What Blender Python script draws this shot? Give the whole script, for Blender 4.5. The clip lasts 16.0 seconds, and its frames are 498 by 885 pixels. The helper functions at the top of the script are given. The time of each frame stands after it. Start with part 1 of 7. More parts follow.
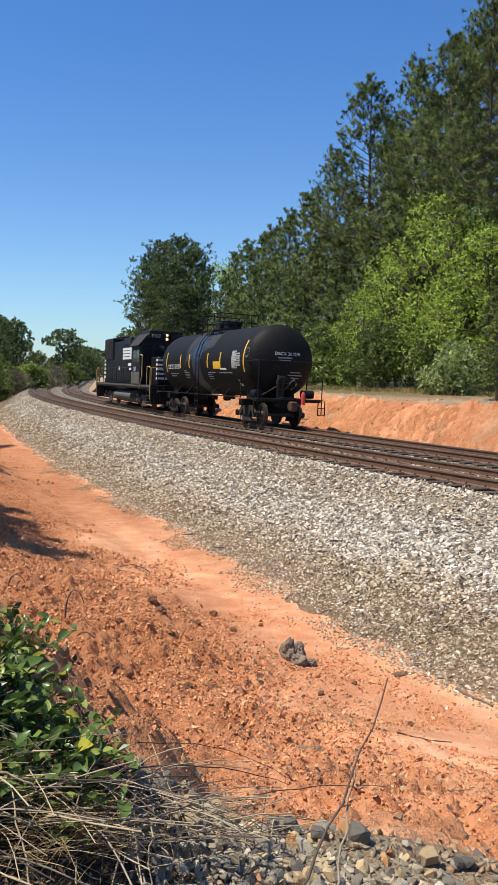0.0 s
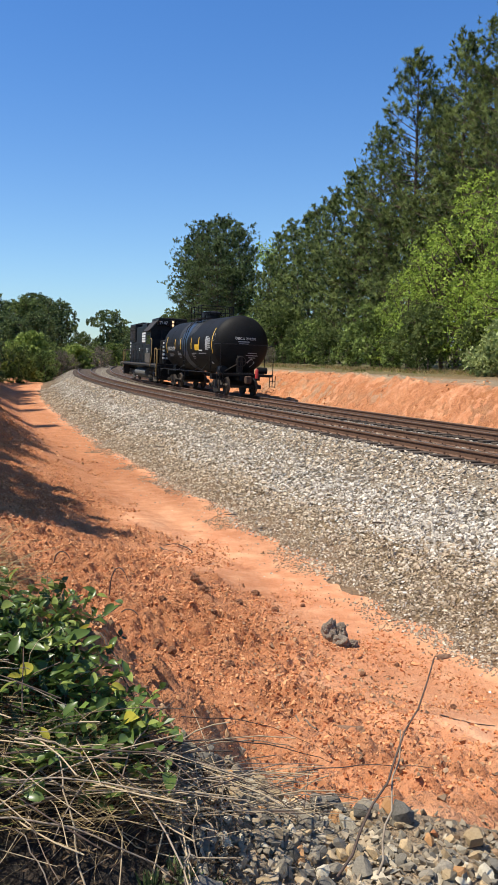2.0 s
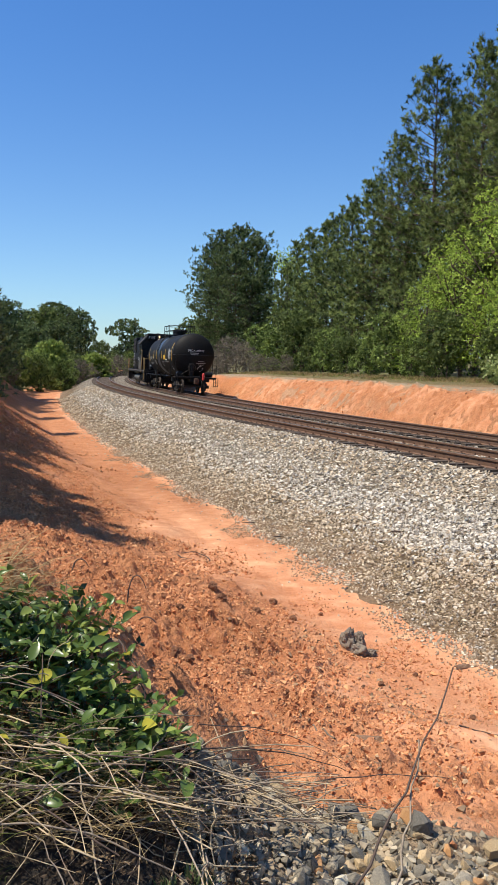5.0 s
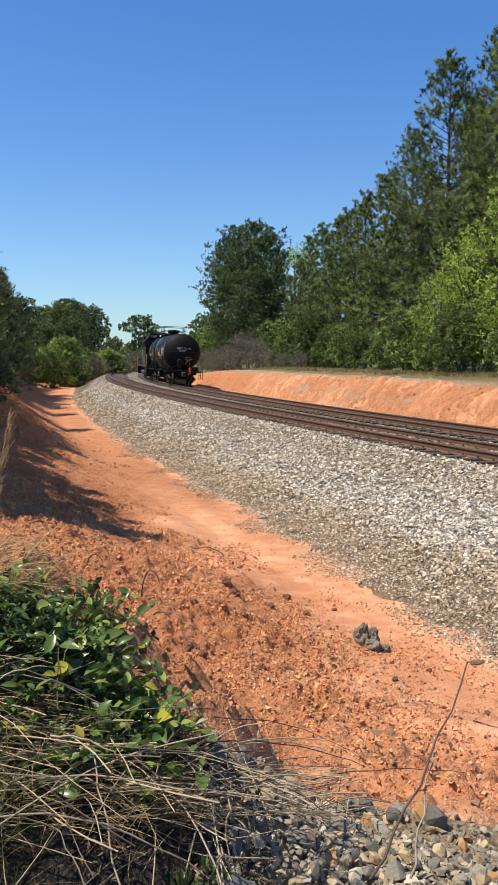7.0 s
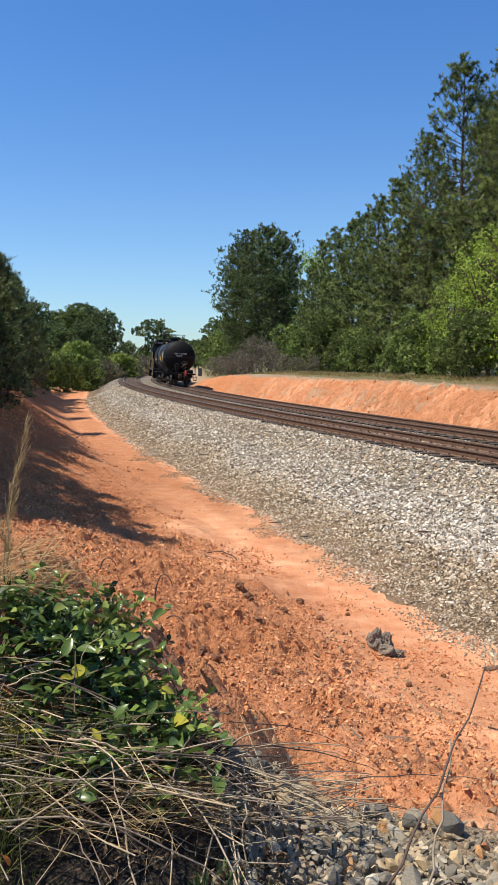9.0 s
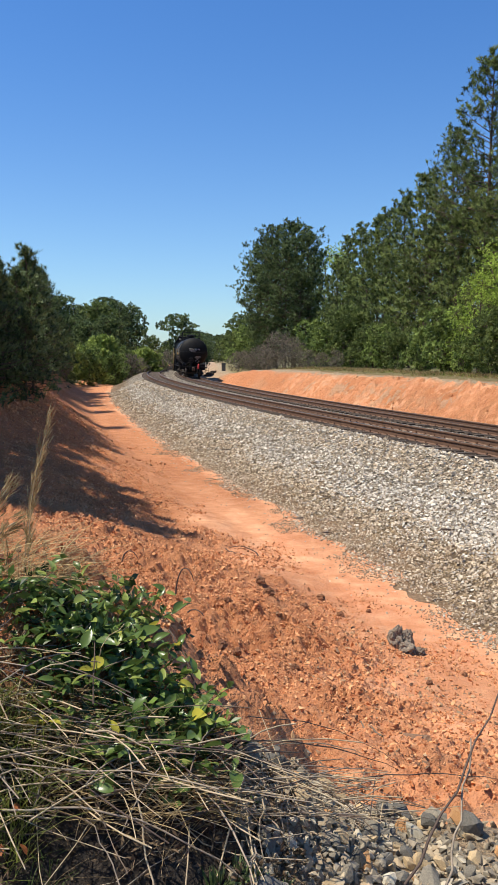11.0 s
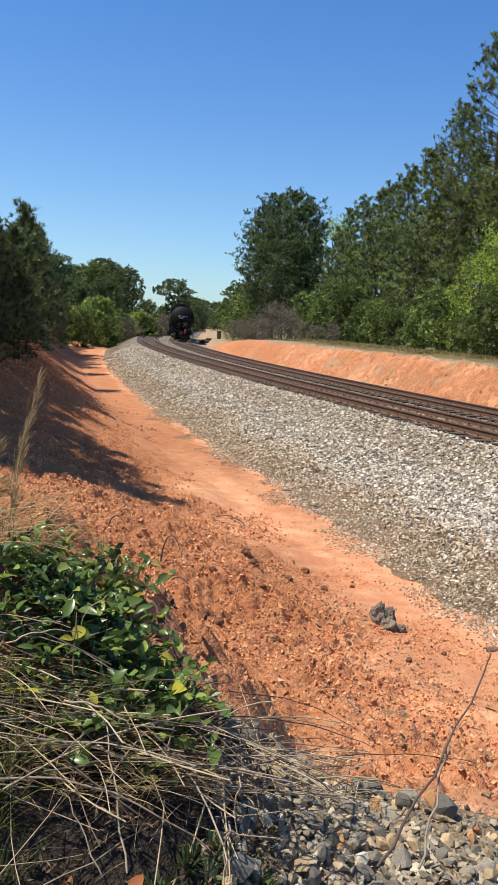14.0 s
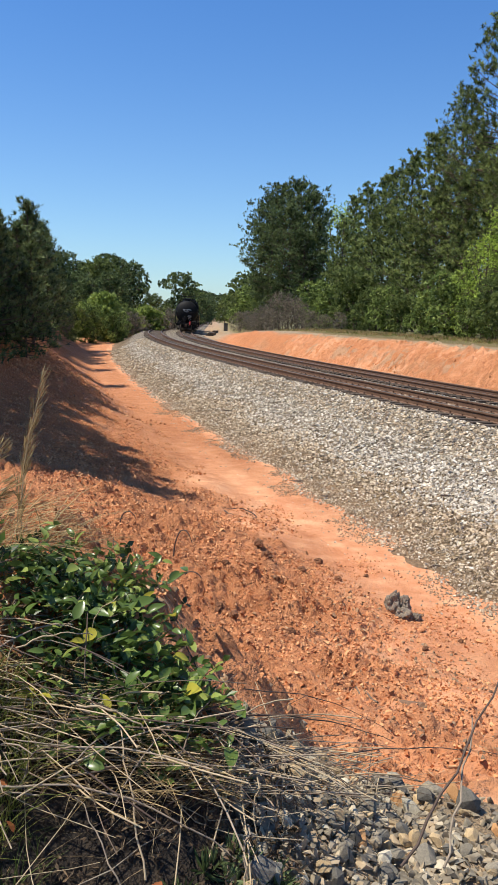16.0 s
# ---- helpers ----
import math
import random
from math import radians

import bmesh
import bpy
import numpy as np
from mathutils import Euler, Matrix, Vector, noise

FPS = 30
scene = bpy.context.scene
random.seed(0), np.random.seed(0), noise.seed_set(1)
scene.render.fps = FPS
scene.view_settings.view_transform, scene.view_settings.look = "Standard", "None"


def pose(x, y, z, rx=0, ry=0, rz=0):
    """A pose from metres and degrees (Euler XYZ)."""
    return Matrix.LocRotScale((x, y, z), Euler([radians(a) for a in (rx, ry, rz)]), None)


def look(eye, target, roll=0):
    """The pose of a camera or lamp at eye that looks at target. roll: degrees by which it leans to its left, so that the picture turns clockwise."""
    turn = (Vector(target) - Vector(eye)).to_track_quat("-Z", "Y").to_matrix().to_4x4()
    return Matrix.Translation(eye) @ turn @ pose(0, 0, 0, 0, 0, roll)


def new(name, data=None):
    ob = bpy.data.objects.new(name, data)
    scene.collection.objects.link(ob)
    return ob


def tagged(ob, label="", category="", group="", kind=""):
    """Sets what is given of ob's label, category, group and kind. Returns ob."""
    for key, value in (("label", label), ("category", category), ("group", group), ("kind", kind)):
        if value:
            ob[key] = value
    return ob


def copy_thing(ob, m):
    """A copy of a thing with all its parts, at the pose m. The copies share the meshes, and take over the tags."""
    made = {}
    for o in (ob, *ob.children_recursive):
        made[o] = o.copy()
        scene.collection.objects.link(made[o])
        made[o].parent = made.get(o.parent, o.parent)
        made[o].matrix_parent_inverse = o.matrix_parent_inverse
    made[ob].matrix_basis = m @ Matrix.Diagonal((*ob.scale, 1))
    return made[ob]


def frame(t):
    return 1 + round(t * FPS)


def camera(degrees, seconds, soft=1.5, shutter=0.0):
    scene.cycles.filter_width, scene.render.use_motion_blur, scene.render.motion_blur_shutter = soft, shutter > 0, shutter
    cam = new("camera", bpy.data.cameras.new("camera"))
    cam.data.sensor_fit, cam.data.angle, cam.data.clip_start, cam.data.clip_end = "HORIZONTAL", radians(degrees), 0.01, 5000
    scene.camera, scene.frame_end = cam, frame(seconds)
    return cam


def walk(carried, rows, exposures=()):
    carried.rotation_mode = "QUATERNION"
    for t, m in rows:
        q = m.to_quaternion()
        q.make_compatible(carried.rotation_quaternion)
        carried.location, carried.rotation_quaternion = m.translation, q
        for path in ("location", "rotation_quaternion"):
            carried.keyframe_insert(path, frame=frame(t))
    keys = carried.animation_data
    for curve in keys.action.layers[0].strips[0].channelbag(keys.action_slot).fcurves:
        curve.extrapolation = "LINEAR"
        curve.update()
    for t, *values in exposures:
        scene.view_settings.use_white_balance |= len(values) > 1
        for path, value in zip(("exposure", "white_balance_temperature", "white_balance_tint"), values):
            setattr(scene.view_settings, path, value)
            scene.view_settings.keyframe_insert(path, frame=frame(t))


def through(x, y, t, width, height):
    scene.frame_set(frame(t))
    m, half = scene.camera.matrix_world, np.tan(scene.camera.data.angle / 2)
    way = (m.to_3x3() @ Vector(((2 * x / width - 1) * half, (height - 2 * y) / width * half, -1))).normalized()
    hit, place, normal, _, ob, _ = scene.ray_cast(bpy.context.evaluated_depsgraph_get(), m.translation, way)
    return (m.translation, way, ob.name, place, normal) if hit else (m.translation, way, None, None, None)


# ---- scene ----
cam = camera(34.05, 16.0, soft=0.9)


def aim(x, y, z, yaw, pitch, roll):
    """A camera pose: yaw to the left from +y, pitch up, roll leaning left, in degrees."""
    return pose(x, y, z, 90 + pitch, 0, yaw) @ pose(0, 0, 0, 0, 0, roll)


EYE = 2.0
PATH = [
    (0.0, 0.000, 0.000, 0.000, 0.000, -4.946, 0.000), (0.5, -0.001, -0.001, 0.002, 0.817, -5.146, -0.023),
    (1.0, -0.004, 0.005, -0.006, 1.506, -5.642, 0.102), (1.5, -0.008, 0.013, -0.013, 2.349, -6.054, 0.009),
    (2.0, -0.012, 0.016, -0.016, 2.984, -6.258, 0.105), (2.5, -0.010, 0.012, -0.014, 3.253, -6.118, 0.181),
    (3.0, -0.009, 0.015, -0.018, 3.559, -5.938, 0.115), (3.5, -0.011, 0.013, -0.017, 3.770, -5.899, 0.188),
    (4.0, -0.011, 0.010, -0.014, 3.828, -5.672, 0.261), (6.5, -0.014, 0.011, -0.023, 5.099, -5.801, -0.326),
    (7.0, -0.014, 0.005, -0.022, 5.188, -5.964, -0.151), (7.5, -0.018, 0.008, -0.023, 5.555, -5.835, -0.077),
    (8.0, -0.015, 0.011, -0.026, 5.958, -5.715, -0.355), (8.5, -0.021, 0.008, -0.027, 6.051, -5.682, -0.263),
    (9.0, -0.026, 0.004, -0.022, 6.069, -5.673, -0.140), (9.5, -0.023, 0.003, -0.025, 6.525, -5.782, -0.335),
    (12.0, -0.026, 0.038, -0.028, 8.088, -6.382, 0.684), (12.5, -0.028, 0.048, -0.034, 8.019, -7.051, 0.727),
    (13.0, -0.027, 0.048, -0.034, 7.579, -7.437, 1.295), (13.5, -0.034, 0.059, -0.028, 7.010, -7.768, 2.566),
    (14.0, -0.035, 0.059, -0.019, 6.986, -8.127, 3.169), (14.5, -0.036, 0.072, -0.025, 7.744, -8.481, 2.541),
    (15.0, -0.030, 0.074, -0.031, 7.635, -8.690, 1.753), (15.5, -0.030, 0.075, -0.032, 7.289, -8.765, 1.607),
    (16.0, -0.040, 0.110, -0.020, 7.660, -8.760, 1.480)]
walk(cam, [(t, aim(x, y, EYE + z, yaw, pitch, roll)) for t, x, y, z, yaw, pitch, roll in PATH])

# ---- light ----
SUN_EL, SUN_TO = radians(63), Vector((-0.96, -0.26, 0)).normalized()
sun_dir = (SUN_TO * math.cos(SUN_EL) + Vector((0, 0, math.sin(SUN_EL)))).normalized()
sun = new("sun", bpy.data.lights.new("sun", "SUN"))
sun.data.energy, sun.data.angle, sun.data.color = 5.0, radians(0.53), (1.0, 0.935, 0.805)
sun.matrix_world = look(sun_dir * 50, (0, 0, 0))
world = bpy.data.worlds.new("world")
world.use_nodes = True
scene.world = world
sky = world.node_tree.nodes.new("ShaderNodeTexSky")
sky.sky_type, sky.sun_disc = "NISHITA", False
sky.sun_elevation, sky.sun_rotation = SUN_EL, math.atan2(SUN_TO.x, SUN_TO.y)
sky.air_density, sky.dust_density, sky.ozone_density = 1.0, 0.4, 1.8
sky.altitude = 200
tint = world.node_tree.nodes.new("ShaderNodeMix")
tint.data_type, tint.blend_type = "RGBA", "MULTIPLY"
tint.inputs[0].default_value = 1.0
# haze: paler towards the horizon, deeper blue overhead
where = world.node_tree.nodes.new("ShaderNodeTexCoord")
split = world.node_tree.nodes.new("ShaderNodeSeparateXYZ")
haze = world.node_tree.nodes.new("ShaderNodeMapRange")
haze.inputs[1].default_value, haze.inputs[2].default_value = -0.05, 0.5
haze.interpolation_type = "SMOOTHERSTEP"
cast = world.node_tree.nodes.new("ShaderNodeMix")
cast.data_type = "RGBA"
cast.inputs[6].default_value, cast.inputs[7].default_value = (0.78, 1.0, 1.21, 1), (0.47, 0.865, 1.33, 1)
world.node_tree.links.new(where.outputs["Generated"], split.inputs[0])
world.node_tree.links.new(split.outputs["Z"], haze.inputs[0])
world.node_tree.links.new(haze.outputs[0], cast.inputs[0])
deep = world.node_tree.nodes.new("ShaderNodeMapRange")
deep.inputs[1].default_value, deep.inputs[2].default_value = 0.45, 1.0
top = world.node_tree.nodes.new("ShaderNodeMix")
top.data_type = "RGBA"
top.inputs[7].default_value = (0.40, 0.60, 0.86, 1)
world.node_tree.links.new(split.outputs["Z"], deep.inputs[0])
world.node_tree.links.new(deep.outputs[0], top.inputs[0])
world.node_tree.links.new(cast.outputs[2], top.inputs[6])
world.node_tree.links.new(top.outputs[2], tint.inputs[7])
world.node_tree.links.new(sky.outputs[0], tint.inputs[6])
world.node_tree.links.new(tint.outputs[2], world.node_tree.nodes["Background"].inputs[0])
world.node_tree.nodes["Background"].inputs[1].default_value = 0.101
scene.view_settings.exposure = 0.29


# ---- materials ----
def material(name, rough=0.8, metal=0.0):
    """A new node material: the material, its nodes, links and surface shader."""
    m = bpy.data.materials.new(name)
    m.use_nodes = True
    n, l = m.node_tree.nodes, m.node_tree.links
    b = n["Principled BSDF"]
    b.inputs["Roughness"].default_value, b.inputs["Metallic"].default_value = rough, metal
    return m, n, l, b


def noise_tex(n, l, scale, detail=4, rough=0.6, coord="Object"):
    tc = n.new("ShaderNodeTexCoord")
    t = n.new("ShaderNodeTexNoise")
    t.inputs["Scale"].default_value, t.inputs["Detail"].default_value, t.inputs["Roughness"].default_value = scale, detail, rough
    l.new(tc.outputs[coord], t.inputs["Vector"])
    return t.outputs["Fac"]


def ramp(n, l, fac, stops):
    r = n.new("ShaderNodeValToRGB")
    while len(r.color_ramp.elements) < len(stops):
        r.color_ramp.elements.new(0.5)
    for e, (p, c) in zip(r.color_ramp.elements, stops):
        e.position, e.color = p, (*c, 1)
    l.new(fac, r.inputs[0])
    return r.outputs[0]


def mix(n, l, fac, a, b, mode="MIX"):
    x = n.new("ShaderNodeMix")
    x.data_type, x.blend_type = "RGBA", mode
    for k, v in ((0, fac), (6, a), (7, b)):
        if isinstance(v, bpy.types.NodeSocket):
            l.new(v, x.inputs[k])
        else:
            x.inputs[k].default_value = v if k == 0 else (*v, 1)
    return x.outputs[2]


def bump(n, l, b, height, strength=0.5, distance=0.02):
    x = n.new("ShaderNodeBump")
    x.inputs["Strength"].default_value, x.inputs["Distance"].default_value = strength, distance
    l.new(height, x.inputs["Height"])
    l.new(x.outputs[0], b.inputs["Normal"])


def mottled(name, dark, light, scale=6, rough=0.8, metal=0.0, relief=0.3, depth=0.01, vary=0.0, island=False):
    """A surface of two tones in noise at two scales, with relief; vary: how much each object or island differs."""
    m, n, l, b = material(name, rough, metal)
    big, small = noise_tex(n, l, scale), noise_tex(n, l, scale * 9, 3)
    col = mix(n, l, 0.45, ramp(n, l, big, [(0.3, dark), (0.7, light)]), ramp(n, l, small, [(0.3, dark), (0.72, light)]))
    if vary:
        src = n.new("ShaderNodeNewGeometry").outputs["Random Per Island"] if island else n.new("ShaderNodeObjectInfo").outputs["Random"]
        h = n.new("ShaderNodeHueSaturation")
        mr = n.new("ShaderNodeMapRange")
        mr.inputs[3].default_value, mr.inputs[4].default_value = 1 - vary, 1 + vary
        l.new(src, mr.inputs[0])
        l.new(mr.outputs[0], h.inputs["Value"])
        l.new(col, h.inputs["Color"])
        col = h.outputs[0]
    l.new(col, b.inputs["Base Color"])
    if relief:
        bump(n, l, b, small, relief, depth)
    return m


def ground_material():
    """Red clay, pale silt, gravel dust and grass, mixed by the ground's own zones."""
    m, n, l, b = material("red_clay_ground", 0.92)
    big, mid, fine = noise_tex(n, l, 0.5), noise_tex(n, l, 3.2, 6), noise_tex(n, l, 28, 5)
    clay = mix(n, l, 0.5, ramp(n, l, mid, [(0.25, (0.38, 0.115, 0.036)), (0.5, (0.58, 0.205, 0.071)), (0.78, (0.74, 0.33, 0.135))]),
               ramp(n, l, fine, [(0.36, (0.22, 0.066, 0.021)), (0.60, (0.75, 0.315, 0.122))]))
    clay = mix(n, l, ramp(n, l, big, [(0.42, (0, 0, 0)), (0.62, (0.55, 0.55, 0.55))]), clay, (0.64, 0.24, 0.09))
    silt = mix(n, l, 0.35, ramp(n, l, mid, [(0.3, (0.56, 0.210, 0.085)), (0.5, (0.70, 0.325, 0.165)), (0.7, (0.84, 0.49, 0.285))]),
               ramp(n, l, big, [(0.35, (0.54, 0.195, 0.085)), (0.65, (0.84, 0.47, 0.26))]))
    dust = mix(n, l, 0.5, ramp(n, l, mid, [(0.3, (0.33, 0.22, 0.12)), (0.7, (0.54, 0.42, 0.27))]), ramp(n, l, fine, [(0.3, (0.20, 0.15, 0.09)), (0.7, (0.52, 0.41, 0.27))]))
    grass = mix(n, l, 0.5, ramp(n, l, mid, [(0.3, (0.10, 0.11, 0.03)), (0.7, (0.26, 0.23, 0.09))]), ramp(n, l, fine, [(0.3, (0.07, 0.09, 0.02)), (0.7, (0.30, 0.24, 0.12))]))
    zone = n.new("ShaderNodeAttribute")
    zone.attribute_name = "zone"
    part = n.new("ShaderNodeSeparateColor")
    l.new(zone.outputs["Color"], part.inputs[0])
    col = mix(n, l, part.outputs[0], clay, silt)
    col = mix(n, l, part.outputs[2], col, dust)
    col = mix(n, l, part.outputs[1], col, grass)
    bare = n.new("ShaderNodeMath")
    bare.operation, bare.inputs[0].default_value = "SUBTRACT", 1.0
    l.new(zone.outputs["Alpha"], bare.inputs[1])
    # near-black soil: the shade under the stalks is put into its colour
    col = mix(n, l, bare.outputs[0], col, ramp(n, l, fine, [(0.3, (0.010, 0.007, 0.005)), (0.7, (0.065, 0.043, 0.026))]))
    grit = noise_tex(n, l, 95, 3)
    col = mix(n, l, 1.0, col, ramp(n, l, grit, [(0.28, (0.62, 0.56, 0.52)), (0.42, (1, 1, 1)), (0.7, (1.0, 1.0, 1.0))]), "MULTIPLY")
    l.new(col, b.inputs["Base Color"])
    rough = n.new("ShaderNodeMath")
    rough.operation, rough.inputs[1].default_value = "MULTIPLY_ADD", -0.85
    rough.inputs[2].default_value = 1.0
    l.new(part.outputs[0], rough.inputs[0])
    h = n.new("ShaderNodeMath")
    h.operation = "MULTIPLY"
    both = n.new("ShaderNodeMath")
    both.operation, both.inputs[1].default_value = "MULTIPLY_ADD", 0.45
    l.new(grit, both.inputs[0])
    l.new(fine, both.inputs[2])
    l.new(both.outputs[0], h.inputs[0])
    l.new(rough.outputs[0], h.inputs[1])
    bump(n, l, b, h.outputs[0], 1.0, 0.09)
    return m


def ballast_material(name="ballast_bed"):
    """Crushed grey stone: cells of differing tone, shade painted into their gaps, and a relief of lumps."""
    m, n, l, b = material(name, 0.9)
    tc = n.new("ShaderNodeTexCoord")
    v = n.new("ShaderNodeTexVoronoi")
    v.inputs["Scale"].default_value = 16
    l.new(tc.outputs["Object"], v.inputs["Vector"])
    sep = n.new("ShaderNodeSeparateColor")
    l.new(v.outputs["Color"], sep.inputs[0])
    tone = ramp(n, l, sep.outputs[0], [(0.0, (0.12, 0.095, 0.06)), (0.4, (0.28, 0.24, 0.18)), (0.75, (0.46, 0.41, 0.33)), (1.0, (0.72, 0.67, 0.57))])
    gap = ramp(n, l, v.outputs["Distance"], [(0.3, (0.85, 0.83, 0.8)), (0.65, (0.22, 0.19, 0.16))])
    col = mix(n, l, 1.0, tone, gap, "MULTIPLY")
    big = noise_tex(n, l, 0.7)
    col = mix(n, l, ramp(n, l, big, [(0.4, (0, 0, 0)), (0.7, (0.3, 0.3, 0.3))]), col, (0.42, 0.33, 0.23))
    zone = n.new("ShaderNodeAttribute")
    zone.attribute_name = "zone"
    part = n.new("ShaderNodeSeparateColor")
    l.new(zone.outputs["Color"], part.inputs[0])
    col = mix(n, l, part.outputs[0], col, mix(n, l, 1.0, col, (0.72, 0.60, 0.44), "MULTIPLY"))
    toe = mix(n, l, noise_tex(n, l, 22, 5), (0.07, 0.046, 0.026), (0.34, 0.21, 0.115))
    col = mix(n, l, part.outputs[1], col, toe)
    l.new(col, b.inputs["Base Color"])
    inv = n.new("ShaderNodeMath")
    inv.operation, inv.inputs[0].default_value = "SUBTRACT", 1.0
    l.new(v.outputs["Distance"], inv.inputs[1])
    bump(n, l, b, inv.outputs[0], 1.0, 0.05)
    return m


def stone_material(name, stops, rough=0.88, scale=22):
    """Loose stones, each island with a tone of its own."""
    m, n, l, b = material(name, rough)
    isl = n.new("ShaderNodeNewGeometry").outputs["Random Per Island"]
    fine = noise_tex(n, l, scale, 4)
    col = mix(n, l, 0.35, ramp(n, l, isl, stops), ramp(n, l, fine, [(0.3, stops[0][1]), (0.7, stops[-1][1])]))
    l.new(col, b.inputs["Base Color"])
    bump(n, l, b, fine, 0.5, 0.01)
    return m


def leaf_material(name, dark, light, gloss=0.55, through=0.35):
    """Foliage: each leaf or needle tuft with its own tone, letting some light through."""
    m, n, l, b = material(name, gloss)
    b.inputs["Specular IOR Level"].default_value = 0.22
    isl = n.new("ShaderNodeNewGeometry").outputs["Random Per Island"]
    col = ramp(n, l, isl, [(0.0, dark), (0.55, tuple((a + c) / 2 for a, c in zip(dark, light))), (1.0, light)])
    big = noise_tex(n, l, 0.6)
    h = n.new("ShaderNodeHueSaturation")
    mr = n.new("ShaderNodeMapRange")
    mr.inputs[3].default_value, mr.inputs[4].default_value = 0.7, 1.3
    l.new(big, mr.inputs[0])
    l.new(mr.outputs[0], h.inputs["Value"])
    l.new(col, h.inputs["Color"])
    l.new(h.outputs[0], b.inputs["Base Color"])
    t = n.new("ShaderNodeBsdfTranslucent")
    l.new(h.outputs[0], t.inputs[0])
    ms = n.new("ShaderNodeMixShader")
    ms.inputs[0].default_value = through
    l.new(b.outputs[0], ms.inputs[1])
    l.new(t.outputs[0], ms.inputs[2])
    l.new(ms.outputs[0], n["Material Output"].inputs[0])
    return m


GROUND, BALLAST = ground_material(), ballast_material()
STONES = stone_material("crushed_stone", [(0.0, (0.11, 0.086, 0.060)), (0.3, (0.38, 0.318, 0.245)), (0.65, (0.63, 0.550, 0.450)), (1.0, (0.90, 0.84, 0.73))])
CLODS = stone_material("clay_clods", [(0.0, (0.13, 0.060, 0.029)), (0.12, (0.50, 0.175, 0.064)), (0.55, (0.74, 0.295, 0.118)), (1.0, (0.83, 0.45, 0.215))])
BROWNSTONE = stone_material("weathered_stone", [(0.0, (0.11, 0.074, 0.044)), (0.35, (0.33, 0.238, 0.148)), (0.7, (0.54, 0.415, 0.28)), (1.0, (0.80, 0.68, 0.51))])
RUST = mottled("rusty_rail", (0.10, 0.053, 0.034), (0.215, 0.122, 0.078), 5, 0.75, 0.2, 0.3, 0.003)
POLISH = mottled("worn_rail_head", (0.15, 0.125, 0.105), (0.30, 0.265, 0.235), 4, 0.45, 0.8, 0.05, 0.001)
TIE = mottled("creosote_tie", (0.035, 0.026, 0.02), (0.12, 0.085, 0.06), 3, 0.9, 0, 0.6, 0.01, 0.35)
BARK = mottled("pine_bark", (0.06, 0.04, 0.028), (0.20, 0.14, 0.10), 5, 0.95, 0, 0.8, 0.03)
PINE = leaf_material("pine_needles", (0.032, 0.052, 0.016), (0.310, 0.365, 0.110), 0.55, 0.25)
PINE_FAR = leaf_material("dark_pine_needles", (0.028, 0.048, 0.018), (0.210, 0.265, 0.095), 0.55, 0.2)
BRIGHT = leaf_material("spring_leaves", (0.15, 0.23, 0.03), (0.62, 0.76, 0.15), 0.5, 0.38)
MIDGREEN = leaf_material("green_leaves", (0.045, 0.07, 0.018), (0.34, 0.43, 0.115), 0.6, 0.25)
GREYBUSH = leaf_material("bare_brush", (0.10, 0.085, 0.065), (0.30, 0.25, 0.19), 0.9, 0.1)
OLIVE = leaf_material("olive_leaves", (0.05, 0.075, 0.022), (0.23, 0.28, 0.085), 0.6, 0.35)
SOFTGREEN = leaf_material("fresh_leaves", (0.10, 0.155, 0.03), (0.42, 0.49, 0.13), 0.6, 0.4)
VINEBUSH = leaf_material("silvery_leaves", (0.14, 0.19, 0.055), (0.56, 0.62, 0.27), 0.45, 0.35)

# ---- the line of the railway: a curve that runs out into a straight ----
CX, CY, RAD, A1 = 372.5, 197.7, 410.7, -73.0


def on_line(a, w):
    """The plan place at arc a along the outer rail of the near track and w metres outside it (arrays)."""
    a, w = np.broadcast_arrays(np.asarray(a, float), np.asarray(w, float))
    th = np.minimum(a, A1) / RAD
    run = np.maximum(a - A1, 0)
    x = CX - (RAD + w) * np.cos(th) + run * np.sin(th)
    y = CY + (RAD + w) * np.sin(th) + run * np.cos(th)
    return x, y


def heading(a):
    """Degrees by which the line's way turns from +y to the left at arc a."""
    return -math.degrees(min(a, A1) / RAD)


def line_of(x, y):
    """Arc and offset of plan places (arrays)."""
    x, y = np.asarray(x, float), np.asarray(y, float)
    th = np.arctan2(y - CY, CX - x)
    t1 = A1 / RAD
    dx, dy = x - (CX - RAD * math.cos(t1)), y - (CY + RAD * math.sin(t1))
    run = dx * math.sin(t1) + dy * math.cos(t1)
    side = -dx * math.cos(t1) + dy * math.sin(t1)
    straight = (th > t1) | (run > 0)
    return np.where(straight, A1 + run, th * RAD), np.where(straight, side, np.hypot(x - CX, y - CY) - RAD)


LATTICE = np.random.RandomState(7).rand(256, 256)


def lumps(x, y, size, octaves=4, fall=0.5):
    """Smooth random lumps of the given size, -1 to 1 (arrays)."""
    out, amp, total = 0, 1.0, 0
    for k in range(octaves):
        u, v = x / size * 2**k + 17.3 * k + 900, y / size * 2**k + 5.1 * k + 900
        i, j = np.floor(u).astype(int), np.floor(v).astype(int)
        fu, fv = u - i, v - j
        fu, fv = fu * fu * (3 - 2 * fu), fv * fv * (3 - 2 * fv)
        g = lambda p, q: LATTICE[(i + p) % 256, (j + q) % 256]
        out = out + amp * ((g(0, 0) * (1 - fu) + g(1, 0) * fu) * (1 - fv) + (g(0, 1) * (1 - fu) + g(1, 1) * fu) * fv)
        total, amp = total + amp, amp * fall
    return 2 * out / total - 1


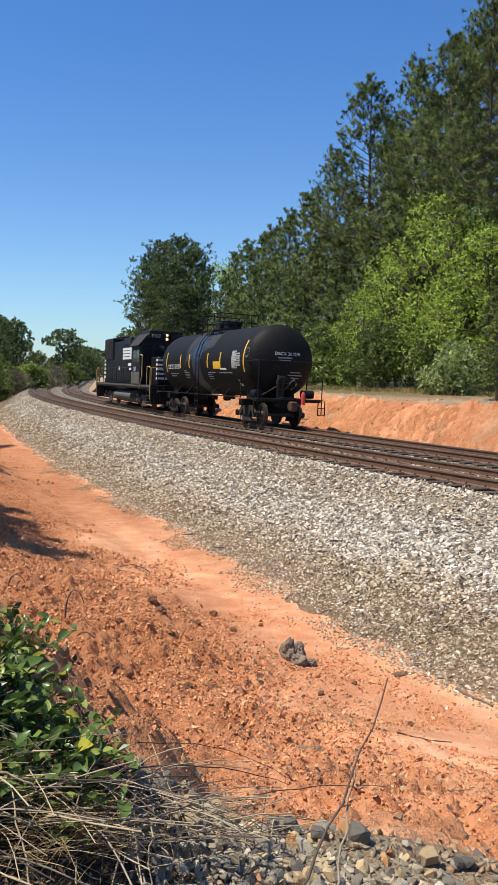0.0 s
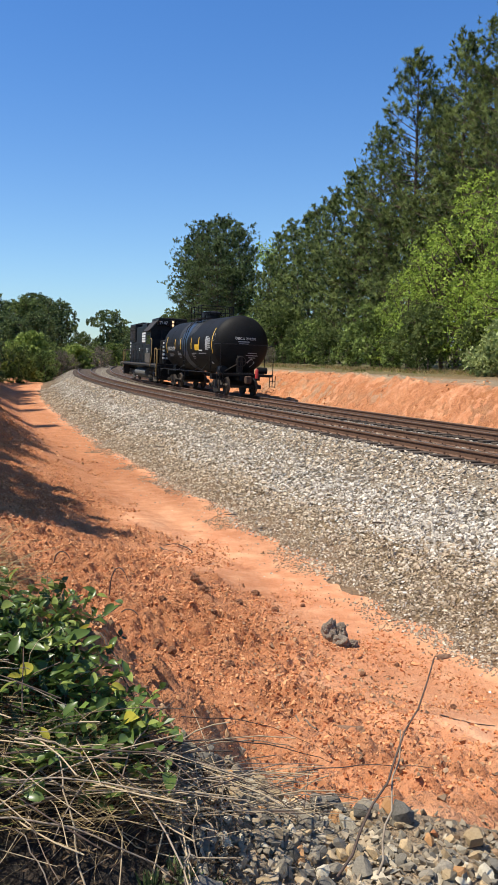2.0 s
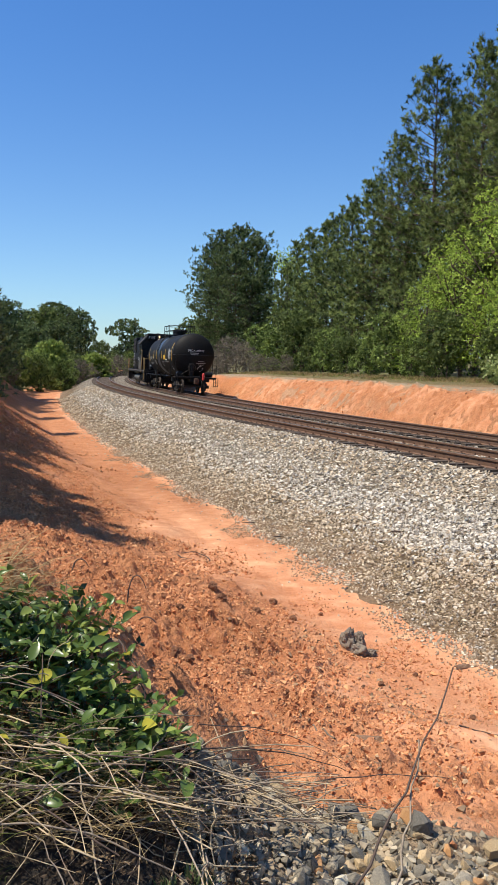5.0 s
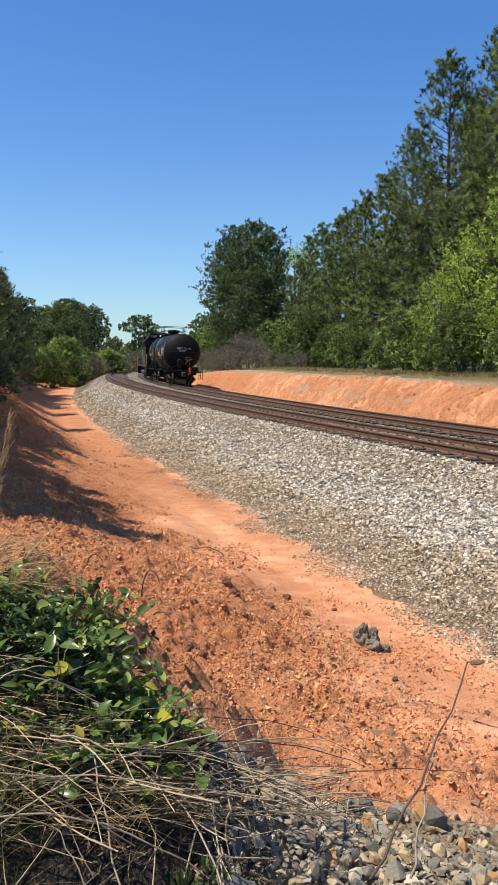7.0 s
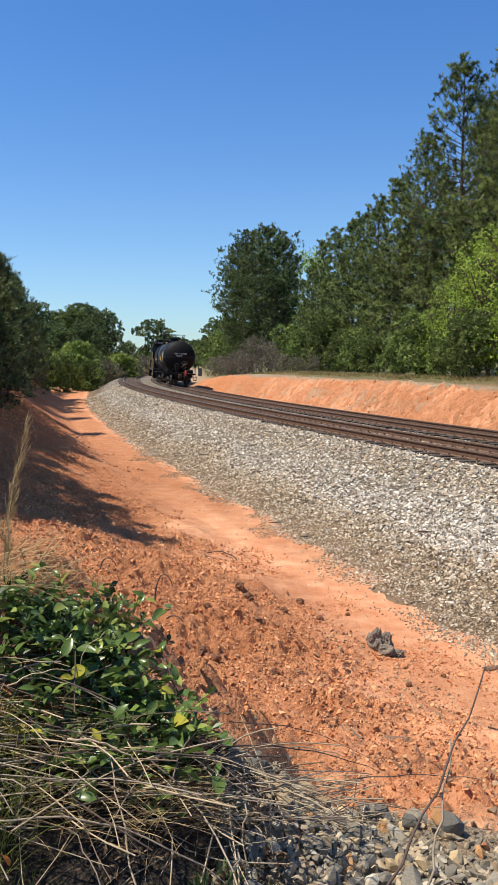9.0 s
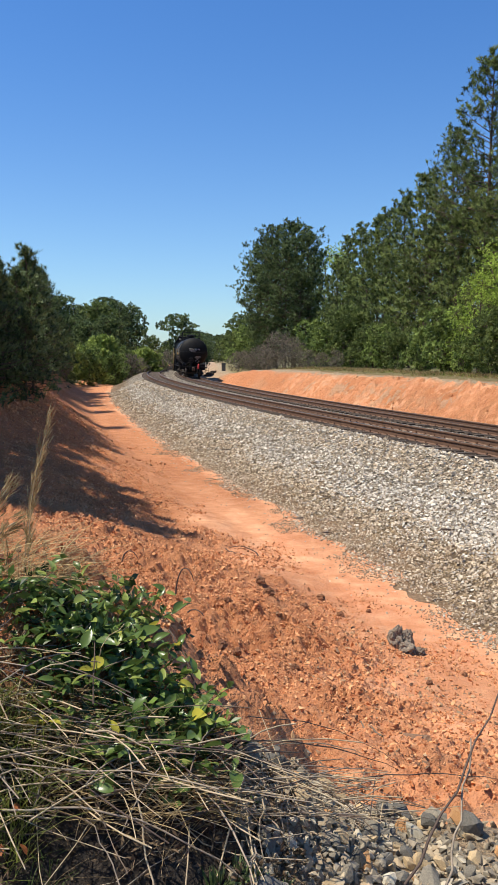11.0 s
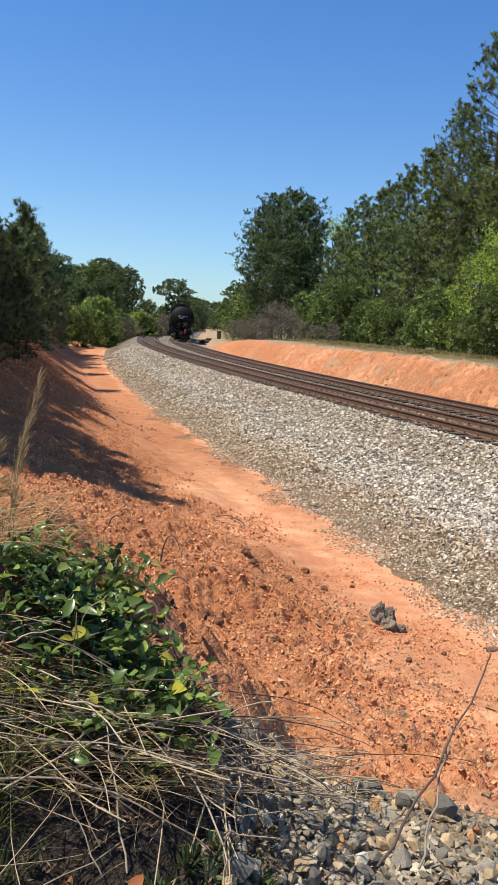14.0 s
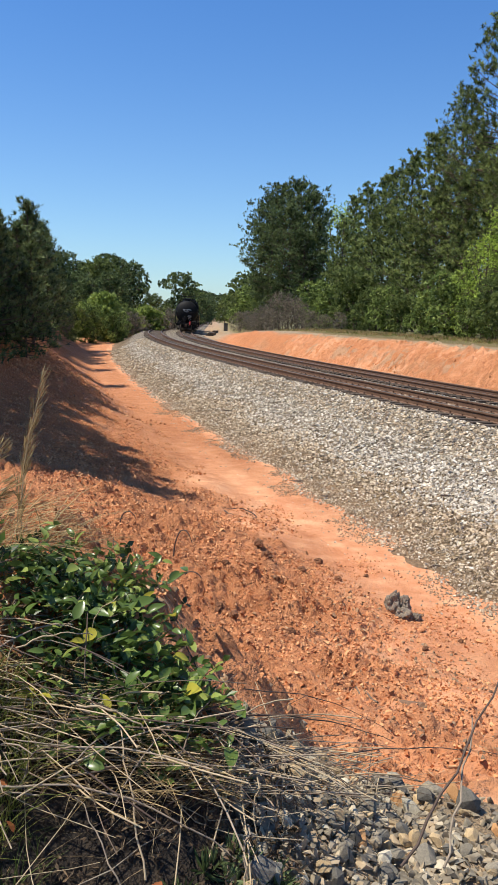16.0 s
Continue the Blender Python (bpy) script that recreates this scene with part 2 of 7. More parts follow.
def smooth(v, lo, hi):
    t = np.clip((v - lo) / (hi - lo), 0, 1)
    return t * t * (3 - 2 * t)


def shoulder(a, w):
    """Offset as on the widest stretch of ballast: the shoulder draws in further along (arrays)."""
    return w + np.interp(a, [-196, -192, -188.5, -183, -170, -150, -118], [0.1, 0.05, 0.32, 0.65, 0.85, 1.25, 1.4]) * smooth(w, 0.9, 3.4)


def ballast_z(a, w):
    """Top of the ballast bed."""
    x, y = on_line(a, w)
    w = shoulder(a, w)
    z = np.interp(w, [-8.2, -7.4, -6.9, -6.2, -3.4, -3.0, -2.3, 0.7, 1.1, 2.2, 3.4, 4.7, 5.6, 6.4],
                  [-1.3, -0.75, -0.55, -0.445, -0.385, -0.35, -0.285, -0.205, -0.25, -0.58, -0.90, -1.27, -1.50, -1.8])
    edge = smooth(w, 1.0, 4.0)
    return z + edge * (0.07 * lumps(x, y, 1.6, 3) + 0.05 * lumps(x + 40, y, 0.4, 2)) + 0.012 * lumps(x, y, 0.25, 2)


def ground_z(a, w):
    """Top of the earth: cut bank, verge, ditch, the bank with the camera and the hill behind."""
    x, y = on_line(a, w)
    right = 1 - 0.80 * smooth(a, -135, -92)
    z = np.interp(w, [-400, -70, -30, -18, -12.4, -10.2, -9.5, -8.8, -7.8, -7.0, -6.6, -5, 2, 4.6, 5.4, 6.0],
                  [4.0, 2.6, 1.30, 1.0, 0.93, 0.88, 0.74, 0.26, -0.80, -1.0, -1.05, -1.1, -1.5, -1.36, -1.40, -1.40])
    z = np.where((w < -6.6) & (w > -40), -0.5 + (z + 0.5) * right, z)
    tall = 1.15 + 2.05 * smooth(a, -187.0, -168.0) - 2.6 * smooth(a, -126, -116)
    t = np.clip((w - 5.9) / 4.5, 0, 1)
    bank = tall * (0.35 * t + 0.65 * t**1.7 * (1.6 - 0.6 * t))
    # beside the camera the ground falls away ahead rather than towards the track
    here = 1 - smooth(np.hypot(x, y - 1.0), 4.5, 9.5)
    spur = 1.80 - 0.275 * np.clip(y + 0.25 * x - 1.6, 0, 6.5) - 0.25 * smooth(-y, 2, 8)
    spur = spur + 0.58 * smooth(-x - 0.12 * (y - 2), -0.28, 0.80) * (1 - smooth(y, 2.9, 4.7)) * smooth(y, 0.7, 2.3)
    # the gravel heap and the vine's hump stand higher still
    spur = spur + (0.27 + 0.20 * smooth(-x, 0.55, 1.15)) * smooth(y, 1.4, 2.3) * (1 - smooth(y, 2.6, 4.2)) * (1 - smooth(x, 0.5, 1.6))
    bank = bank + here * smooth(w, 5.2, 6.6) * (np.maximum(spur, 0) - bank)
    z = z + bank + np.maximum(w - 10.4, 0) * 0.03 * np.exp(-np.maximum(w - 10.4, 0) / 60)
    z = z + 6.5 * smooth(w, 22, 75) * smooth(a, -175, -120)
    # a meadow bank beyond the bend
    z = z + 4.3 * smooth(w, 7.5, 15) * smooth(a, -62, -30)
    rough = smooth(w, 5.6, 7.0)
    cut = smooth(-w, 7.0, 7.8) * (1 - smooth(-w, 9.4, 10.4))
    z = z + rough * (0.10 * lumps(x, y, 1.3, 3) + 0.085 * lumps(x, y, 0.34, 4, 0.6)) + 0.02 * lumps(x, y, 0.9, 3)
    z = z - 0.16 * smooth(w, 6.6, 7.6) * (1 - smooth(w, 10.2, 11.0)) * smooth(a, -191, -186) * np.abs(lumps(a * 1.1 + 0.4 * w, w * 0.22 + 3, 0.9, 3))
    z = z + cut * 0.10 * np.abs(lumps(x + 11, y, 0.9, 5, 0.65)) * right
    z = z + cut * (0.16 * lumps(x * 0.8, y * 0.6, 1.1, 4) + 0.12 * lumps(x, y, 0.5, 2)) * right
    return z


def mesh_of(name, verts, faces, mat=None, flat=True):
    """A mesh from arrays of places and of faces with equally many corners."""
    me = bpy.data.meshes.new(name)
    verts, faces = np.asarray(verts, np.float32), np.asarray(faces, np.int32)
    n = faces.shape[1]
    me.vertices.add(len(verts))
    me.vertices.foreach_set("co", verts.ravel())
    me.loops.add(faces.size)
    me.loops.foreach_set("vertex_index", faces.ravel())
    me.polygons.add(len(faces))
    me.polygons.foreach_set("loop_start", np.arange(0, faces.size, n, dtype=np.int32))
    me.update(calc_edges=True)
    me.polygons.foreach_set("use_smooth", np.full(len(faces), not flat))
    if mat:
        me.materials.append(mat)
    me.update()
    return me


def sheet(name, aa, ww, top, mat):
    """A sheet over a grid of arcs and offsets."""
    A, W = np.meshgrid(aa, ww, indexing="ij")
    x, y = on_line(A, W)
    v = np.stack([x, y, top(A, W)], -1).reshape(-1, 3)
    i = np.arange(len(aa) * len(ww)).reshape(len(aa), len(ww))
    f = np.stack([i[:-1, :-1], i[1:, :-1], i[1:, 1:], i[:-1, 1:]], -1).reshape(-1, 4)[:, ::-1]
    return mesh_of(name, v, f, mat, False), A.ravel(), W.ravel()


def steps(start, end, first, grow, most=1e9):
    out, s, d = [start], start, first
    while s < end:
        d = min(d * grow, most)
        s += d
        out.append(s)
    return out


# arcs: fine beside the camera, coarser ahead and behind
ARCS = np.array([-v for v in steps(201.0, 900.0, 0.6, 1.25)][::-1][:-1] + list(np.arange(-201.0, -186, 0.08)) + steps(-186, 1600, 0.07, 1.022))
WIDE = np.array([-395, -300, -220, -160, -120, -90, -70, -55, -45, -38, -32, -27, -23, -20, -18, -16.5, -15, -14, -13.2]
                + list(np.arange(-12.6, -6.5, 0.14)) + [-6, -4, -2, 0, 2, 3, 3.6, 4.0] + list(np.arange(4.2, 11.6, 0.065)) + steps(11.6, 2500, 0.12, 1.12))
me, GA, GW = sheet("ground", ARCS, WIDE, ground_z, GROUND)
gx, gy = on_line(GA, GW)
wob = 0.35 * lumps(gx, gy, 2.2, 3)
silt = smooth(shoulder(GA, GW) + wob, 4.2, 4.7) * (1 - smooth(GW + wob * 1.8, 6.5, 7.6)) * 0.97
wash = smooth(gx + 0.5 * wob, -0.1, 1.4) * smooth(gy, 3.2, 4.5) * smooth(GW, 5, 6) * (1 - smooth(np.hypot(gx, gy), 9, 12))
silt = silt * (0.72 + 0.28 * smooth(lumps(GA * 0.22, GW * 1.4, 1.0, 4), -0.25, 0.25))
rill = smooth(shoulder(GA, GW) + 0.5 * lumps(GA * 0.3, GW * 0.5, 1.0, 3), 4.9, 5.1) * (1 - smooth(shoulder(GA, GW) + 0.5 * lumps(GA * 0.3, GW * 0.5, 1.0, 3), 5.35, 5.6))
silt = silt * (1 - 0.62 * smooth(GA + 2 * wob, -187, -179) * (1 - rill))
silt = np.maximum(silt, wash * (0.6 + 0.4 * smooth(lumps(gx + 3, gy, 1.2, 3), -0.1, 0.35)))
silt = np.maximum(silt, 0.4 * smooth(lumps(gx + 9, gy, 2.5, 3), 0.05, 0.4) * smooth(GW, 6, 7) * (1 - smooth(GW, 8.5, 9.5)))
green = np.maximum(smooth(-GW + 1.2 * lumps(gx, gy, 3, 3), 12.6, 14.2), smooth(GW + wob * 2, 12.2, 14))
green = np.maximum(green, smooth(GA, -126, -112) * smooth(GW, 7.5, 9))
green = np.maximum(green, 0.75 * smooth(GA, -150, -110) * smooth(-GW + 2 * lumps(gx, gy, 4, 2), 13, 16))
green = np.maximum(green, 0.9 * smooth(GA, -180, -166) * smooth(-GW + 0.8 * lumps(gx, gy, 2, 3), 10.5, 12.0))
road = smooth(-GW + 0.4 * lumps(gx, gy, 1.5, 3), 9.3, 10.0) * (1 - green)
face = smooth(-GW, 6.8, 7.4) * (1 - smooth(-GW, 9.2, 9.8))
silt = np.maximum(silt, face * 0.2 * smooth(lumps(GA * 0.5 + GW * 0.4, GW, 1.4, 4), -0.1, 0.4))
road = np.maximum(road, smooth(-GW, 6.8, 7.4) * 0.2 * smooth(lumps(GA * 0.35 + 20, GW * 1.1, 1.3, 4), 0.1, 0.45) * (1 - green))
road = np.maximum(road, 0.9 * smooth(gy, 1.0, 1.5) * (1 - smooth(gy + 0.2 * wob, 3.4, 4.1)) * smooth(gx, -0.42, -0.28) * (1 - smooth(gx, 0.7, 1.2)))
road = np.maximum(road, 0.85 * smooth(GA + 4 * wob, -118, -104) * smooth(-GW, 6.4, 7.2) * (1 - smooth(-GW, 11.5, 13)))
# dark soil before the camera, blackened further for the shade of the stalks
shaded_humus = smooth(-gx, -0.1, 0.3) * smooth(gy, 0.6, 1.2) * (1 - smooth(gy + 0.3 * wob, 1.85, 2.15)) * (1 - smooth(-gx, 2.2, 2.9))
zone = np.stack([silt, green, road, 1 - shaded_humus], -1).astype(np.float32)
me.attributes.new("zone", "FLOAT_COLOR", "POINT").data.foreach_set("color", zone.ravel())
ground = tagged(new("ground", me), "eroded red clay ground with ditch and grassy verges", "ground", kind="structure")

bed, BA, BW = sheet("ballast_bed", np.array(list(np.arange(-300, -201, 2.0)) + list(np.arange(-201, -150, 0.25)) + steps(-150, 900, 0.26, 1.03)),
                    np.array([-8.2, -7.6, -7.0, -6.2, -5, -4.2, -3.4, -3, -2.3, -1.5, 0, 0.7] + list(np.arange(1.0, 6.5, 0.15))), ballast_z, BALLAST)
bx, by = on_line(BA, BW)
worn = smooth(shoulder(BA, BW) + 0.8 * lumps(bx, by, 2.2, 3), 2.1, 3.8)
bed.attributes.new("zone", "FLOAT_COLOR", "POINT").data.foreach_set("color", np.stack([worn, smooth(shoulder(BA, BW) + 0.9 * lumps(bx, by, 0.7, 4), 4.3, 5.1), worn, np.ones_like(worn)], -1).astype(np.float32).ravel())
ballast = tagged(new("ballast_bed", bed), "pale grey crushed stone ballast under the tracks", "ballast", kind="structure")


def part(name, bm, mat, parent, label=""):
    """Links a bmesh as one mesh object under a thing or a part."""
    me = bpy.data.meshes.new(name)
    bm.to_mesh(me)
    bm.free()
    me.materials.append(mat)
    ob = new(name, me)
    ob.parent = parent
    return tagged(ob, label)


def piece(name, me, parent, m=None, label=""):
    """A further object on a mesh, under a thing or a part."""
    ob = new(name, me)
    ob.parent = parent
    if m is not None:
        ob.matrix_basis = m
    return tagged(ob, label)


def thing(name, label, category, group="", m=None, kind=""):
    """An empty at a thing's base that carries its parts."""
    ob = new(name)
    ob.empty_display_size = 0.1
    if m is not None:
        ob.matrix_basis = m
    return tagged(ob, label, category, group, kind)


# ---- the tracks ----
CANT = math.degrees(math.atan(0.067 / 1.5))
RAIL = [(-0.07, 0.0), (0.07, 0.0), (0.07, 0.012), (0.012, 0.03), (0.012, 0.125), (0.036, 0.137), (0.036, 0.165), (0.028, 0.172),
        (-0.028, 0.172), (-0.036, 0.165), (-0.036, 0.137), (-0.012, 0.125), (-0.012, 0.03), (-0.07, 0.012)]


def rail_mesh(w, top, name):
    """One rail: its section swept along the line, polished on the head."""
    aa = np.array(list(np.arange(-300, -210, 3.0)) + list(np.arange(-210, -85, 1.0)) + steps(-85, 700, 1.0, 1.05))
    sec = np.array(RAIL) * (1, 1.12)
    W = w - sec[None, :, 0]
    x, y = on_line(aa[:, None], W)
    z = np.broadcast_to(top - 0.1926 + sec[None, :, 1], x.shape)
    v = np.stack([x, y, z], -1).reshape(-1, 3)
    k = len(sec)
    i = np.arange(len(aa) * k).reshape(len(aa), k)
    j = np.roll(i, -1, 1)
    f = np.stack([i[:-1], j[:-1], j[1:], i[1:]], -1)
    me = mesh_of(name, v, f.reshape(-1, 4), RUST)
    me.materials.append(POLISH)
    idx = np.zeros(f.shape[:2], np.int32)
    idx[:, 7] = 1
    me.polygons.foreach_set("material_index", idx.ravel())
    return me


def box(bm, x0, y0, z0, x1, y1, z1, bevel=0.0):
    """A box between two corners, its edges taken off."""
    r = bmesh.ops.create_cube(bm, size=1.0, matrix=Matrix.Translation(((x0 + x1) / 2, (y0 + y1) / 2, (z0 + z1) / 2))
                              @ Matrix.Diagonal((abs(x1 - x0), abs(y1 - y0), abs(z1 - z0), 1)))
    if bevel:
        bmesh.ops.bevel(bm, geom=list({e for v in r["verts"] for e in v.link_edges}), offset=bevel, segments=1, affect="EDGES")
    return r["verts"]


def boxes(*rows, bevel=0.0):
    bm = bmesh.new()
    for r in rows:
        box(bm, *r, bevel=bevel)
    return bm


def track(name, mid, top, label):
    """A track: two rails, and ties as pieces where the camera is near."""
    th = thing(name, label, "railway track", "railway tracks", kind="structure")
    for w, dz in ((mid + 0.75, 0.0), (mid - 0.75, -0.067)):
        piece("rail", rail_mesh(w, top + dz, "rail"), th)
    bm = boxes((-1.3, -0.115, -0.18, 1.3, 0.115, 0.0), bevel=0.012)
    tie = bpy.data.meshes.new("tie")
    bm.to_mesh(tie)
    bm.free()
    tie.materials.append(TIE)
    rnd = random.Random(3)
    co, fc = np.empty(len(tie.vertices) * 3), [tuple(p.vertices) for p in tie.polygons]
    tie.vertices.foreach_get("co", co)
    co = co.reshape(-1, 3)
    far_v, far_f = [], []
    for k in range(-40, 900):
        a = -215 + 0.53 * k
        x, y = on_line(a, mid + rnd.uniform(-0.05, 0.05))
        m = pose(float(x), float(y), top - 0.172 - 0.04, 0, CANT, heading(a) + rnd.uniform(-0.7, 0.7))
        if 20 <= k < 240:
            piece("tie", tie, th, m)
        else:
            n = len(far_v) * len(co)
            far_v.append(co @ np.array(m.to_3x3()).T + np.array(m.translation))
            far_f += [tuple(n + q for q in f) for f in fc]
    me = bpy.data.meshes.new("distant_ties")
    me.from_pydata(np.concatenate(far_v).tolist(), [], far_f)
    me.materials.append(TIE)
    tagged(piece("distant_ties", me, th), kind="stuff")
    return th


TOP2 = -0.169
near_track = track("near_track", -0.75, 0.0, "empty curved railway track with rusty brown rails")
far_track = track("far_track", -4.71, TOP2, "second railway track with dark wooden ties")


# ---- trees and bushes ----
def tubes(rows, sides=6):
    """Tapered round sticks: rows of start, end and the two radii. Places and faces."""
    v, f = [], []
    for p0, p1, r0, r1 in rows:
        p0, p1 = np.asarray(p0, float), np.asarray(p1, float)
        d = (p1 - p0) / (np.linalg.norm(p1 - p0) + 1e-9)
        u = np.cross(d, (0.3, 0.9, 0.2) if abs(d[2]) > 0.9 else (0, 0, 1.0))
        u /= np.linalg.norm(u)
        w = np.cross(d, u)
        ang = np.arange(sides) * 2 * np.pi / sides
        ring = np.cos(ang)[:, None] * u + np.sin(ang)[:, None] * w
        n = len(v) * 2 * sides
        v.append(np.concatenate([p0 + ring * r0, p1 + ring * r1]))
        f += [(n + i, n + (i + 1) % sides, n + sides + (i + 1) % sides, n + sides + i) for i in range(sides)]
    return np.concatenate(v), np.array(f)


def fans(centres, ways, rs, blades, length, width, spread, kite=False):
    """Tufts of blades, each tuft one island round its centre: needles, or kite-shaped leaves."""
    n = len(centres)
    d = ways[:, None, :] * (1 - spread) + rs.normal(size=(n, blades, 3)) * spread
    d /= np.linalg.norm(d, axis=-1, keepdims=True) + 1e-9
    side = np.cross(d, rs.normal(size=(n, blades, 3)))
    side /= np.linalg.norm(side, axis=-1, keepdims=True) + 1e-9
    size = length * rs.uniform(0.7, 1.25, (n, blades, 1))
    c = centres[:, None, :]
    tip, wide = c + d * size, side * width * rs.uniform(0.7, 1.2, (n, blades, 1)) / 2
    if kite:
        mid = c + d * size * 0.55 + rs.normal(size=(n, blades, 3)) * 0.03 * length
        ring = np.stack([mid - wide, tip, mid + wide], 2)
    else:
        ring = np.stack([tip - wide, tip + wide], 2)
    k = ring.shape[2]
    per = 1 + blades * k
    v = np.concatenate([c, ring.reshape(n, blades * k, 3)], 1).reshape(-1, 3)
    first = (np.arange(n) * per)[:, None, None]
    idx = first + 1 + np.arange(blades)[None, :, None] * k + np.arange(k)[None, None, :]
    f = np.concatenate([np.broadcast_to(first, (n, blades, 1)), idx], -1).reshape(-1, k + 1)
    return v, f


def needles(centres, ways, rs, blades, length, width, spread):
    """Tufts of pointed needles on one short shared foot, each tuft one island."""
    n = len(centres)
    d = ways[:, None, :] * (1 - spread) + rs.normal(size=(n, blades, 3)) * spread
    d /= np.linalg.norm(d, axis=-1, keepdims=True) + 1e-9
    foot = np.cross(ways, rs.normal(size=(n, 3)))
    foot *= width / 2 / (np.linalg.norm(foot, axis=-1, keepdims=True) + 1e-9)
    tip = centres[:, None, :] + d * length * rs.uniform(0.65, 1.2, (n, blades, 1))
    v = np.concatenate([(centres - foot)[:, None], (centres + foot)[:, None], tip], 1).reshape(-1, 3)
    first = (np.arange(n) * (2 + blades))[:, None]
    ends = first + 2 + np.arange(blades)[None]
    f = np.stack([np.broadcast_to(first, ends.shape), np.broadcast_to(first + 1, ends.shape), ends], -1).reshape(-1, 3)
    return v, f


def plant(name, label, category, wood, leaves, bark, green, group):
    """A tree or bush as a thing with trunk and crown."""
    th = thing(name, label, category, group)
    piece("trunk", mesh_of("trunk", *wood, bark, False), th)
    piece("crown", mesh_of("crown", *leaves, green), th)
    return th


def pine(seed, tall, bare, reach, limbs, subs, tufts, blades, needle, wide, label, group, mat, name="pine_tree", belly=0.3, twiggy=False, taper=0.62):
    """A pine: straight tapered trunk, limbs in loose whorls, branchlets, and thick clusters of needle tufts at their ends."""
    rs = np.random.RandomState(seed)
    lean = rs.normal(size=2) * 0.012 * tall
    axis = lambda h: np.array([lean[0] * (h / tall) ** 2, lean[1] * (h / tall) ** 2, h])
    wood = [(axis(tall * i / 8), axis(tall * (i + 1) / 8), tall * 0.011 * (1 - i / 8.3) + 0.02, tall * 0.011 * (1 - (i + 1) / 8.3) + 0.015) for i in range(8)]
    wood[0] = (np.array((0, 0, -0.4)), *wood[0][1:])
    cs, ws = [], []
    for i in range(limbs):
        u = (i + rs.rand()) / limbs
        h = tall * (bare + (1 - bare) * u) * 0.985
        grow = min(1, (u + 0.12) / (belly + 1e-6)) ** 0.7 * (1 - max(0, u - belly) / (1 - belly)) ** taper
        ln = reach * (0.12 + 0.88 * grow) * rs.uniform(0.6, 1.12)
        az = i * 2.4 + rs.normal() * 0.5
        el = radians(-6 + 50 * u + rs.normal() * 8)
        d = np.array([math.cos(az) * math.cos(el), math.sin(az) * math.cos(el), math.sin(el)])
        p0 = axis(h)
        mid = p0 + d * ln * 0.55
        end = mid + (d + (0, 0, 0.28)) * ln * 0.45
        wood += [(p0, mid, 0.010 * ln + 0.016, 0.006 * ln + 0.010), (mid, end, 0.006 * ln + 0.010, 0.006)]
        n = max(2, int(subs * (0.3 + 0.7 * ln / reach) + 0.5))
        t = rs.uniform(0.22, 1, n) ** 0.8
        t[0] = 1.0
        base = np.where(t[:, None] < 0.55, p0 + (mid - p0) * (t / 0.55)[:, None], mid + (end - mid) * ((t - 0.55) / 0.45)[:, None])
        side = np.array([-d[1], d[0], 0]) * rs.choice([-1, 1], (n, 1))
        tip = base + side * ln * 0.42 * (1.08 - t[:, None]) * rs.uniform(0.4, 1.2, (n, 1)) + d * ln * 0.10 + np.array([0, 0, 0.07 * ln]) + rs.normal(size=(n, 3)) * 0.05 * ln
        if twiggy:
            wood += [(b, q, 0.010, 0.005) for b, q in zip(base[1:], tip[1:])]
        c = np.repeat(tip, tufts, 0) + rs.normal(size=(n * tufts, 3)) * np.array([1, 1, 0.7]) * (needle * 0.35 + 0.02 * ln)
        cs.append(c)
        ws.append(d * 0.45 + (c - np.repeat(tip, tufts, 0)) / (needle + 0.05 * ln) * 0.5 + (0, 0, 0.55))
    top = rs.normal(size=(14, 3)) * np.array([0.2, 0.2, 0.2]) * (0.4 + tall / 30) + axis(tall * 0.97)
    cs.append(top)
    ws.append(np.tile((0, 0, 1.0), (14, 1)))
    cs, ws = np.concatenate(cs), np.concatenate(ws)
    ws /= np.linalg.norm(ws, axis=1, keepdims=True)
    return plant(name, label, "pine tree", tubes(wood, 3), needles(cs, ws, rs, blades, needle, wide, 0.62), BARK, mat, group)


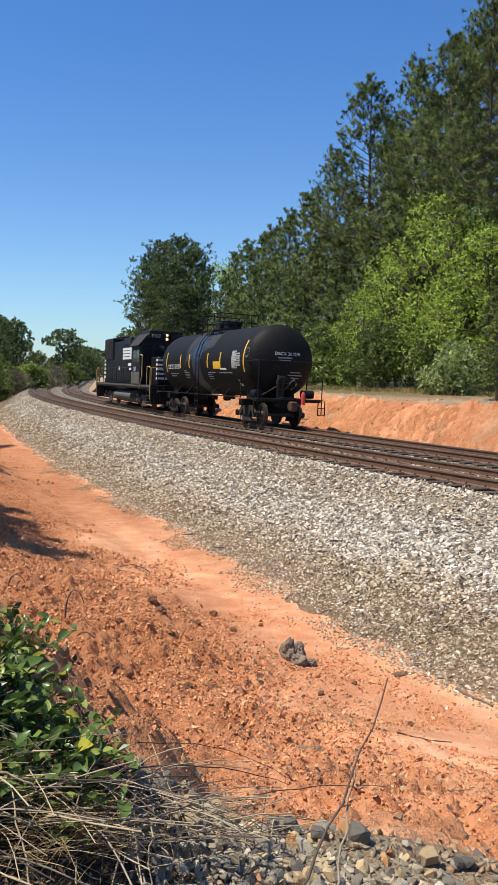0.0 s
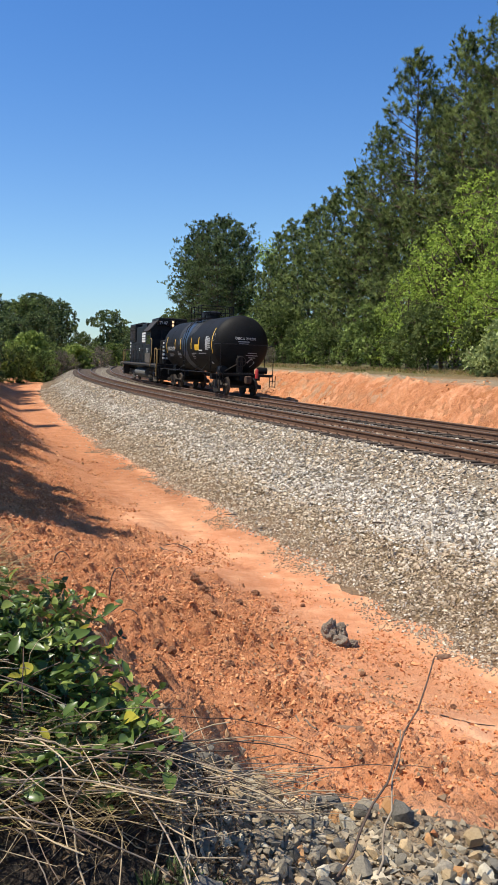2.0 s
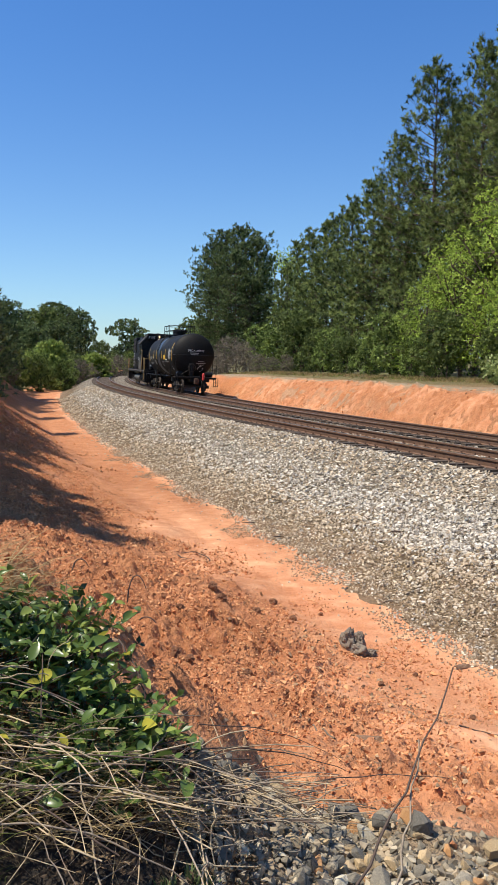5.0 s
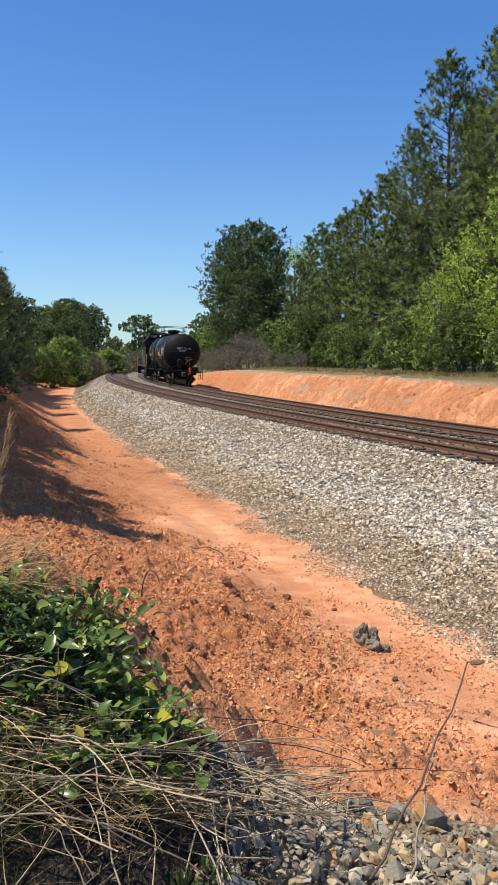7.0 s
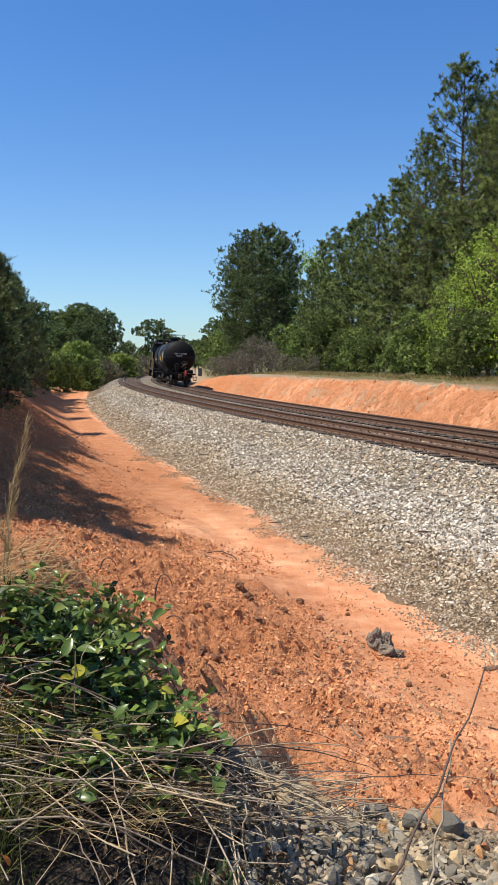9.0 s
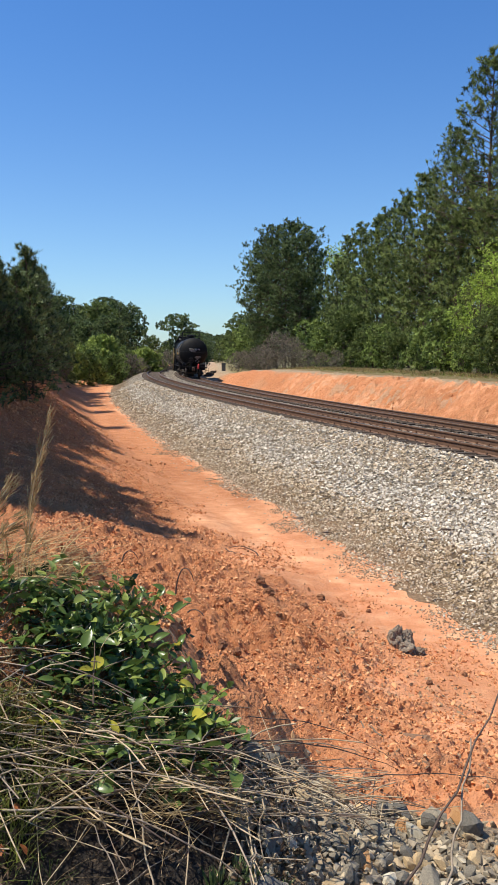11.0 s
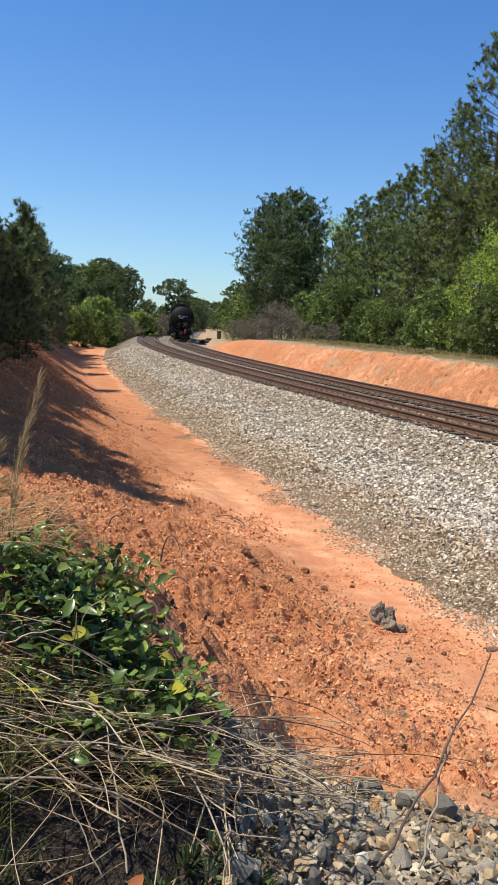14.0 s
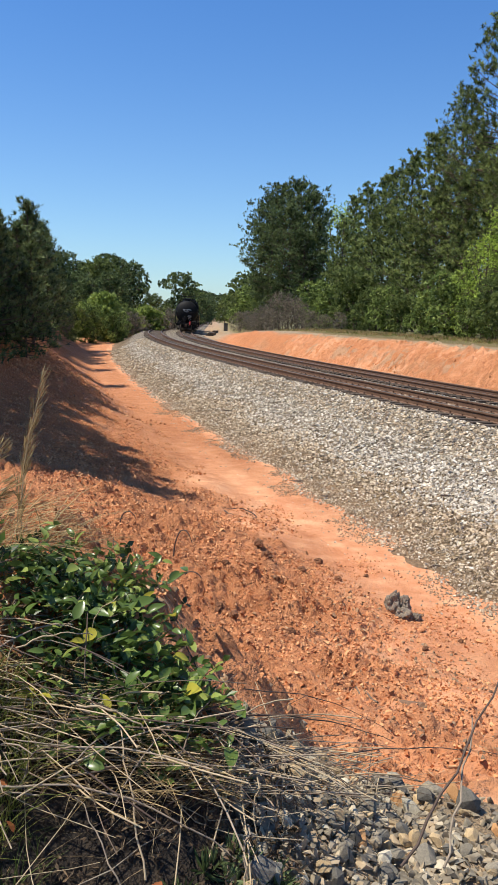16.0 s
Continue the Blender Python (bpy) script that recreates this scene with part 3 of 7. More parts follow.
def broadleaf(seed, tall, blobs, clusters, blades, leaf, label, group, mat, name="broadleaf_tree", stems=1, category="tree", inner=0.35, wide=0.55):
    """A leafy tree or bush: stems and limbs into each clump of the crown, leaves thick on the clumps' skins."""
    rs = np.random.RandomState(seed)
    wood, cs, ws = [], [], []
    vol = np.array([b[3] * b[4] for b in blobs])
    for s in range(stems):
        a = rs.rand() * 6.3
        foot = np.array([math.cos(a), math.sin(a), 0]) * (0.12 * tall * (stems > 1) * rs.rand())
        wood.append((foot - (0, 0, 0.3), foot * 1.5 + (0, 0, tall * 0.45), tall * 0.018 / stems**0.5, tall * 0.011 / stems**0.5))
    for (x, y, z, r, rz), share in zip(blobs, vol / vol.sum()):
        n = int(clusters * share)
        wood.append((wood[rs.randint(stems)][1] * rs.uniform(0.6, 1), (x, y, z), tall * 0.008, tall * 0.003))
        d = rs.normal(size=(n, 3))
        d /= np.linalg.norm(d, axis=1, keepdims=True)
        skin = 1 - rs.rand(n) ** 2 * inner + rs.normal(size=n) * 0.07
        p = d * skin[:, None] * np.array([r, r, rz])
        p += 0.16 * r * np.stack([lumps(p[:, 0] + 3 * k, p[:, 1] + p[:, 2] * 1.7 + seed, 0.5 * r, 2) for k in range(3)], -1)
        cs.append(p + (x, y, z))
        ws.append(d * 0.8 + (0, 0, 0.35))
        for k in range(5):
            q = d[k % n] * np.array([r, r, rz]) * 0.9
            wood.append(((x, y, z), (x + q[0], y + q[1], z + q[2]), tall * 0.003, tall * 0.001))
    cs, ws = np.concatenate(cs), np.concatenate(ws)
    ok = cs[:, 2] > 0.02
    cs, ws = cs[ok], ws[ok] / np.linalg.norm(ws[ok], axis=1, keepdims=True)
    return plant(name, label, category, tubes(wood, 5), fans(cs, ws, rs, blades, leaf, leaf * wide, 0.55, True), BARK, mat, group)


def clumps(seed, tall, wide, n, low=0.3, fine=1.0):
    """Random clumps of a crown: place, radius and half height."""
    rs = random.Random(seed)
    out = []
    for i in range(n):
        h = low + (1 - low) * (i + 0.5) / n
        room = wide * math.sin(math.pi * min(0.97, 0.25 + 0.72 * (h - low) / (1 - low + 1e-6))) ** 0.8
        a, d = i * 2.4 + rs.uniform(-0.5, 0.5), room * rs.uniform(0.3, 0.75) ** fine
        r = wide * rs.uniform(0.32, 0.52) * fine
        out.append((math.cos(a) * d, math.sin(a) * d, min(h * tall, tall - r * 0.75), r, r * rs.uniform(0.7, 0.95)))
    return out


def spot(bearing, far):
    """Plan place at a bearing (degrees to the right of +y) and a distance from the camera."""
    return far * math.sin(radians(bearing)), far * math.cos(radians(bearing))


def ground_at(x, y):
    a, w = line_of(x, y)
    return float(ground_z(a, w))


def set_out(kinds, rows, seed, sink=0.05, squash=0.12, push=1.0):
    """Places trees: rows of bearing, distance and the height of the top over the rails. The first use of a kind is the tree itself."""
    rs = random.Random(seed)
    for i, (bearing, far, top) in enumerate(rows):
        far, top = far * push, EYE + (top - EYE) * push
        kind = kinds[i % len(kinds)]
        x, y = spot(bearing, far)
        z = ground_at(x, y) - sink
        s = max(0.15, (top - z) / kind[1])
        g = s * (1 + rs.uniform(-squash, squash))
        m = pose(x, y, z, 0, 0, rs.uniform(0, 360)) @ Matrix.Diagonal((g, g, s, 1))
        if kind[2]:
            kind[2] = False
            kind[0].matrix_basis = m
        else:
            copy_thing(kind[0], m).scale = (g, g, s)


def kind_of(ob, tall):
    return [ob, tall, True]


TALL = [kind_of(pine(11 + k, 20, 0.22, 3.6, 118, 12, 2, 22, 0.27, 0.055, "tall loblolly pine with long dark needles at the woods' edge", "pines along the woods", PINE, belly=0.35, twiggy=True), 20) for k in range(3)]
FULL = [kind_of(pine(31 + k, 15, 0.03, 3.2, 100, 10, 2, 14, 0.31, 0.10, "dense dark green pine branched down to the ground", "pines along the woods", PINE, belly=0.22), 15) for k in range(3)]
OLD = [kind_of(pine(51 + k, 20, 0.16, 5.2, 120, 13, 3, 14, 0.32, 0.10, "old broad-crowned pine with a dark rounded top", "old pines beyond the bend", PINE_FAR, belly=0.55), 20) for k in range(2)]
YOUNG = [kind_of(pine(71 + k, 4.0, 0.02, 1.3, 64, 7, 2, 10, 0.17, 0.042, "young dark pine crowding the top of the clay bank", "young pines on the bank", PINE_FAR, "young_pine_tree", belly=0.12, taper=0.95), 4.0) for k in range(3)]
set_out(TALL, [(15.9, 40, 18.9), (13.5, 45, 19.2), (11.2, 49, 19.4), (8.2, 53, 20.0), (9.6, 60, 19.6), (5.9, 60, 17.6), (14.7, 50, 21.3), (16.9, 48, 20.9),
               (19.0, 40, 19.5), (12.4, 58, 20.5), (10.4, 66, 20.5)], 1, push=1.12)
set_out(FULL, [(4.3, 64, 15.6), (2.9, 68, 15.0), (2.0, 76, 15.1), (1.1, 84, 15.8), (0.0, 92, 16.3), (-1.0, 100, 16.2), (7.2, 62, 15.0), (4.6, 60, 11.2), (3.3, 66, 10.8),
               (1.5, 76, 11.8), (0.4, 83, 12.3), (6.3, 54, 10.5), (8.1, 50, 11.0), (10.2, 49, 12.6), (-1.6, 97, 13.0), (5.4, 70, 14.5), (12.6, 45, 10.5), (14.6, 43, 9.5),
               (17.2, 40, 9.5), (16.9, 29.5, 4.9), (-0.6, 92, 11.0), (18.8, 36, 8.5)], 2, push=1.12)
set_out(OLD, [(-6.7, 130, 20.0), (-5.8, 126, 21.2), (-4.5, 122, 21.2), (-3.6, 120, 19.2), (-5.2, 117, 17.0), (-6.4, 121, 15.0), (-4.2, 115, 13.5)], 3)
rs_ = random.Random(44)
on_bank, beside = [], []
for k in range(30):
    row = k % 3
    px, py = on_line(-187.3 + 0.60 * k + rs_.uniform(-0.4, 0.4), 12.4 + 1.9 * row + rs_.uniform(-0.4, 0.4))
    far, bearing = math.hypot(px, py), math.degrees(math.atan2(px, py))
    if bearing + math.degrees(2.3 / far) < -25.2:
        beside.append((bearing, far, 10.3 + 1.3 * row + rs_.uniform(-0.8, 0.8)))
for k in range(52):
    px, py = on_line(-182 + 1.08 * k + rs_.uniform(-0.4, 0.4), 9.45 + 0.9 * (k % 2) + rs_.uniform(-0.2, 0.5))
    far, bearing = math.hypot(px, py), math.degrees(math.atan2(px, py))
    if far > 23.5:
        on_bank.append((bearing, far, min(9.0, 2 + (0.110 if bearing > -22.8 else 0.080) * far) + rs_.uniform(-1.4, 0.7)))
for k in range(11):
    px, py = on_line(-180 + 1.2 * k + rs_.uniform(-0.3, 0.3), 10.7 + rs_.uniform(-0.3, 0.8))
    far, bearing = math.hypot(px, py), math.degrees(math.atan2(px, py))
    if far > 23.0:
        on_bank.append((bearing, far, 2 + 0.102 * far + rs_.uniform(-0.6, 0.4)))
set_out(FULL, beside, 14)
set_out(YOUNG, on_bank, 4)

LEAFY = [kind_of(broadleaf(91 + k, 9, clumps(5 + k, 9, 3.5, 30, 0.12, 0.66), 3000, 5, 0.13, "bright spring-green leafy tree in front of the pines", "leafy trees at the verge", BRIGHT), 9) for k in range(2)]
SHRUB = [kind_of(broadleaf(101 + k, 4, clumps(15 + k, 4, 2.0, 9, 0.1), 1150, 5, 0.21, ("green leafy shrub at the foot of the trees", "dull olive shrub at the foot of the trees")[k], "shrubs along the woods", (MIDGREEN, OLIVE)[k], "shrub", 4, "shrub"), 4) for k in range(2)]
BRUSH = [kind_of(broadleaf(111, 3, clumps(25, 3, 1.7, 8, 0.15), 560, 5, 0.26, "grey-brown bare brush tangled with dead vines", "dead brush along the woods", GREYBUSH, "brush", 4, "brush", 0.5, 0.14), 3)]
SMALL = [kind_of(broadleaf(121 + k, 4, clumps(35 + k, 4, 2.2, 9, 0.12), 900, 6, 0.34, "bright green bush beyond the end of the ditch", "bushes at the bend", SOFTGREEN, "bush", 3, "bush"), 4) for k in range(2)]
ROUND = [kind_of(broadleaf(131 + k, 12, clumps(45 + k, 12, 5.6, 16, 0.12, 0.85), 1500, 5, 0.52, "round dark green tree on the grassy hill", "trees on the hill", (PINE_FAR, PINE_FAR, OLIVE)[k]), 12) for k in range(3)]
set_out(LEAFY, [(13.2, 40, 10.2), (10.2, 42, 8.0), (16.2, 38, 8.2), (7.9, 43, 6.2), (18.5, 37, 8.0), (16.6, 35, 7.9), (15.0, 36.5, 8.9), (11.8, 39.5, 5.6), (-1.9, 118, 17.6), (15.2, 37.5, 6.2)], 5, push=1.2)
set_out(SHRUB, [(6.0, 46, 4.6), (9.0, 40, 4.2), (4.1, 50, 3.7), (2.5, 54, 3.5), (1.6, 58, 4.2), (-0.8, 72, 6.2), (-2.2, 82, 5.2), (12.8, 37, 3.5), (17.0, 34, 3.0),
                (-8.0, 140, 9.0), (-7.7, 122, 6.5), (0.6, 66, 4.4), (-3.2, 92, 6.0), (-6.6, 112, 6.5), (7.0, 43, 3.2)], 6, push=1.17)
set_out(BRUSH, [(-4.7, 88, 3.9), (-5.5, 95, 4.8), (-3.6, 80, 2.7), (-6.9, 105, 3.5), (-8.0, 118, 2.8), (-6.1, 98, 3.0), (-7.4, 108, 2.6), (-1.6, 74, 2.6), (-2.6, 78, 2.4),
                (-8.5, 128, 2.8), (-15.9, 110, 2.2), (-14.4, 122, 2.6), (-13.2, 133, 2.9), (-20.6, 78, 2.0)], 7)
set_out(SMALL, [(-18.0, 100, 4.2), (-20.2, 92, 3.2), (-19.1, 108, 3.4), (-15.1, 118, 3.0), (-14.2, 128, 2.4), (-21.3, 80, 3.3)], 8)
set_out([SHRUB[0], SHRUB[1]], [(-17.1, 97, 2.2), (-16.2, 112, 2.6), (-18.8, 94, 2.8), (-20.9, 84, 3.2), (-16.6, 125, 3.4), (-17.6, 118, 4.5), (-12.4, 150, 3.6), (-22.6, 74, 3.8), (-21.6, 88, 5.0)], 9)
set_out(ROUND, [(-17.4, 176, 14.0), (-16.1, 188, 13.4), (-18.0, 166, 12.6), (-20.8, 170, 13.8), (-19.3, 190, 13.4), (-21.9, 150, 10.0), (-20.0, 142, 8.6), (-18.9, 132, 7.2),
                (-14.6, 204, 6.8), (-17.4, 160, 9.5), (-22.8, 130, 9.0), (-11.8, 260, 10.5), (-9.9, 330, 10.5), (-10.7, 380, 12.6), (-9.2, 430, 14.0), (-11.4, 300, 11.0), (-8.4, 300, 11.5),
                (-9.6, 260, 7.5), (-11.2, 240, 7.5)], 10)
VINE = kind_of(broadleaf(141, 3.0, [(0, 0, 1.9, 0.95, 0.85), (0.3, 0.4, 1.2, 1.15, 1.1), (-0.5, 0.2, 0.9, 1.0, 0.9), (0.5, -0.5, 0.8, 1.0, 0.8)], 1100, 5, 0.19,
                         "bush smothered in pale silvery green vine leaves", "", VINEBUSH, "vine_covered_bush", 3, "bush"), 3.0)
set_out([VINE], [(14.2, 39, 3.7)], 11)

# a lone flat-topped pine on the skyline
LONE = kind_of(broadleaf(151, 12, [(0, 0, 10.6, 2.4, 0.9), (-2.6, 0.5, 9.0, 1.9, 0.8), (2.4, -0.4, 9.2, 2.2, 0.8), (0.6, 1.5, 7.2, 2.4, 0.9), (-1.2, -1, 5.4, 2.8, 1.2), (1.6, 0, 3.6, 3.2, 1.6), (-2, 0, 2.4, 3.2, 1.6)],
                         1200, 6, 0.52, "lone irregular pine standing dark against the sky", "", PINE_FAR, "lone_pine_tree", 1, "pine tree"), 12)
set_out([LONE], [(-12.7, 200, 12.6)], 12)


# ---- the train ----
TANK = material("tank_black_paint", 0.6)
def tank_paint():
    """Black satin paint with dust, and a paler glossy run-off stain below the manway."""
    m, n, l, b = TANK
    big, fine = noise_tex(n, l, 1.3, 5), noise_tex(n, l, 14, 4)
    col = mix(n, l, 0.5, ramp(n, l, big, [(0.3, (0.006, 0.006, 0.006)), (0.7, (0.014, 0.014, 0.014))]), ramp(n, l, fine, [(0.3, (0.006, 0.006, 0.006)), (0.7, (0.018, 0.017, 0.016))]))
    tc = n.new("ShaderNodeTexCoord")
    xyz = n.new("ShaderNodeSeparateXYZ")
    l.new(tc.outputs["Object"], xyz.inputs[0])
    wob = n.new("ShaderNodeMath")
    wob.operation, wob.inputs[1].default_value = "MULTIPLY_ADD", 0.9
    l.new(noise_tex(n, l, 2.0, 4), wob.inputs[0])
    l.new(xyz.outputs[1], wob.inputs[2])
    mr = n.new("ShaderNodeMapRange")
    mr.inputs[1].default_value, mr.inputs[2].default_value = -2.0, 3.0
    l.new(wob.outputs[0], mr.inputs[0])
    stain = ramp(n, l, mr.outputs[0], [(0.43, (0, 0, 0)), (0.45, (1, 1, 1)), (0.66, (0.9, 0.9, 0.9)), (0.68, (0, 0, 0))])
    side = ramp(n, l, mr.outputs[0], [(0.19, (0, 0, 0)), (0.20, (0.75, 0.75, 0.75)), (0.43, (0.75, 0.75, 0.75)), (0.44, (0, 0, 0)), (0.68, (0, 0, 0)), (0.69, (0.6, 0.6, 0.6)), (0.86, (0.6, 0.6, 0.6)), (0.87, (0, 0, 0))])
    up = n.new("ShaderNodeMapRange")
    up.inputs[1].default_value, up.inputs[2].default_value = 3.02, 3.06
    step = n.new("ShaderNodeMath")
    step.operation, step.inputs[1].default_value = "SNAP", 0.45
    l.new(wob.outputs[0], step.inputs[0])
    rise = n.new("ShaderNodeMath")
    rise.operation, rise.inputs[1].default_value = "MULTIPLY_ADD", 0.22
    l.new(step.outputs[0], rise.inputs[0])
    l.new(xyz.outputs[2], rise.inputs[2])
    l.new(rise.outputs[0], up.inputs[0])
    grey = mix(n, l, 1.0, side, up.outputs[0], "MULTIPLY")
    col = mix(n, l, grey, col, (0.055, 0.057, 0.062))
    b.inputs["Specular IOR Level"].default_value = 0.16
    col = mix(n, l, stain, col, (0.030, 0.042, 0.066))
    l.new(col, b.inputs["Base Color"])
    r = n.new("ShaderNodeMapRange")
    r.inputs[3].default_value, r.inputs[4].default_value = 0.62, 0.34
    l.new(stain, r.inputs[0])
    l.new(r.outputs[0], b.inputs["Roughness"])
    bump(n, l, b, big, 0.05, 0.02)
    return m


TANK = tank_paint()
BLACK = mottled("black_paint", (0.007, 0.007, 0.007), (0.018, 0.017, 0.017), 3, 0.5, 0, 0.05, 0.005)
BLACK.node_tree.nodes["Principled BSDF"].inputs["Specular IOR Level"].default_value = 0.2
STEEL = mottled("grimy_steel", (0.018, 0.015, 0.013), (0.060, 0.048, 0.038), 6, 0.75, 0.3, 0.3, 0.004)
WHEEL = mottled("worn_wheel_steel", (0.05, 0.038, 0.03), (0.13, 0.10, 0.08), 8, 0.6, 0.5, 0.2, 0.003)
GREYTANK = mottled("dusty_grey_tank", (0.075, 0.073, 0.068), (0.15, 0.145, 0.13), 4, 0.75, 0, 0.1, 0.004)
YELLOW = mottled("yellow_reflector", (0.62, 0.36, 0.02), (0.80, 0.50, 0.04), 10, 0.5, 0, 0.05, 0.001)
HANDRAIL = mottled("faded_yellow_rail", (0.26, 0.17, 0.06), (0.42, 0.29, 0.12), 8, 0.6, 0, 0.1, 0.001)
WHITE = mottled("white_lettering", (0.58, 0.58, 0.55), (0.78, 0.78, 0.75), 12, 0.6, 0, 0.05, 0.001)
DIM = mottled("faded_white_lettering", (0.20, 0.20, 0.20), (0.34, 0.34, 0.33), 12, 0.6, 0, 0.05, 0.001)
PALE = mottled("worn_white_lettering", (0.36, 0.36, 0.35), (0.52, 0.52, 0.50), 12, 0.6, 0, 0.05, 0.001)
GRIME = mottled("dusty_truck_steel", (0.045, 0.038, 0.03), (0.15, 0.13, 0.105), 7, 0.8, 0.1, 0.3, 0.004)
OLDRUST = mottled("old_dark_rust", (0.045, 0.024, 0.016), (0.12, 0.065, 0.04), 9, 0.85, 0.1, 0.4, 0.005)
RED = mottled("red_marker", (0.45, 0.03, 0.03), (0.62, 0.06, 0.05), 12, 0.5, 0, 0.05, 0.001)
GLASS = mottled("dark_cab_glass", (0.012, 0.014, 0.016), (0.022, 0.025, 0.028), 3, 0.08, 0, 0, 0)
LAMP, n_, l_, b_ = material("lit_headlight", 0.2)
b_.inputs["Base Color"].default_value = (0.8, 0.72, 0.6, 1)
b_.inputs["Emission Color"].default_value, b_.inputs["Emission Strength"].default_value = (1.0, 0.62, 0.28, 1), 0.9


def finish(bm, name, mat, smooth_angle=None):
    me = bpy.data.meshes.new(name)
    if smooth_angle:
        for f in bm.faces:
            f.smooth = True
        for e in bm.edges:
            e.smooth = len(e.link_faces) != 2 or e.calc_face_angle(0) < radians(smooth_angle)
    bm.to_mesh(me)
    bm.free()
    me.materials.append(mat)
    return me


def lathe(profile, segments=24, axis="X", close=True):
    """A body of revolution: rows of place along the axis and radius."""
    bm = bmesh.new()
    rings = []
    for u, r in profile:
        ring = []
        for k in range(segments):
            a = 2 * math.pi * k / segments
            c, s = r * math.cos(a), r * math.sin(a)
            ring.append(bm.verts.new({"X": (u, c, s), "Y": (c, u, s), "Z": (c, s, u)}[axis]))
        rings.append(ring)
    for p, q in zip(rings, rings[1:]):
        for k in range(segments):
            bm.faces.new((p[k], p[(k + 1) % segments], q[(k + 1) % segments], q[k]))
    if close:
        bm.faces.new(rings[0][::-1])
        bm.faces.new(rings[-1])
    bmesh.ops.recalc_face_normals(bm, faces=bm.faces)
    return bm


def pipe(name, points, r, mat, parent, label="", sides=6):
    """A bent pipe through points."""
    v, f = tubes([(p, q, r, r) for p, q in zip(points, points[1:])], sides)
    return piece(name, mesh_of(name, v, f, mat, False), parent, None, label)


def bar_set(rows, r=0.02, sides=5):
    return tubes([(p, q, r, r) for p, q in rows], sides)


def letters(text, size):
    """Flat letters in the built-in font, centred: places and faces."""
    cu = bpy.data.curves.new("letters", "FONT")
    cu.body, cu.size, cu.align_x, cu.align_y, cu.resolution_u = text, size, "CENTER", "CENTER", 2
    ob = new("letters", cu)
    bpy.context.view_layer.update()
    me = bpy.data.meshes.new_from_object(ob.evaluated_get(bpy.context.evaluated_depsgraph_get()))
    v, f = [tuple(p.co) for p in me.vertices], [tuple(p.vertices) for p in me.polygons]
    bpy.data.objects.remove(ob)
    bpy.data.meshes.remove(me)
    return v, f


def patch(w, h, nx=2, ny=6):
    """A flat patch, cut so that it can bend."""
    v = [(-w / 2 + w * i / nx, -h / 2 + h * j / ny, 0) for j in range(ny + 1) for i in range(nx + 1)]
    f = [(j * (nx + 1) + i, j * (nx + 1) + i + 1, (j + 1) * (nx + 1) + i + 1, (j + 1) * (nx + 1) + i) for j in range(ny) for i in range(nx)]
    return v, f


def plain_mesh(name, v, f, mat):
    me = bpy.data.meshes.new(name)
    me.from_pydata(v, [], f)
    me.materials.append(mat)
    me.update()
    return me


SHELL_R, SHELL_Z, SHELL_Y, HEAD = 1.51, 2.64, 5.62, 0.74


def on_side(vf, y, z):
    """Bends a flat patch onto the left side of the tank: its x runs to the rear... seen from outside, along -y."""
    v, f = vf
    out = []
    for u, t, _ in v:
        zz = z + t - SHELL_Z
        out.append((-math.sqrt(max(0, (SHELL_R + 0.006) ** 2 - zz * zz)), y - u, z + t))
    return out, f


def on_head(vf, x, z):
    """Bends a flat patch onto the rear head of the tank."""
    v, f = vf
    out = []
    for u, t, _ in v:
        r2 = ((x + u) ** 2 + (z + t - SHELL_Z) ** 2) / SHELL_R**2
        out.append((x + u, -SHELL_Y - HEAD * math.sqrt(max(0, 1 - r2)) - 0.008, z + t))
    return out, f


WHEELSETS = []
WHEEL_R = 0.457


def wheelset_mesh():
    bm = bmesh.new()
    for s in (-1, 1):
        prof = [(s * 0.685, 0.10), (s * 0.69, 0.12), (s * 0.70, 0.34), (s * 0.69, 0.38), (s * 0.685, 0.485), (s * 0.705, 0.49), (s * 0.725, 0.46), (s * 0.81, 0.452), (s * 0.815, 0.39), (s * 0.76, 0.36), (s * 0.75, 0.14), (s * 0.82, 0.12), (s * 0.82, 0.05)]
        sub = lathe(prof, 28)
        me = bpy.data.meshes.new("tmp")
        sub.to_mesh(me)
        sub.free()
        bm.from_mesh(me)
        bpy.data.meshes.remove(me)
    bmesh.ops.create_cone(bm, cap_ends=True, segments=12, radius1=0.08, radius2=0.08, depth=2.3, matrix=Matrix.Rotation(math.pi / 2, 4, "Y"))
    for k in range(4):
        a = k * math.pi / 2
        for s in (-1, 1):
            box(bm, s * 0.765 - 0.01, math.cos(a) * 0.25 - 0.03, math.sin(a) * 0.25 - 0.03, s * 0.765 + 0.01, math.cos(a) * 0.25 + 0.03, math.sin(a) * 0.25 + 0.03)
    return finish(bm, "wheelset", WHEEL)


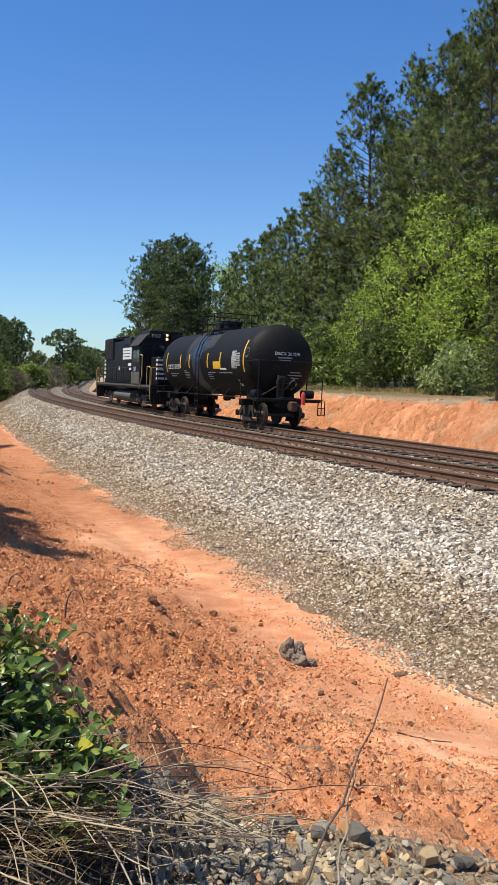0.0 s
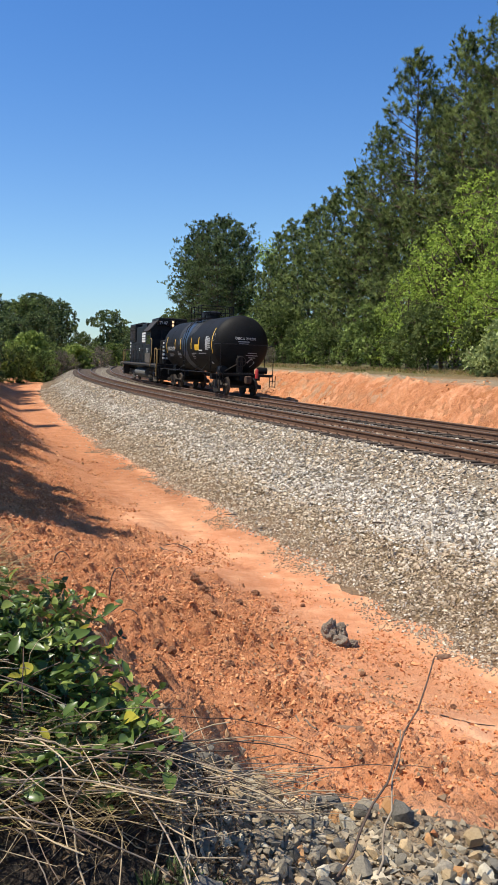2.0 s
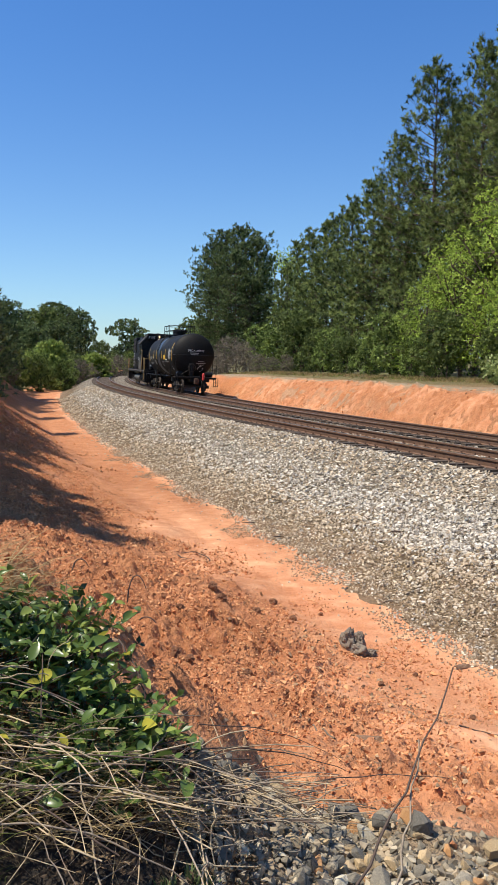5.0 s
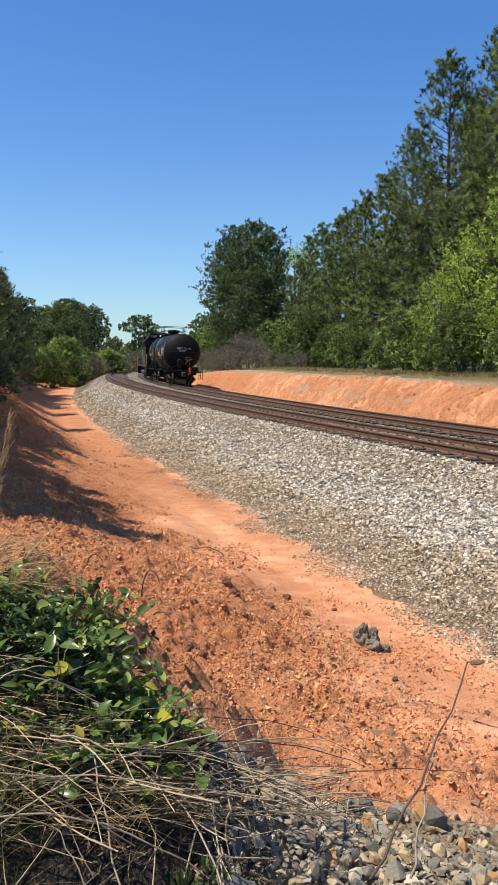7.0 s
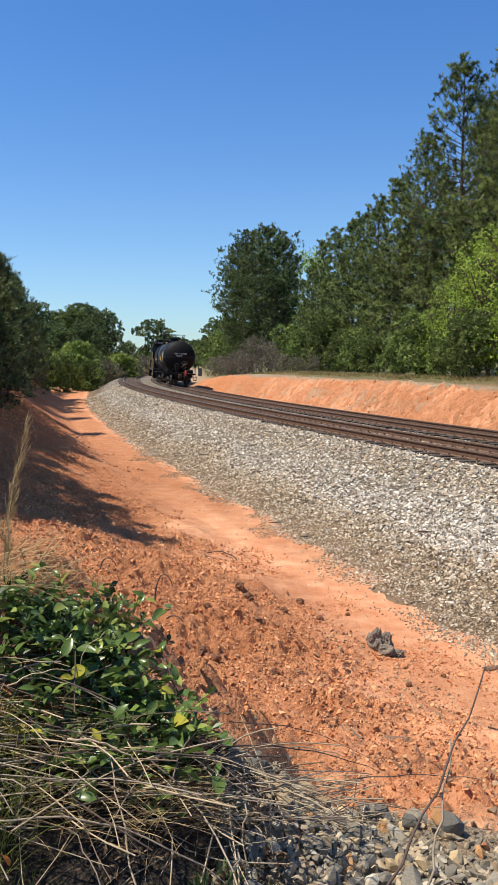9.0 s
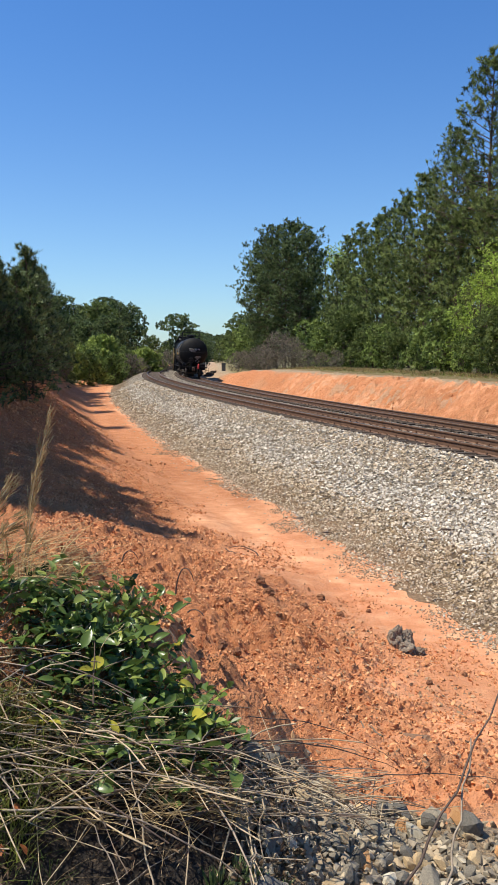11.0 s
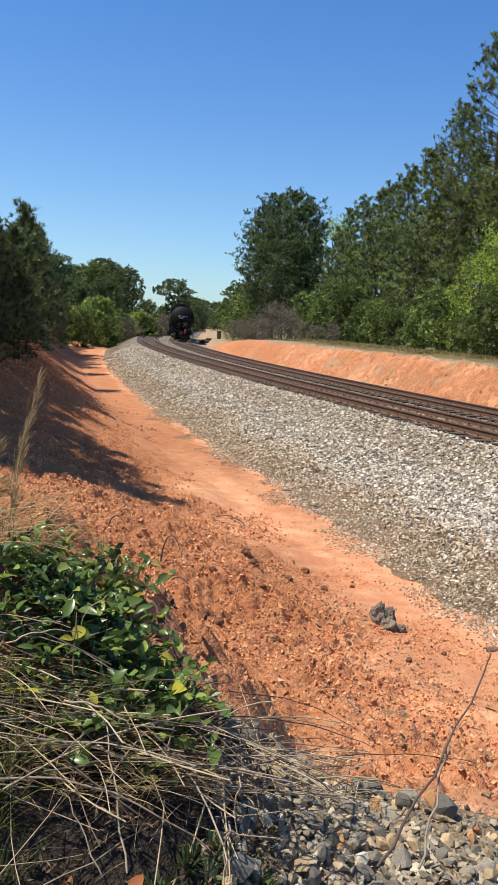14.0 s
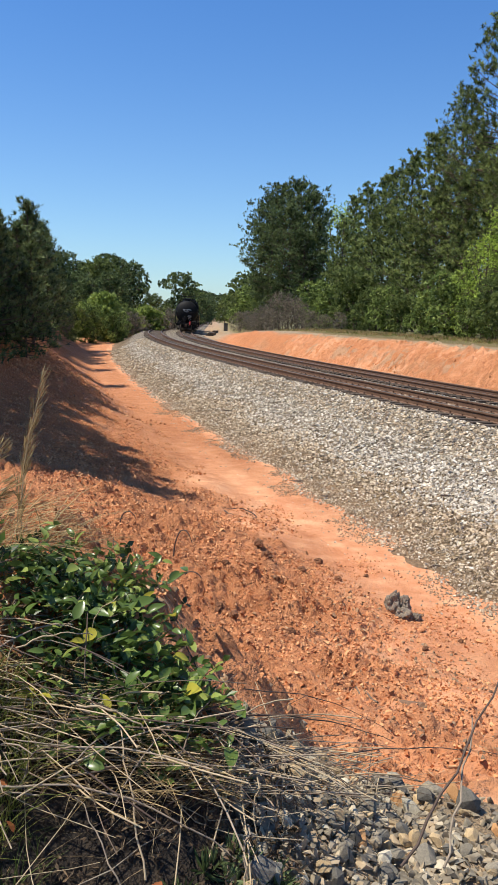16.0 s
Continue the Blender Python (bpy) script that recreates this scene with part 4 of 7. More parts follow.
def sideframe_mesh(base, mat):
    """A cast truck side: arched top, sloping ends to the bearings, spring window, open below."""
    bm = bmesh.new()
    h = base / 2
    for out in ([(-h - 0.2, 0.52), (-h + 0.2, 0.60), (-0.35, 0.80), (0.35, 0.80), (h - 0.2, 0.60), (h + 0.2, 0.52), (h + 0.2, 0.38), (h - 0.18, 0.36), (0.38, 0.66), (0.30, 0.36), (0.45, 0.16), (-0.45, 0.16), (-0.30, 0.36), (-0.38, 0.66), (-h + 0.18, 0.36), (-h - 0.2, 0.38)],):
        lo = [bm.verts.new((-0.07, y, z)) for y, z in out]
        hi = [bm.verts.new((0.07, y, z)) for y, z in out]
        bm.faces.new(lo)
        bm.faces.new(hi[::-1])
        for i in range(len(out)):
            j = (i + 1) % len(out)
            bm.faces.new((lo[i], hi[i], hi[j], lo[j]))
    bmesh.ops.recalc_face_normals(bm, faces=bm.faces)
    for y in (-h, h):
        bmesh.ops.create_cone(bm, cap_ends=True, segments=10, radius1=0.13, radius2=0.11, depth=0.3, matrix=Matrix.Translation((0, y, 0.457)) @ Matrix.Rotation(math.pi / 2, 4, "Y"))
    for y in (-0.2, 0, 0.2):
        for z in (0.24, 0.31, 0.38, 0.45):
            bmesh.ops.create_cone(bm, cap_ends=True, segments=8, radius1=0.08, radius2=0.08, depth=0.045, matrix=Matrix.Translation((0, y, z)))
    return finish(bm, "sideframe", mat)


WSET = wheelset_mesh()


def truck(parent, y, base, mat=STEEL, fancy=False):
    """A two-axle truck under a car: side frames, bolster, and wheelsets that turn."""
    bm = boxes((-0.98, -0.2, 0.5, 0.98, 0.2, 0.78), (-0.3, -0.32, 0.72, 0.3, 0.32, 0.9), bevel=0.03)
    if fancy:
        for s in (-1, 1):
            box(bm, s * 0.55, -base / 2 - 0.5, 0.55, s * 0.75, base / 2 + 0.5, 0.8)
            for yy in (-base / 2, base / 2):
                box(bm, s * 0.9, yy - 0.28, 0.66, s * 1.16, yy + 0.28, 0.86, bevel=0.04)
                box(bm, s * 1.0, yy - 0.62, 0.35, s * 1.14, yy - 0.5, 0.62)
                box(bm, s * 1.0, yy + 0.5, 0.35, s * 1.14, yy + 0.62, 0.62)
    t = part("truck", bm, mat, parent, "grimy two-axle truck")
    t.matrix_basis = pose(0, y, 0)
    sf = sideframe_mesh(base, mat)
    for s in (-1, 1):
        piece("sideframe", sf, t, pose(s * 1.0, 0, 0))
    for yy in (-base / 2, base / 2):
        w = piece("wheelset", WSET, t, pose(0, yy, WHEEL_R))
        WHEELSETS.append((w, yy))
    return t


def coupler(parent, y, s, z=0.84):
    bm = boxes((-0.12, y - 0.1, z - 0.12, 0.12, y + s * 0.45, z + 0.12), (-0.17, y + s * 0.32, z - 0.2, 0.13, y + s * 0.62, z + 0.2), bevel=0.05)
    return part("coupler", bm, OLDRUST, parent, "rusty knuckle coupler")


def tank_car():
    th = thing("tank_car", "black railway tank car with yellow reflectors and white stencilling", "tank car")
    prof = [(-SHELL_Y - HEAD * math.cos(a), max(0.01, SHELL_R * math.sin(a))) for a in np.linspace(0.0, math.pi / 2, 12)]
    prof += [(-SHELL_Y + 2 * SHELL_Y * k / 14, SHELL_R) for k in range(1, 14)]
    prof += [(-u, r) for u, r in prof[:12][::-1]]
    bm = lathe(prof, 56, "Y")
    bmesh.ops.translate(bm, verts=bm.verts, vec=(0, 0, SHELL_Z))
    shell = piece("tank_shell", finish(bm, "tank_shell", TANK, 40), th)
    for y in (-3.7, -1.2, 1.3, 3.8):
        piece("weld_seam", finish(lathe([(y - 0.02, SHELL_R + 0.001), (y - 0.012, SHELL_R + 0.006), (y + 0.012, SHELL_R + 0.006), (y + 0.02, SHELL_R + 0.001)], 56, "Y", False), "weld_seam", TANK), shell, pose(0, 0, SHELL_Z))
    # underframe: stub sills, bolsters, saddles, end platforms
    for s in (-1, 1):
        sill = boxes((-0.35, s * 3.6, 0.75, 0.35, s * 6.75, 1.18), (-1.35, s * 4.75, 0.78, 1.35, s * 5.15, 1.06), (-0.95, s * 4.6, 1.0, -0.6, s * 5.3, 1.62), (0.6, s * 4.6, 1.0, 0.95, s * 5.3, 1.62),
                     (-1.45, s * 6.55, 1.0, 1.45, s * 6.75, 1.14), bevel=0.02)
        part("underframe", sill, BLACK, th, "black steel stub sill and bolster")
        rows = [(-1.45, s * 5.95, 1.09, 1.45, s * 5.97, 1.13), (-1.45, s * 6.85, 1.09, 1.45, s * 6.87, 1.13)] + [(-1.45 + 0.1 * k, s * 5.97, 1.09, -1.42 + 0.1 * k, s * 6.85, 1.12) for k in range(30)]
        part("end_platform", boxes(*rows), STEEL, th, "open grating end platform")
        y = s * 6.85
        pipe("end_handrail", [(-1.5, s * 5.3, 1.1), (-1.5, s * 5.3, 2.48), (-1.46, s * 5.45, 2.60), (-1.42, y, 2.62), (1.42, y, 2.62), (1.5, s * 6.2, 2.60), (1.5, s * 5.3, 2.48), (1.5, s * 5.3, 1.1)], 0.022, BLACK, th)
        for x in (-1.42, 1.42):
            pipe("corner_post", [(x, y, 0.5), (x, y, 2.62 if x < 0 else 1.95)], 0.02, BLACK, th)
            step = boxes((x - 0.15, y - 0.03, 0.50, x + 0.15, y + 0.03, 0.54), (x - 0.15, y - 0.03, 0.78, x + 0.15, y + 0.03, 0.81), (x - 0.17, y - 0.02, 0.48, x - 0.14, y + 0.02, 1.1), (x + 0.14, y - 0.02, 0.48, x + 0.17, y + 0.02, 1.1))
            part("sill_step", step, BLACK, th)
        coupler(th, s * 6.7, s)
        pipe("air_hose", [(0.35, s * 6.8, 0.95), (0.42, s * 7.05, 0.75), (0.42, s * 7.15, 0.5), (0.38, s * 7.1, 0.35)], 0.03, BLACK, th)
        truck(th, s * 4.95, 1.78)
    # side handrails and their stanchions
    for sx in (-1, 1):
        pipe("side_rail", [(sx * 1.5, -5.3, 1.12), (sx * 1.52, 5.3, 1.12)], 0.025, BLACK, th)
        for y in (-3.4, -1.8, 1.6, 3.2):
            pipe("rail_bracket", [(sx * 1.5, y, 1.12), (sx * 0.95, y + 0.4, 1.62)], 0.02, BLACK, th)
        # ladder up to the manway
        rows = [((sx * 1.64, yy, 0.45), (sx * 1.66, yy, 2.9)) for yy in (-0.5, -0.08)]
        rows += [((sx * 1.66, yy, 2.9), (sx * 1.45, yy, 3.55)) for yy in (-0.5, -0.08)] + [((sx * 1.45, yy, 3.55), (sx * 0.95, yy, 4.2)) for yy in (-0.5, -0.08)]
        rows += [((sx * 1.65, -0.5, z), (sx * 1.65, -0.08, z)) for z in (0.5, 0.8, 1.1, 1.4, 1.7, 2.0, 2.3, 2.6, 2.9)] + [((sx * 1.5, -0.5, 3.4), (sx * 1.5, -0.08, 3.4)), ((sx * 1.2, -0.5, 3.85), (sx * 1.2, -0.08, 3.85))]
        piece("ladder", mesh_of("ladder", *bar_set(rows, 0.022), BLACK, False), th)
    # crossover platform with rails, manway and fittings on top
    part("top_platform", boxes((-0.95, -1.15, 4.12, -0.6, 1.15, 4.16), (0.6, -1.15, 4.12, 0.95, 1.15, 4.16), (-0.95, -1.2, 4.10, 0.95, -1.15, 4.18), (-0.95, 1.15, 4.10, 0.95, 1.2, 4.18)), STEEL, th)
    rows = []
    for x in (-0.95, 0.95):
        for y in (-1.15, -0.4, 0.45, 1.15):
            rows.append(((x, y, 3.9), (x, y, 4.86)))
        rows += [((x, -1.15, 4.86), (x, -0.35, 4.86)), ((x, 0.4, 4.86), (x, 1.15, 4.86)), ((x, -1.15, 4.48), (x, -0.35, 4.48)), ((x, 0.4, 4.48), (x, 1.15, 4.48))]
    for y in (-1.15, 1.15):
        rows += [((-0.95, y, 4.86), (0.95, y, 4.86)), ((-0.95, y, 4.48), (0.95, y, 4.48))]
    for sgn in (-1, 1):
        half = [r for r in rows if (r[0][1] + r[1][1]) * sgn > 0]
        piece("platform_railing", mesh_of("platform_railing", *bar_set(half, 0.024), BLACK, False), th)
    bm = lathe([(4.2, 0.42), (4.62, 0.42), (4.64, 0.47), (4.72, 0.47), (4.80, 0.36), (4.83, 0.05)], 20, "Z")
    for k in range(8):
        a = k * math.pi / 4
        box(bm, 0.46 * math.cos(a) - 0.035, 0.46 * math.sin(a) - 0.035, 4.6, 0.46 * math.cos(a) + 0.035, 0.46 * math.sin(a) + 0.035, 4.78)
    man = piece("manway", finish(bm, "manway", BLACK, 35), th)
    man.matrix_basis = pose(0, -0.35, -0.2)
    part("valve_housing", boxes((-0.35, 0.35, 4.0, 0.35, 1.0, 4.6), bevel=0.05), BLACK, th)
    # bottom outlet, brake gear
    bm = lathe([(0.85, 0.1), (0.9, 0.18), (1.1, 0.2), (1.35, 0.3)], 14, "Z")
    box(bm, -0.25, -0.45, 0.95, 0.25, -0.3, 1.3)
    part("bottom_outlet", bm, STEEL, th)
    bm = lathe([(-0.28, 0.05), (-0.25, 0.22), (0.25, 0.22), (0.28, 0.05)], 16, "Y")
    brake = piece("brake_cylinder", finish(bm, "brake_cylinder", BLACK, 40), th, pose(-0.9, -5.6, 1.3))
    bm = lathe([(-0.28, 0.04), (-0.25, 0.17), (0.25, 0.17), (0.28, 0.04)], 16, "X")
    piece("air_reservoir", finish(bm, "air_reservoir", BLACK, 40), th, pose(1.0, -6.35, 1.33))
    pipe("brake_rod", [(-0.2, -6.5, 1.75), (-0.9, -6.1, 1.25)], 0.025, STEEL, th)
    bm = lathe([(-0.02, 0.28), (0.02, 0.28), (0.03, 0.25), (-0.03, 0.25), (-0.02, 0.28)], 20, "Y", False)
    box(bm, -0.26, -0.015, -0.02, 0.26, 0.015, 0.02)
    box(bm, -0.02, -0.015, -0.26, 0.02, 0.015, 0.26)
    piece("hand_brake_wheel", finish(bm, "hand_brake_wheel", STEEL), th, pose(-0.25, -6.62, 1.75))
    part("brake_housing", boxes((-0.4, -6.5, 1.12, -0.1, -6.35, 2.05), bevel=0.03), BLACK, th)
    bm = lathe([(1.14, 0.02), (1.15, 0.085), (1.55, 0.085), (1.62, 0.06), (1.65, 0.02)], 12, "Z")
    piece("end_marker", finish(bm, "end_marker", RED, 40), th, pose(0.5, -7.0, -0.22), "red end-of-train marker")
    # reflectors, panels and stencilled lines on the left side and the rear head
    for y, z0, z1 in ((4.95, 2.15, 3.15), (2.7, 2.35, 3.0), (1.35, 2.35, 3.0), (-1.2, 2.35, 3.0), (-2.8, 2.3, 3.0), (-5.45, 2.15, 3.45)):
        piece("reflector", plain_mesh("reflector", *on_side(patch(0.11, z1 - z0), y, (z0 + z1) / 2), YELLOW), th, None, "yellow reflective strip")
    piece("placard", plain_mesh("placard", *on_side(patch(0.85, 0.32), -2.35, 2.45), YELLOW), th, None, "yellow placard panel")

    def bars(y, z, rows, mat, h=0.06, gap=0.11):
        v, f = [], []
        for k, wid in enumerate(rows):
            a, b = patch(wid, h, 2, 2)
            a = [(p[0] + wid / 2, p[1] - gap * k, 0) for p in a]
            f += [tuple(i + len(v) for i in q) for q in b]
            v += a
        piece("stencilled_lines", plain_mesh("stencilled_lines", *on_side((v, f), y, z), mat), th)

    bars(4.5, 2.18, [0.0, 1.3, 0.9], DIM, 0.05)
    bars(2.2, 2.2, [0.35, 0.7, 0.75, 0.7, 0.6], DIM, 0.04, 0.08)
    bars(-1.1, 2.12, [1.0, 0.5, 0.6, 0.55], DIM, 0.045, 0.09)
    bars(-2.6, 2.12, [1.5], DIM, 0.05)
    bars(-2.75, 2.28, [0.75], WHITE, 0.075)
    bars(-4.15, 3.0, [0.5, 0.85, 0.95, 0.9, 0.95, 0.9, 0.95, 0.6], DIM, 0.07, 0.095)
    bars(-4.15, 2.95, [0.25, 0.45, 0.3, 0.5, 0.35, 0.4, 0.3], PALE, 0.03, 0.095)
    piece("lettering", plain_mesh("lettering", *on_side(letters("DBCX 201270", 0.32), 3.7, 2.4), WHITE), th, None, "white stencilled reporting mark")
    piece("lettering", plain_mesh("lettering", *on_head(letters("DBCX 201270", 0.19), 0.06, 2.93), WHITE), th, None, "white stencilled reporting mark")
    for z, wid in ((2.77, 0.62), (2.66, 0.5)):
        piece("stencilled_line", plain_mesh("stencilled_line", *on_head(patch(wid, 0.06, 6, 1), -0.05, z), DIM), th)
    for z, wid in ((2.2, 0.5), (2.08, 0.7), (1.97, 0.4)):
        piece("stencilled_line", plain_mesh("stencilled_line", *on_head(patch(wid, 0.04, 6, 1), 0.45, z), DIM), th)
    for name, vf, mat in (("hazard_placard", on_head(([(-0.24, 0, 0), (0, -0.24, 0), (0.24, 0, 0), (0, 0.24, 0)], [(0, 1, 2, 3)]), 0.42, 1.72), DIM),
                          ("side_placard", on_side(([(-0.17, 0, 0), (0, -0.26, 0), (0.17, 0, 0), (0, 0.26, 0)], [(0, 1, 2, 3)]), -4.5, 1.62), WHITE)):
        piece(name, plain_mesh(name, *vf, mat), th, None, "diamond placard")
    ring = [(0.2 * math.cos(a), 0.2 * math.sin(a), 0) for a in np.linspace(0, 5.8, 20)]
    v, f = [], []
    for k, (x, y, _) in enumerate(ring):
        s = 0.9
        v += [(x, y, 0), (x * s, y * s, 0)]
        if k:
            f.append((2 * k - 2, 2 * k - 1, 2 * k + 1, 2 * k))
    piece("chalk_mark", plain_mesh("chalk_mark", *on_side((v, f), -5.75, 2.95), DIM), th)
    return th


def locomotive():
    th = thing("locomotive", "black diesel locomotive with white nose stripes and number boards", "locomotive")
    part("frame", boxes((-1.5, -8.3, 1.18, 1.5, 8.3, 1.42), (-0.9, -8.0, 0.95, 0.9, 8.0, 1.2), bevel=0.02), BLACK, th)
    part("sill_stripe", boxes((-1.515, -8.2, 1.30, -1.502, 8.2, 1.39), (1.502, -8.2, 1.30, 1.515, 8.2, 1.39)), GRIME, th, "dusty sill stripe")
    # long hood with doors, radiator section and fans
    hood = part("long_hood", boxes((-0.96, -3.4, 1.42, 0.96, 8.0, 4.25), (-1.06, 4.6, 3.05, 1.06, 7.6, 4.55), (-1.02, -1.0, 3.9, 1.02, 1.2, 4.42), bevel=0.05), BLACK, th)
    for k in range(15):
        y = -3.1 + 0.73 * k
        for s in (-1, 1):
            d = part("hood_door", boxes((s * 0.965, y, 1.62, s * 0.98, y + 0.66, 2.9), bevel=0.006), BLACK, hood)
    rows = [(1.065, 4.75 + 0.1 * k, 3.2, 1.08, 4.81 + 0.1 * k, 4.4) for k in range(28)]
    part("radiator_grille", boxes(*rows), STEEL, hood)
    part("radiator_grille", boxes(*[(-r[0], r[1], r[2], -r[3], r[4], r[5]) for r in rows]), STEEL, hood)
    for y in (5.0, 6.1, 7.2):
        bm = lathe([(4.52, 0.5), (4.70, 0.5), (4.70, 0.44), (4.60, 0.40), (4.60, 0.02)], 20, "Z")
        piece("radiator_fan", finish(bm, "radiator_fan", BLACK, 30), hood, pose(0, y, 0))
    part("exhaust_stack", boxes((-0.3, 1.6, 4.2, 0.3, 2.3, 4.6), bevel=0.04), STEEL, hood)
    # dynamic-brake bulge
    part("air_intake", boxes((-1.0, -3.3, 3.1, 1.0, -1.6, 4.35), bevel=0.04), BLACK, hood)
    # cab with sloping roof edges
    bm = bmesh.new()
    sec = [(-1.5, 1.42), (1.5, 1.42), (1.5, 3.75), (0.95, 4.42), (0.55, 4.58), (-0.55, 4.58), (-0.95, 4.42), (-1.5, 3.75)]
    a = [bm.verts.new((x, -5.75, z)) for x, z in sec]
    b = [bm.verts.new((x, -3.35, z)) for x, z in sec]
    bm.faces.new(a)
    bm.faces.new(b[::-1])
    for i in range(len(sec)):
        j = (i + 1) % len(sec)
        bm.faces.new((a[i], a[j], b[j], b[i]))
    bmesh.ops.recalc_face_normals(bm, faces=bm.faces)
    cab = part("cab", bm, BLACK, th)
    for s in (-1, 1):
        part("battery_box", boxes((s * 1.3, -5.65, 1.43, s * 1.53, -3.5, 2.12), bevel=0.02), GRIME, th, "dusty grey battery box")
    part("cab_roof", boxes((-1.02, -5.95, 4.40, 1.02, -3.2, 4.64), bevel=0.05), BLACK, cab)
    v = [(-1.66, -5.8, 3.70), (-0.98, -5.8, 4.50), (-0.98, -3.3, 4.50), (-1.66, -3.3, 3.70), (-1.64, -5.8, 3.66), (-0.95, -5.8, 4.45), (-0.95, -3.3, 4.45), (-1.64, -3.3, 3.66)]
    f = [(0, 1, 2, 3), (7, 6, 5, 4), (0, 4, 5, 1), (3, 2, 6, 7), (0, 3, 7, 4)]
    piece("roof_edge", plain_mesh("roof_edge", v, f, STEEL), cab)
    for y0, y1 in ((-5.45, -4.75), (-4.6, -3.9)):
        part("side_window", boxes((-1.512, y0, 2.75, -1.503, y1, 3.45), (1.503, y0, 2.75, 1.512, y1, 3.45)), GLASS, cab, "dark cab window")
        for s in (-1, 1):
            part("window_frame", boxes(*[(s * 1.515, q0, r0, s * 1.503, q1, r1) for q0, q1, r0, r1 in ((y0 - 0.05, y1 + 0.05, 3.45, 3.5), (y0 - 0.05, y1 + 0.05, 2.7, 2.75), (y0 - 0.05, y0, 2.75, 3.45), (y1, y1 + 0.05, 2.75, 3.45))]), STEEL, cab)
    for x in (-1.1, -0.38, 0.38, 1.1):
        part("windshield", boxes((x - 0.3, -5.765, 3.15, x + 0.3, -5.755, 3.75), bevel=0.003), GLASS, cab, "dark windshield pane")
    for x in (-0.66, 0.66):
        part("number_board", boxes((x - 0.42, -6.0, 4.12, x + 0.42, -5.75, 4.42), bevel=0.02), BLACK, cab)
        if x > 0:
            continue
        v, f = letters("7107", 0.3)
        piece("number", plain_mesh("number", [(x + p[0], -6.008, 4.27 + p[1]) for p in v], f, WHITE), cab, None, "white locomotive number")
    part("headlight_housing", boxes((-0.16, -6.02, 3.98, 0.16, -5.75, 4.5), bevel=0.04), BLACK, cab)
    for z in (4.13, 4.36):
        bm = lathe([(-0.03, 0.02), (-0.03, 0.075), (0.02, 0.09)], 14, "Y")
        piece("headlight", finish(bm, "headlight", LAMP), cab, pose(0, -6.02, z), "warm lit headlight")
    # short hood, steps, plow
    nose = part("short_hood", boxes((-0.85, -7.35, 1.42, 0.85, -5.7, 3.05), bevel=0.08), BLACK, th)
    for k in range(5):
        part("nose_stripe", boxes((-0.86, -7.36, 1.75 + 0.26 * k, 0.86, -7.05, 1.88 + 0.26 * k)), WHITE, nose, "white nose stripe")
    for s in (-1, 1):
        part("nose_walkway_guard", boxes((s * 1.5, -5.80, 1.42, s * 0.9, -5.76, 2.6)), BLACK, th)
    for k in range(5):
        part("hood_stripe", boxes((-0.985, 7.4, 1.75 + 0.3 * k, 0.985, 8.012, 1.9 + 0.3 * k)), WHITE, hood, "white end stripe")
    for s in (-1, 1):
        y = s * 8.35
        part("pilot", boxes((-1.45, y - 0.05, 0.35, 1.45, y + 0.05, 1.3), bevel=0.02), BLACK, th, "black end pilot with plow")
        for x in (-1, 1):
            part("step_well", boxes((x * 1.5, y - s * 0.75, 0.45, x * 1.05, y - s * 0.1, 0.5), (x * 1.5, y - s * 0.75, 0.78, x * 1.05, y - s * 0.1, 0.83), (x * 1.5, y - s * 0.75, 1.1, x * 1.05, y - s * 0.1, 1.15), (x * 1.5, y - s * 0.8, 0.4, x * 1.05, y - s * 0.75, 1.3)), STEEL, th)
            pipe("step_handrail", [(x * 1.5, y - s * 0.05, 0.6), (x * 1.5, y - s * 0.05, 2.35), (x * 1.5, y - s * 0.3, 2.45), (x * 1.48, y - s * 0.9, 2.45), (x * 1.48, y - s * 0.95, 1.42)], 0.028, HANDRAIL, th, "faded yellow step handrail")
        pipe("end_handrail", [(-1.45, y, 1.42), (-1.45, y, 2.4), (1.45, y, 2.4), (1.45, y, 1.42)], 0.022, HANDRAIL, th)
        coupler(th, s * 8.3, s)
        truck(th, s * 5.05, 2.75, GRIME, True)
    for s in (-1, 1):
        rows = [((s * 1.45, -3.2, 2.42), (s * 1.45, 7.3, 2.42))] + [((s * 1.45, -3.2 + 1.5 * k, 1.42), (s * 1.45, -3.2 + 1.5 * k, 2.42)) for k in range(8)]
        piece("side_handrail", mesh_of("side_handrail", *bar_set(rows, 0.02), STEEL, False), th)
    pipe("cab_handrail", [(-1.53, -5.85, 1.2), (-1.53, -6.4, 1.9), (-1.53, -6.4, 3.05), (-1.53, -6.2, 3.15), (-1.53, -5.8, 3.15)], 0.035, HANDRAIL, th, "faded yellow cab handrail")
    # fuel tank and air reservoirs
    bm = lathe([(-2.6, 0.1), (-2.55, 0.52), (2.55, 0.52), (2.6, 0.1)], 20, "Y")
    for v in bm.verts:
        v.co.x = v.co.x * 2.6
    piece("fuel_tank", finish(bm, "fuel_tank", GREYTANK, 40), th, pose(0, 0, 0.68), "dusty grey fuel tank")
    for x in (-1.18, 1.18):
        bm = lathe([(-1.4, 0.05), (-1.35, 0.17), (1.35, 0.17), (1.4, 0.05)], 14, "Y")
        piece("main_reservoir", finish(bm, "main_reservoir", GREYTANK, 40), th, pose(x, 0.2, 1.22), "dusty grey air reservoir")
